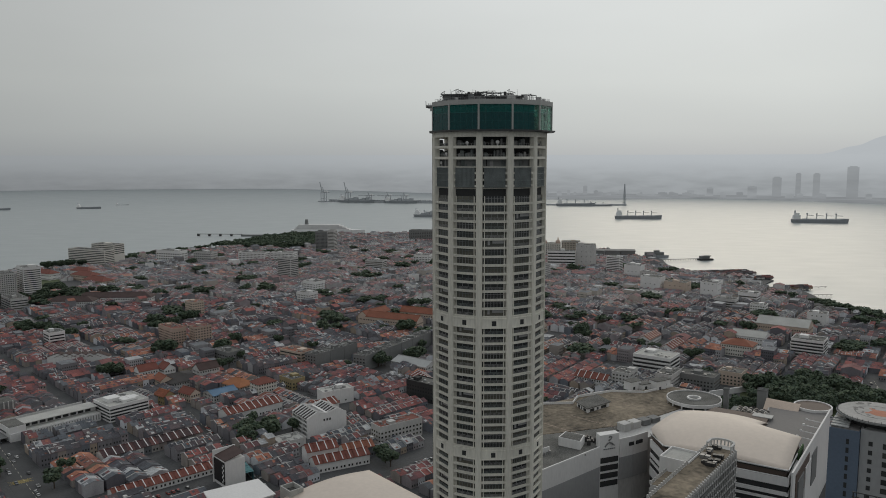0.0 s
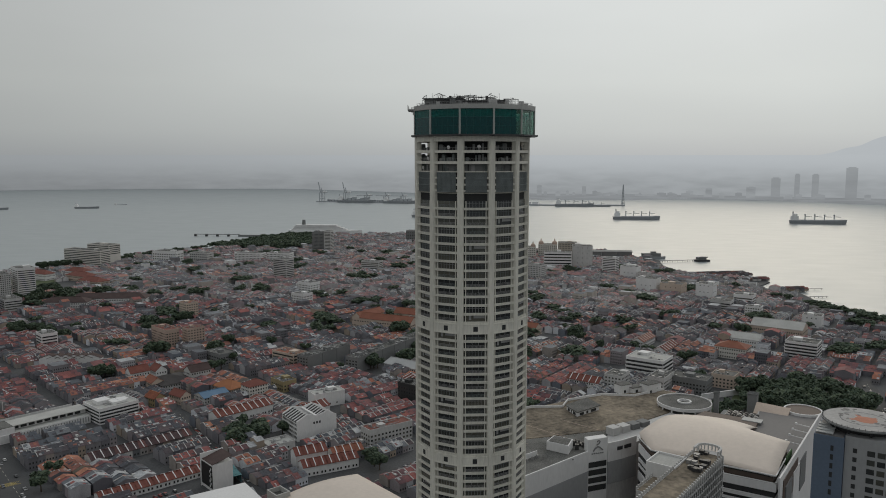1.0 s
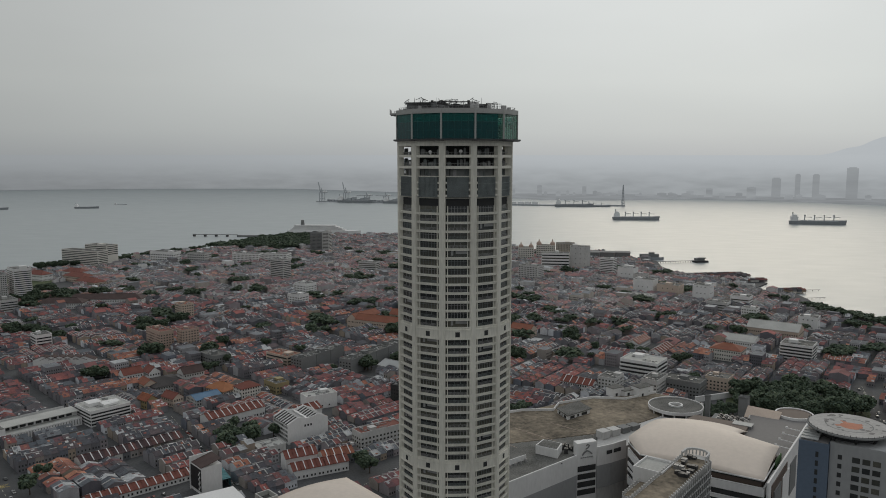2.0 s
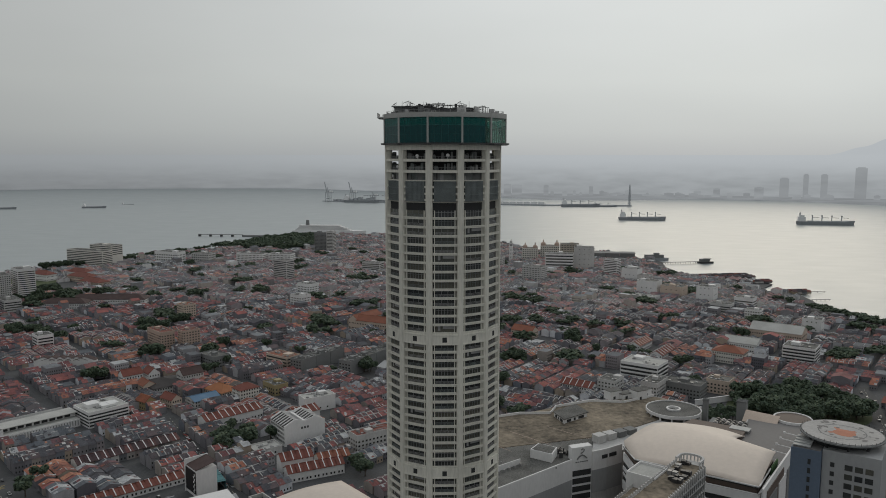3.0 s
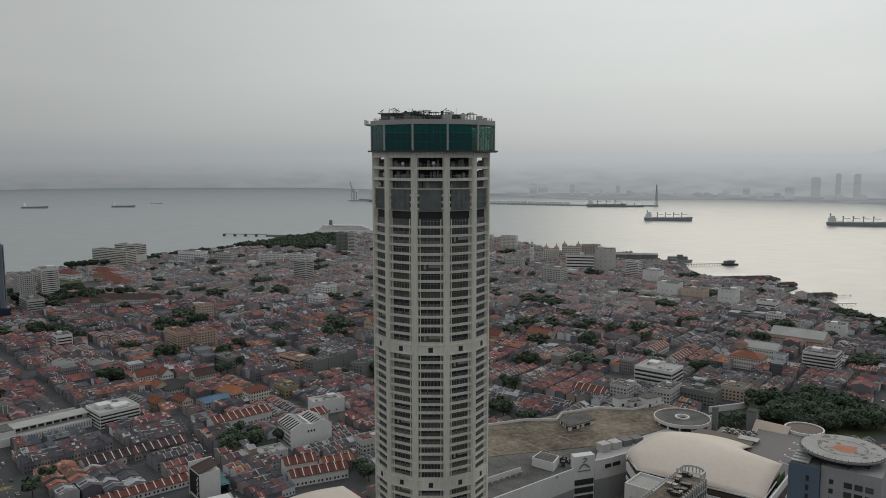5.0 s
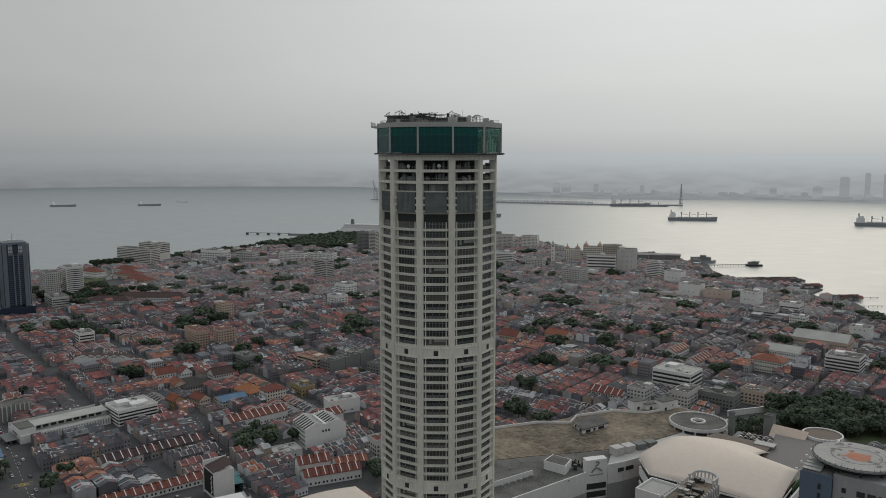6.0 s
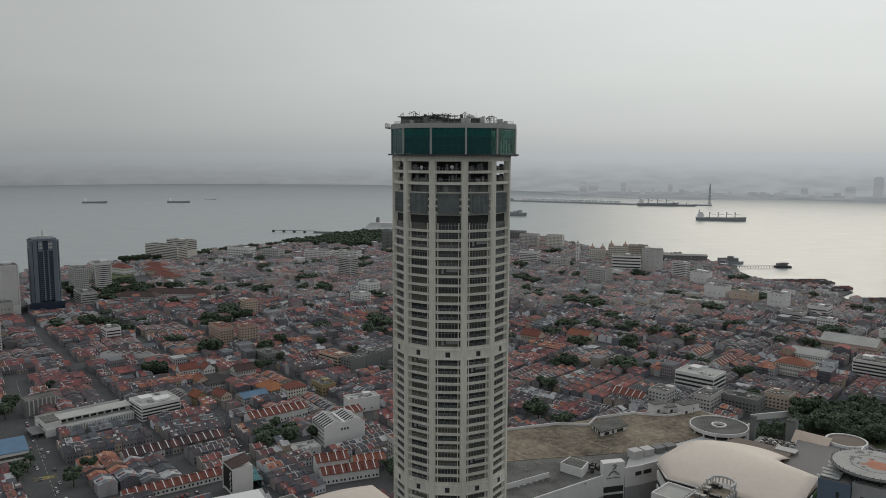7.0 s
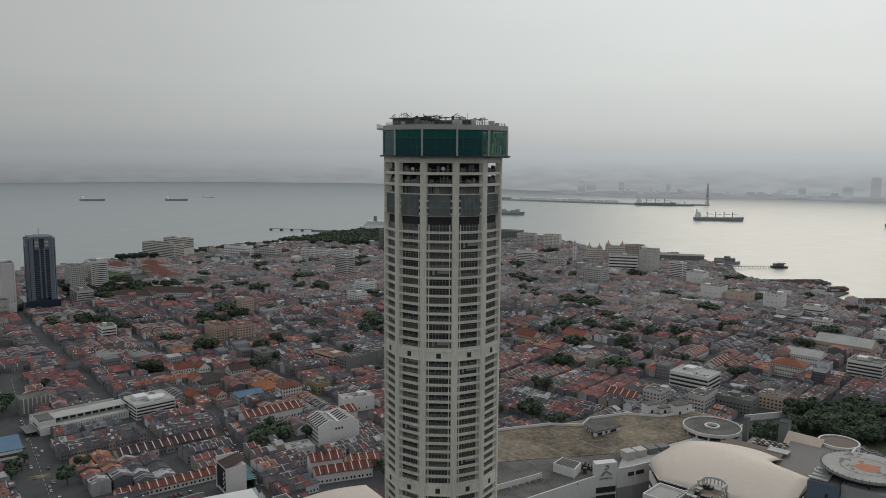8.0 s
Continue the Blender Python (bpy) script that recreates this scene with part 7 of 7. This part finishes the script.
def port():
    w = Geo()
    w.prism([(-1060, 3925), (-430, 3850), (120, 3735), (470, 3752), (475, 3790), (130, 3790), (-425, 3920), (-1050, 3985)], -3, 4)
    tagged(part("wharf", w, M["port"]), "long grey container wharf", "wharf", kind="structure")
    for x, r in ((-1030, True), (-900, True), (-790, False), (-690, False), (-605, False)):
        gantry_crane(x, 3935 - (x + 1060) * 0.118, 83, 1.0 if r else 0.72, r)
    rnd = random.Random(6)
    for i in range(40):
        x = -1000 + i * 14 + rnd.uniform(-3, 3)
        y = 3950 - (x + 1060) * 0.118
        g = Geo()
        for k in range(3):
            g.box(-6 + 0.2 * k, -12, 2.6 * k + 0.02, 6 - 0.2 * k, 12, 2.6 * k + 2.6 * rnd.choice((0.6, 1.0, 1.0)))
        tagged(part("container_stack", g, M["port"], m=pose(x, y, 4, 0, 0, -7)), "grey stack of shipping containers on the wharf", "container", "container stacks")
    for i in range(14):
        x = -390 + i * 34
        y = 3855 - (x + 430) * 0.21 if x < 120 else 3745
        g = Geo().box(-14, -8, 0, 14, 8, 9).box(-15, -9, 9, 15, 9, 10)
        tagged(part("shed", g, M["port_white"], m=pose(x, y + 14, 4, 0, 0, -10)), "pale low port shed", "shed", "port sheds")
    cargo_ship(-850, 3890, 190, -7, "container ship moored at the wharf", 0, True)
    cargo_ship(-620, 3862, 170, -7, "second container ship moored at the wharf", 0, True)
    cargo_ship(-355, 2985, 150, 0, "dark container ship under way", 1, True)
    cargo_ship(412, 2955, 172, -2, "bulk carrier at anchor with four deck cranes", 4)
    cargo_ship(1008, 2830, 186, -8, "bulk carrier at anchor with paired deck cranes", 4)
    cargo_ship(230, 3700, 180, 2, "grey ship moored at the far wharf", 3)
    cargo_ship(345, 3705, 110, 2, "small grey ship moored at the far wharf", 2)
    cargo_ship(-2300, 3200, 118, 14, "small coaster far out on the water", 0)
    cargo_ship(-1915, 3560, 60, 10, "small coaster in the far haze", 0)
    cargo_ship(-1950, 3330, 110, 10, "low tanker far out on the water", 0)
    m = thing("lattice_mast", 462, 3770, 4, 0, "tall grey lattice mast on the far wharf", "mast")
    g = Geo()
    for a in range(4):
        ca, sa = math.cos(a * 1.571), math.sin(a * 1.571)
        g.bar((7 * ca, 7 * sa, 0), (1.2 * ca, 1.2 * sa, 95), 0.8)
        for k in range(6):
            r0, r1 = 7 - k * 0.95, 7 - (k + 1) * 0.95
            cb, sb = math.cos((a + 1) * 1.571), math.sin((a + 1) * 1.571)
            g.bar((r0 * ca, r0 * sa, k * 15.5), (r1 * cb, r1 * sb, (k + 1) * 15.5), 0.45)
    part("lattice", g, M["port"], m)
    # mainland towers and blocks, with haze painted on as a faint glow
    rnd = random.Random(12)
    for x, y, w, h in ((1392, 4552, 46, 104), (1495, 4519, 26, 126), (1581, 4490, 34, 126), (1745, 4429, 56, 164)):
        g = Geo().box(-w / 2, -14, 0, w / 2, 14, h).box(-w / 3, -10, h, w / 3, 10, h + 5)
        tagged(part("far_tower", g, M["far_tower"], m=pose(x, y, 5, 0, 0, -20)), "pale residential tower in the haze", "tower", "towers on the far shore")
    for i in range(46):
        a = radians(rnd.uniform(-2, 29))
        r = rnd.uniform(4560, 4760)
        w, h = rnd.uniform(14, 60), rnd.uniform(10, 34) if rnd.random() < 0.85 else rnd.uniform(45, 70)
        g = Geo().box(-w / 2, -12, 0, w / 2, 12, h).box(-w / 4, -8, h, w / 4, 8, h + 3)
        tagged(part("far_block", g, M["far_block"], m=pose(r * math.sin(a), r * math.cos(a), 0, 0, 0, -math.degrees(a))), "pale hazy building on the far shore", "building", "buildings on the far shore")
    # ferry pier, jetty, breakwater, houses on stilts
    j = thing("jetty", 350, 1778, 0, 18, "long narrow jetty on piles with a pavilion", "jetty")
    part("deck", Geo().box(-56, -2.2, 1.6, 50, 2.2, 2.3), M["mid_grey"], j)
    for i in range(18):
        part("pile", Geo().tube(-54 + i * 6, 0, -2.5, 1.6, 0.5, n=6), M["dark_metal"], j)
    part("pavilion", Geo().box(36, -7, 2.3, 54, 7, 7).prism([(34, -9), (56, -9), (45, 0)], 7, 9.0), M["mid_grey"], j)
    part("platform", Geo().box(32, -9, -2.5, 62, 9, 2.0), M["dark_metal"], j)
    b = thing("breakwater", -800, 2208, 0, 1, "long low breakwater with a piled walkway", "breakwater")
    part("mole", Geo().box(-20, -6, -2.5, 130, 6, 3.0), M["mid_grey"], b)
    part("walkway", Geo().box(-155, -2, 3.0, -20, 2, 4.5), M["mid_grey"], b)
    for i in range(5):
        part("pier", Geo().box(-154 + i * 33, -4, -2.5, -148 + i * 33, 4, 3.0), M["dark_metal"], b)
    f = thing("ferry_terminal", 195, 1815, 0, -4, "long ferry terminal sheds with pitched roofs", "building")
    for i in range(3):
        part("shed", Geo().box(-50 + i * 34, -14 + 4 * i, 0, -18 + i * 34, 16 + 4 * i, 14).prism([(-51 + i * 34, -15 + 4 * i), (-17 + i * 34, -15 + 4 * i), (-17 + i * 34, 17 + 4 * i), (-51 + i * 34, 17 + 4 * i)], 14, 15.5), M["mid_grey"], f)
    fe = thing("ferry", 292, 1822, -2, 8, "grey car ferry lying at the terminal", "ship")
    part("hull", Geo().prism([(-28, -6), (20, -7), (30, 0), (20, 7), (-28, 6)], 0, 6), M["ship_hull"], fe)
    part("deckhouse", Geo().box(-24, -5, 6, 18, 5, 13).box(-4, -3, 13, 8, 3, 17), M["mid_grey"], fe)
    li = thing("cruise_liner", -590, 2288, -2, 2, "white cruise liner berthed behind the town", "ship")
    part("hull", Geo().prism([(-105, -12), (80, -14), (115, 0), (80, 14), (-105, 12)], 0, 14), M["port_white"], li)
    for i in range(4):
        part("deck", Geo().box(-95 + i * 4, -11, 14 + i * 4, 70 - i * 10, 11, 17.4 + i * 4), M["white"], li)
    part("funnel", Geo().tube(-60, 0, 30, 44, 6, 4.5, 12), M["mid_grey"], li)


port()


# ---------------------------------------------------------------- trees, grass, streets, cars
def tree_meshes(seed, spread, height, leaves, size):
    """Trunk with limbs, and a crown of many small leaf clumps in uneven lobes."""
    rnd = random.Random(seed)
    trunk = Geo()
    trunk.tube(0, 0, 0, height * 0.5, 0.5, 0.3, 7)
    lobes = []
    for i in range(9):
        a, r = rnd.uniform(0, 6.28), spread * rnd.uniform(0.1, 0.72)
        z = height * rnd.uniform(0.5, 0.86)
        lobes.append((r * math.cos(a), r * math.sin(a), z, spread * rnd.uniform(0.28, 0.48)))
        trunk.bar((0, 0, height * 0.32), (r * math.cos(a), r * math.sin(a), z), 0.13)
    crown = Geo()
    for i in range(leaves):
        x, y, z, r = lobes[rnd.randrange(len(lobes))]
        d = Vector((rnd.gauss(0, 1), rnd.gauss(0, 1), rnd.gauss(0, 0.8))).normalized() * r * (rnd.random() ** 0.2)
        p = Vector((x, y, z)) + Vector((d.x, d.y, d.z * 0.72))
        q = Euler((rnd.uniform(-0.9, 0.9), rnd.uniform(-0.9, 0.9), rnd.uniform(0, 6.28))).to_matrix()
        s = size * rnd.uniform(0.6, 1.4)
        c = [p + q @ Vector(k) for k in ((-s, -s * 0.6, 0), (0, -s, 0.25 * s), (s, 0, 0), (0.4 * s, s, 0.2 * s), (-0.7 * s, 0.6 * s, 0))]
        crown.add(c, [(0, 1, 2, 3, 4)])
    return trunk, crown


TREE_KINDS = []
for k, (sp, ht, lv, sz) in enumerate(((6.5, 11, 1500, 0.75), (9.0, 13, 2000, 0.9), (5.0, 10, 900, 0.75), (11.5, 15, 2600, 1.0), (4.0, 7, 700, 0.6))):
    tr, cr = tree_meshes(k, sp, ht, lv, sz)
    TREE_KINDS.append((tr.mesh("trunk", M["bark"]), cr.mesh("crown", M["leaf"])))


def plant(x, y, kind, scale=1.0, turn=0.0, label="broad green tree among the houses"):
    t = thing("tree", x, y, 0, turn, label, "tree", "trees of the town")
    part("trunk", TREE_KINDS[kind][0], None, t, m=Matrix.Diagonal((scale, scale, scale, 1)))
    part("crown", TREE_KINDS[kind][1], None, t, m=Matrix.Diagonal((scale, scale, scale, 1)))
    KEEP_OUT.append((x, y, (6, 8, 5, 10, 4)[kind] * scale * 0.6))
    return t


def groves():
    rnd = random.Random(17)
    # banyans behind the shophouses
    for x, y, k, s in ((-220, 604, 3, 1.0), (-206, 618, 3, 1.0), (-224, 622, 3, 0.95), (-208, 636, 1, 1.0), (-192, 638, 1, 0.9)):
        plant(x, y, k, s, rnd.uniform(0, 360), "dense dark banyan in a yard")
    # park to the east of the shopping centre
    n = 0
    while n < 64:
        x, y = rnd.uniform(200, 340), rnd.uniform(700, 830)
        if (x - 264) ** 2 / 56 ** 2 + (y - 768) ** 2 / 46 ** 2 < 1:
            plant(x, y, rnd.choice((1, 3, 3)), rnd.uniform(0.8, 1.12), rnd.uniform(0, 360), "dense dark tree in the park")
            n += 1
    tagged(part("park_lawn", Geo().prism([(262 + 62 * math.cos(2 * math.pi * q / 40), 766 + 50 * math.sin(2 * math.pi * q / 40)) for q in range(40)], 0.01, 0.12), M["lawn"]), "shaded grass under the park trees", "lawn", kind="structure")
    for i in range(26):
        plant(150 + i * 2.5 + rnd.uniform(-3, 3), 716 + i * 1.2 + rnd.uniform(-14, 20), rnd.choice((0, 2, 4)), 1.0, rnd.uniform(0, 360), "low green tree behind the mall")
    # by the western green and roads
    for i in range(58):
        plant(rnd.uniform(-890, -690), rnd.uniform(1140, 1262), rnd.choice((1, 0, 3)), rnd.uniform(0.9, 1.2), rnd.uniform(0, 360), "dark tree by the green")
    for i in range(12):
        plant(rnd.uniform(-650, -560), rnd.uniform(930, 985), rnd.choice((1, 0, 3)), rnd.uniform(0.8, 1.1), rnd.uniform(0, 360))
    for i in range(10):
        plant(-960 + i * 12 + rnd.uniform(-4, 4), 1500 + i * 16, rnd.choice((1, 3)), 1.1, rnd.uniform(0, 360), "dark tree along the shore")
    for x, y, k in ((-476, 622, 1), (-484, 634, 0), (-492, 648, 1), (-374, 519, 0), (-366, 511, 2), (-322, 514, 1), (-328, 540, 0), (-440, 560, 0), (-452, 580, 2), (-425, 545, 1), (-470, 660, 1), (-485, 640, 0), (-380, 540, 2), (-372, 528, 4), (-104, 581, 1), (-99, 575, 0), (-318, 846, 1), (-250, 905, 0)):
        plant(x, y, k, 1.0, rnd.uniform(0, 360))
    for i in range(60):
        x, y = rnd.uniform(-500, 300), rnd.uniform(640, 1050)
        if abs(math.degrees(math.atan2(x, y)) + 9) < 38 and free(x, y, 3) and inside(coast(), x, y):
            for j in range(rnd.choice((1, 1, 2, 4))):
                plant(x + rnd.uniform(-9, 9), y + rnd.uniform(-9, 9), rnd.choice((0, 1, 2, 3)), rnd.uniform(0.8, 1.2), rnd.uniform(0, 360))
    # woods on the point and along the quay, too many to count
    g = Geo()
    src = TREE_KINDS[2][1]
    base = [v.co.copy() for v in src.vertices][:1500]
    polys = [tuple(p.vertices) for p in src.polygons if max(p.vertices) < 1500]
    spots = []
    point = [(-830, 1885), (-720, 1880), (-560, 1890), (-520, 2010), (-560, 2200), (-690, 2215), (-770, 2070)]
    while len(spots) < 300:
        x, y = rnd.uniform(-830, -510), rnd.uniform(1870, 2225)
        if inside(point, x, y) and inside(coast(), x, y):
            spots.append((x, y, rnd.uniform(1.2, 1.9)))
    for i in range(40):
        spots.append((440 + 2 * i + rnd.uniform(-12, 8), 1250 - i * 4 + rnd.uniform(-12, 16), rnd.uniform(1.0, 1.5)))
    for i in range(60):
        f = i / 59
        spots.append((-985 + 185 * f + rnd.uniform(-3, 16), 1530 + 330 * f + rnd.uniform(-10, 6), rnd.uniform(0.8, 1.3)))
    while len(spots) < 960:
        x, y = rnd.uniform(-800, 480), rnd.uniform(900, 1900)
        if abs(math.degrees(math.atan2(x, y)) + 9) < 38 and free(x, y, 1) and inside(coast(), x + 20, y + 20):
            for j in range(rnd.choice((1, 2, 4, 9))):
                spots.append((x + rnd.uniform(-12, 12), y + rnd.uniform(-12, 12), rnd.uniform(0.9, 1.5)))
    for x, y, s in spots:
        m = pose(x, y, 0, 0, 0, rnd.uniform(0, 360)) @ Matrix.Diagonal((s * 1.5, s * 1.5, s, 1))
        g.add([m @ q for q in base], polys)
        KEEP_OUT.append((x, y, 4.5 * s))
    tagged(part("woods", g, M["leaf"]), "dark woods on the point and clumps of trees between houses", "woods", kind="stuff")
    lawn = Geo().prism([(-975, 1385), (-855, 1262), (-790, 1270), (-885, 1412)], 0.01, 0.12)
    tagged(part("lawn", lawn, M["lawn"]), "open mown playing field", "lawn", kind="structure")
    for i in range(4):
        KEEP_OUT.append((-925 + i * 36, 1375 - i * 26, 46))


def road_strip(name, pts, width, label):
    for a, b in zip(pts, pts[1:]):
        a3, b3 = Vector((*a, 0)), Vector((*b, 0))
        n = Vector((-(b3 - a3).y, (b3 - a3).x, 0)).normalized() * width / 2
        q = [a3 - n, b3 - n, b3 + n, a3 + n]
        tagged(part(name, Geo().prism([(p.x, p.y) for p in q], 0.0, 0.06), M["road"]), label, "road", kind="structure")
        L = (b3 - a3).length
        k = int(L / 12)
        for i in range(k + 1):
            p = a3.lerp(b3, i / max(1, k))
            KEEP_OUT.append((p.x, p.y, width / 2 + 1.5))
        u = (b3 - a3).normalized()
        dash = Geo()
        for i in range(int(L / 9)):
            p = a3 + u * (i * 9 + 2)
            dash.box(0, -0.15, 0.066, 4, 0.15, 0.075, Matrix.Translation(p) @ pose(0, 0, 0, 0, 0, math.degrees(math.atan2(u.y, u.x))))
        tagged(part("road_markings", dash, M["paint_line"]), "broken white lane lines", "marking", kind="structure")


def car_proto(seed):
    rnd = random.Random(seed)
    t = thing("car", 0, -6000, 0, 0, "small parked or stopped car seen from above", "car", "cars in the streets")
    L, W = (4.2, 1.75) if seed else (5.2, 1.95)
    b = Geo().profile([(-L / 2, 0.35), (L / 2, 0.35), (L / 2, 0.8), (L * 0.28, 0.95), (-L * 0.44, 0.98), (-L / 2, 0.85)], -W / 2, W / 2)
    part("body", b, M["car_paint"], t)
    c = Geo().profile([(-L * 0.4, 0.98), (L * 0.24, 0.95), (L * 0.1, 1.42), (-L * 0.3, 1.46)], -W * 0.44, W * 0.44)
    part("cabin", c, M["window"], t)
    part("roof", Geo().box(-L * 0.29, -W * 0.42, 1.46, L * 0.09, W * 0.42, 1.52), M["car_paint"], t)
    wh = Geo().tube(0, 0, -0.1, 0.1, 0.33, n=10, m=pose(0, 0, 0, 90, 0, 0)).mesh("wheel", M["rubber"])
    for a in (-1, 1):
        for s in (-1, 1):
            part("wheel", wh, None, t, m=pose(a * L * 0.3, s * W * 0.46, 0.33))
    return t


def traffic():
    rnd = random.Random(31)
    kinds = [car_proto(i) for i in range(3)]

    def put(x, y, yaw):
        copy_thing(kinds[rnd.randrange(3)], pose(x, y, 0.06, 0, 0, yaw))
    for a, b, n, w in (((-316, 490), (-452, 622), 18, 15), ((-268, 640), (-186, 540), 20, 6), ((74, 926), (-54, 1161), 5, 7), ((318, 715), (348, 835), 9, 12)):
        u = Vector((b[0] - a[0], b[1] - a[1], 0))
        yaw = math.degrees(math.atan2(u.y, u.x))
        s = u.normalized()
        for i in range(n):
            f, o = (i + rnd.uniform(0, 0.7)) / n, rnd.choice((-0.36, -0.12, 0.12, 0.36)) * w
            put(a[0] + u.x * f - s.y * o, a[1] + u.y * f + s.x * o, yaw + rnd.choice((0, 180)))
    # parking lots
    for cx, cy, yaw, nx, ny in ((-238, 516, 48, 8, 2), (-512, 812, 50, 7, 2), (-75, 588, 43, 5, 2)):
        KEEP_OUT.append((cx, cy, 20))
        for i in range(nx):
            for j in range(ny):
                if rnd.random() < 0.8:
                    p = pose(cx, cy, 0, 0, 0, yaw) @ Vector(((i - nx / 2) * 3.4, (j - ny / 2) * 9.0, 0))
                    put(p.x, p.y, yaw + 90)
    for k in kinds:
        for o in (*k.children_recursive, k):
            bpy.data.objects.remove(o)


road_strip("road_1", [(-250, 430), (-316, 490), (-452, 622), (-560, 730)], 20, "wide grey city street with traffic")
road_strip("road_2", [(-300, 680), (-268, 640), (-186, 540), (-170, 520)], 7, "narrow street lined with parked cars")
road_strip("road_3", [(110, 860), (74, 926), (-54, 1161), (-120, 1290)], 9, "long straight street through the old town")
road_strip("road_4", [(-130, 520), (-60, 600), (-10, 640)], 16, "street at the foot of the tower")
road_strip("road_5", [(312, 690), (330, 765), (352, 850)], 14, "road beside the park")
tagged(part("boundary_wall", Geo().box(0, -0.5, 0, 82, 0.5, 5.0).box(-0.3, -0.7, 5.0, 82.3, 0.7, 5.5), M["white"], m=pose(172, 770, 0, 0, 0, 27.3)), "long weathered white wall beside the park", "wall", kind="structure")
for i in range(5):
    KEEP_OUT.append((180 + i * 16, 774 + i * 8.3, 8))
box_mark = Geo()
for i in range(7):
    for s in (45, -45):
        box_mark.box(-4.6, -0.12, 0.08, 4.6, 0.12, 0.09 + 0.001 * (s > 0), pose(-352 + 1.1 * (i - 3), 522 + 1.0 * (i - 3), 0, 0, 0, 43 + s))
tagged(part("box_junction", box_mark, M["yellow_line"]), "yellow hatched box painted on the street", "marking", kind="structure")
traffic()
groves()


# ---------------------------------------------------------------- stilt houses on the eastern shore
def stilt_village(x, y, yaw, n, rows_):
    rnd = random.Random(int(x))
    for i in range(n):
        for j in range(rows_):
            p = pose(x, y, 0, 0, 0, yaw) @ Vector((i * 8.5 + rnd.uniform(-1, 1), (j - rows_ / 2) * 11 + rnd.uniform(-1, 1), 0))
            t = thing("stilt_house", p.x, p.y, 0, yaw + rnd.uniform(-4, 4), "low wooden stilt house with a rusted sheet roof", "house", "stilt houses on the water")
            part("wall", Geo().box(-3.6, -4.4, 0.6, 3.6, 4.4, 4.2), M["wall"], t)
            part("roof", Geo().add([(-4.2, -5, 3.9), (4.2, -5, 3.9), (4.2, 0, 6.2), (-4.2, 0, 6.2), (4.2, 5, 3.9), (-4.2, 5, 3.9), (-4.2, -5, 4.15), (4.2, -5, 4.15), (4.2, 0, 6.45), (-4.2, 0, 6.45), (4.2, 5, 4.15), (-4.2, 5, 4.15)],
                                   [(0, 3, 2, 1), (3, 5, 4, 2), (6, 7, 8, 9), (9, 8, 10, 11), (0, 1, 7, 6), (4, 5, 11, 10), (1, 2, 8, 7), (2, 4, 10, 8), (3, 0, 6, 9), (5, 3, 9, 11)]), M["roof"], t)
            st = Geo()
            for a in (-3, 0, 3):
                for b in (-4, 0, 4):
                    st.tube(a, b, -2.6, 0.6, 0.18, n=5)
            part("stilts", st, M["dark_metal"], t)


stilt_village(330, 1560, 15, 13, 4)
stilt_village(390, 1512, 12, 8, 2)
stilt_village(455, 1412, 14, 4, 2)
for q in ((470, 1420, 520, 1432), (468, 1345, 500, 1352)):
    pier = thing("plank_pier", q[0], q[1], 0, 12, "thin plank pier over the shallows", "pier")
    part("deck", Geo().box(0, -1.2, 0.6, q[2] - q[0], 1.2, 1.0), M["mid_grey"], pier)
    for i in range(5):
        part("pile", Geo().tube(2 + i * (q[2] - q[0] - 4) / 4, 0, -2.6, 0.6, 0.3, n=5), M["dark_metal"], pier)


# ---------------------------------------------------------------- the town last, round everything else
for spot in ((TX, TY, 60), (20, 470, 75), (40, 560, 85), (120, 520, 85), (160, 580, 70), (150, 400, 90), (190, 480, 60), (90, 640, 60), (264, 768, 62), (185, 730, 34), (212, 762, 34), (160, 715, 24)):
    KEEP_OUT.append(spot)
build_town()
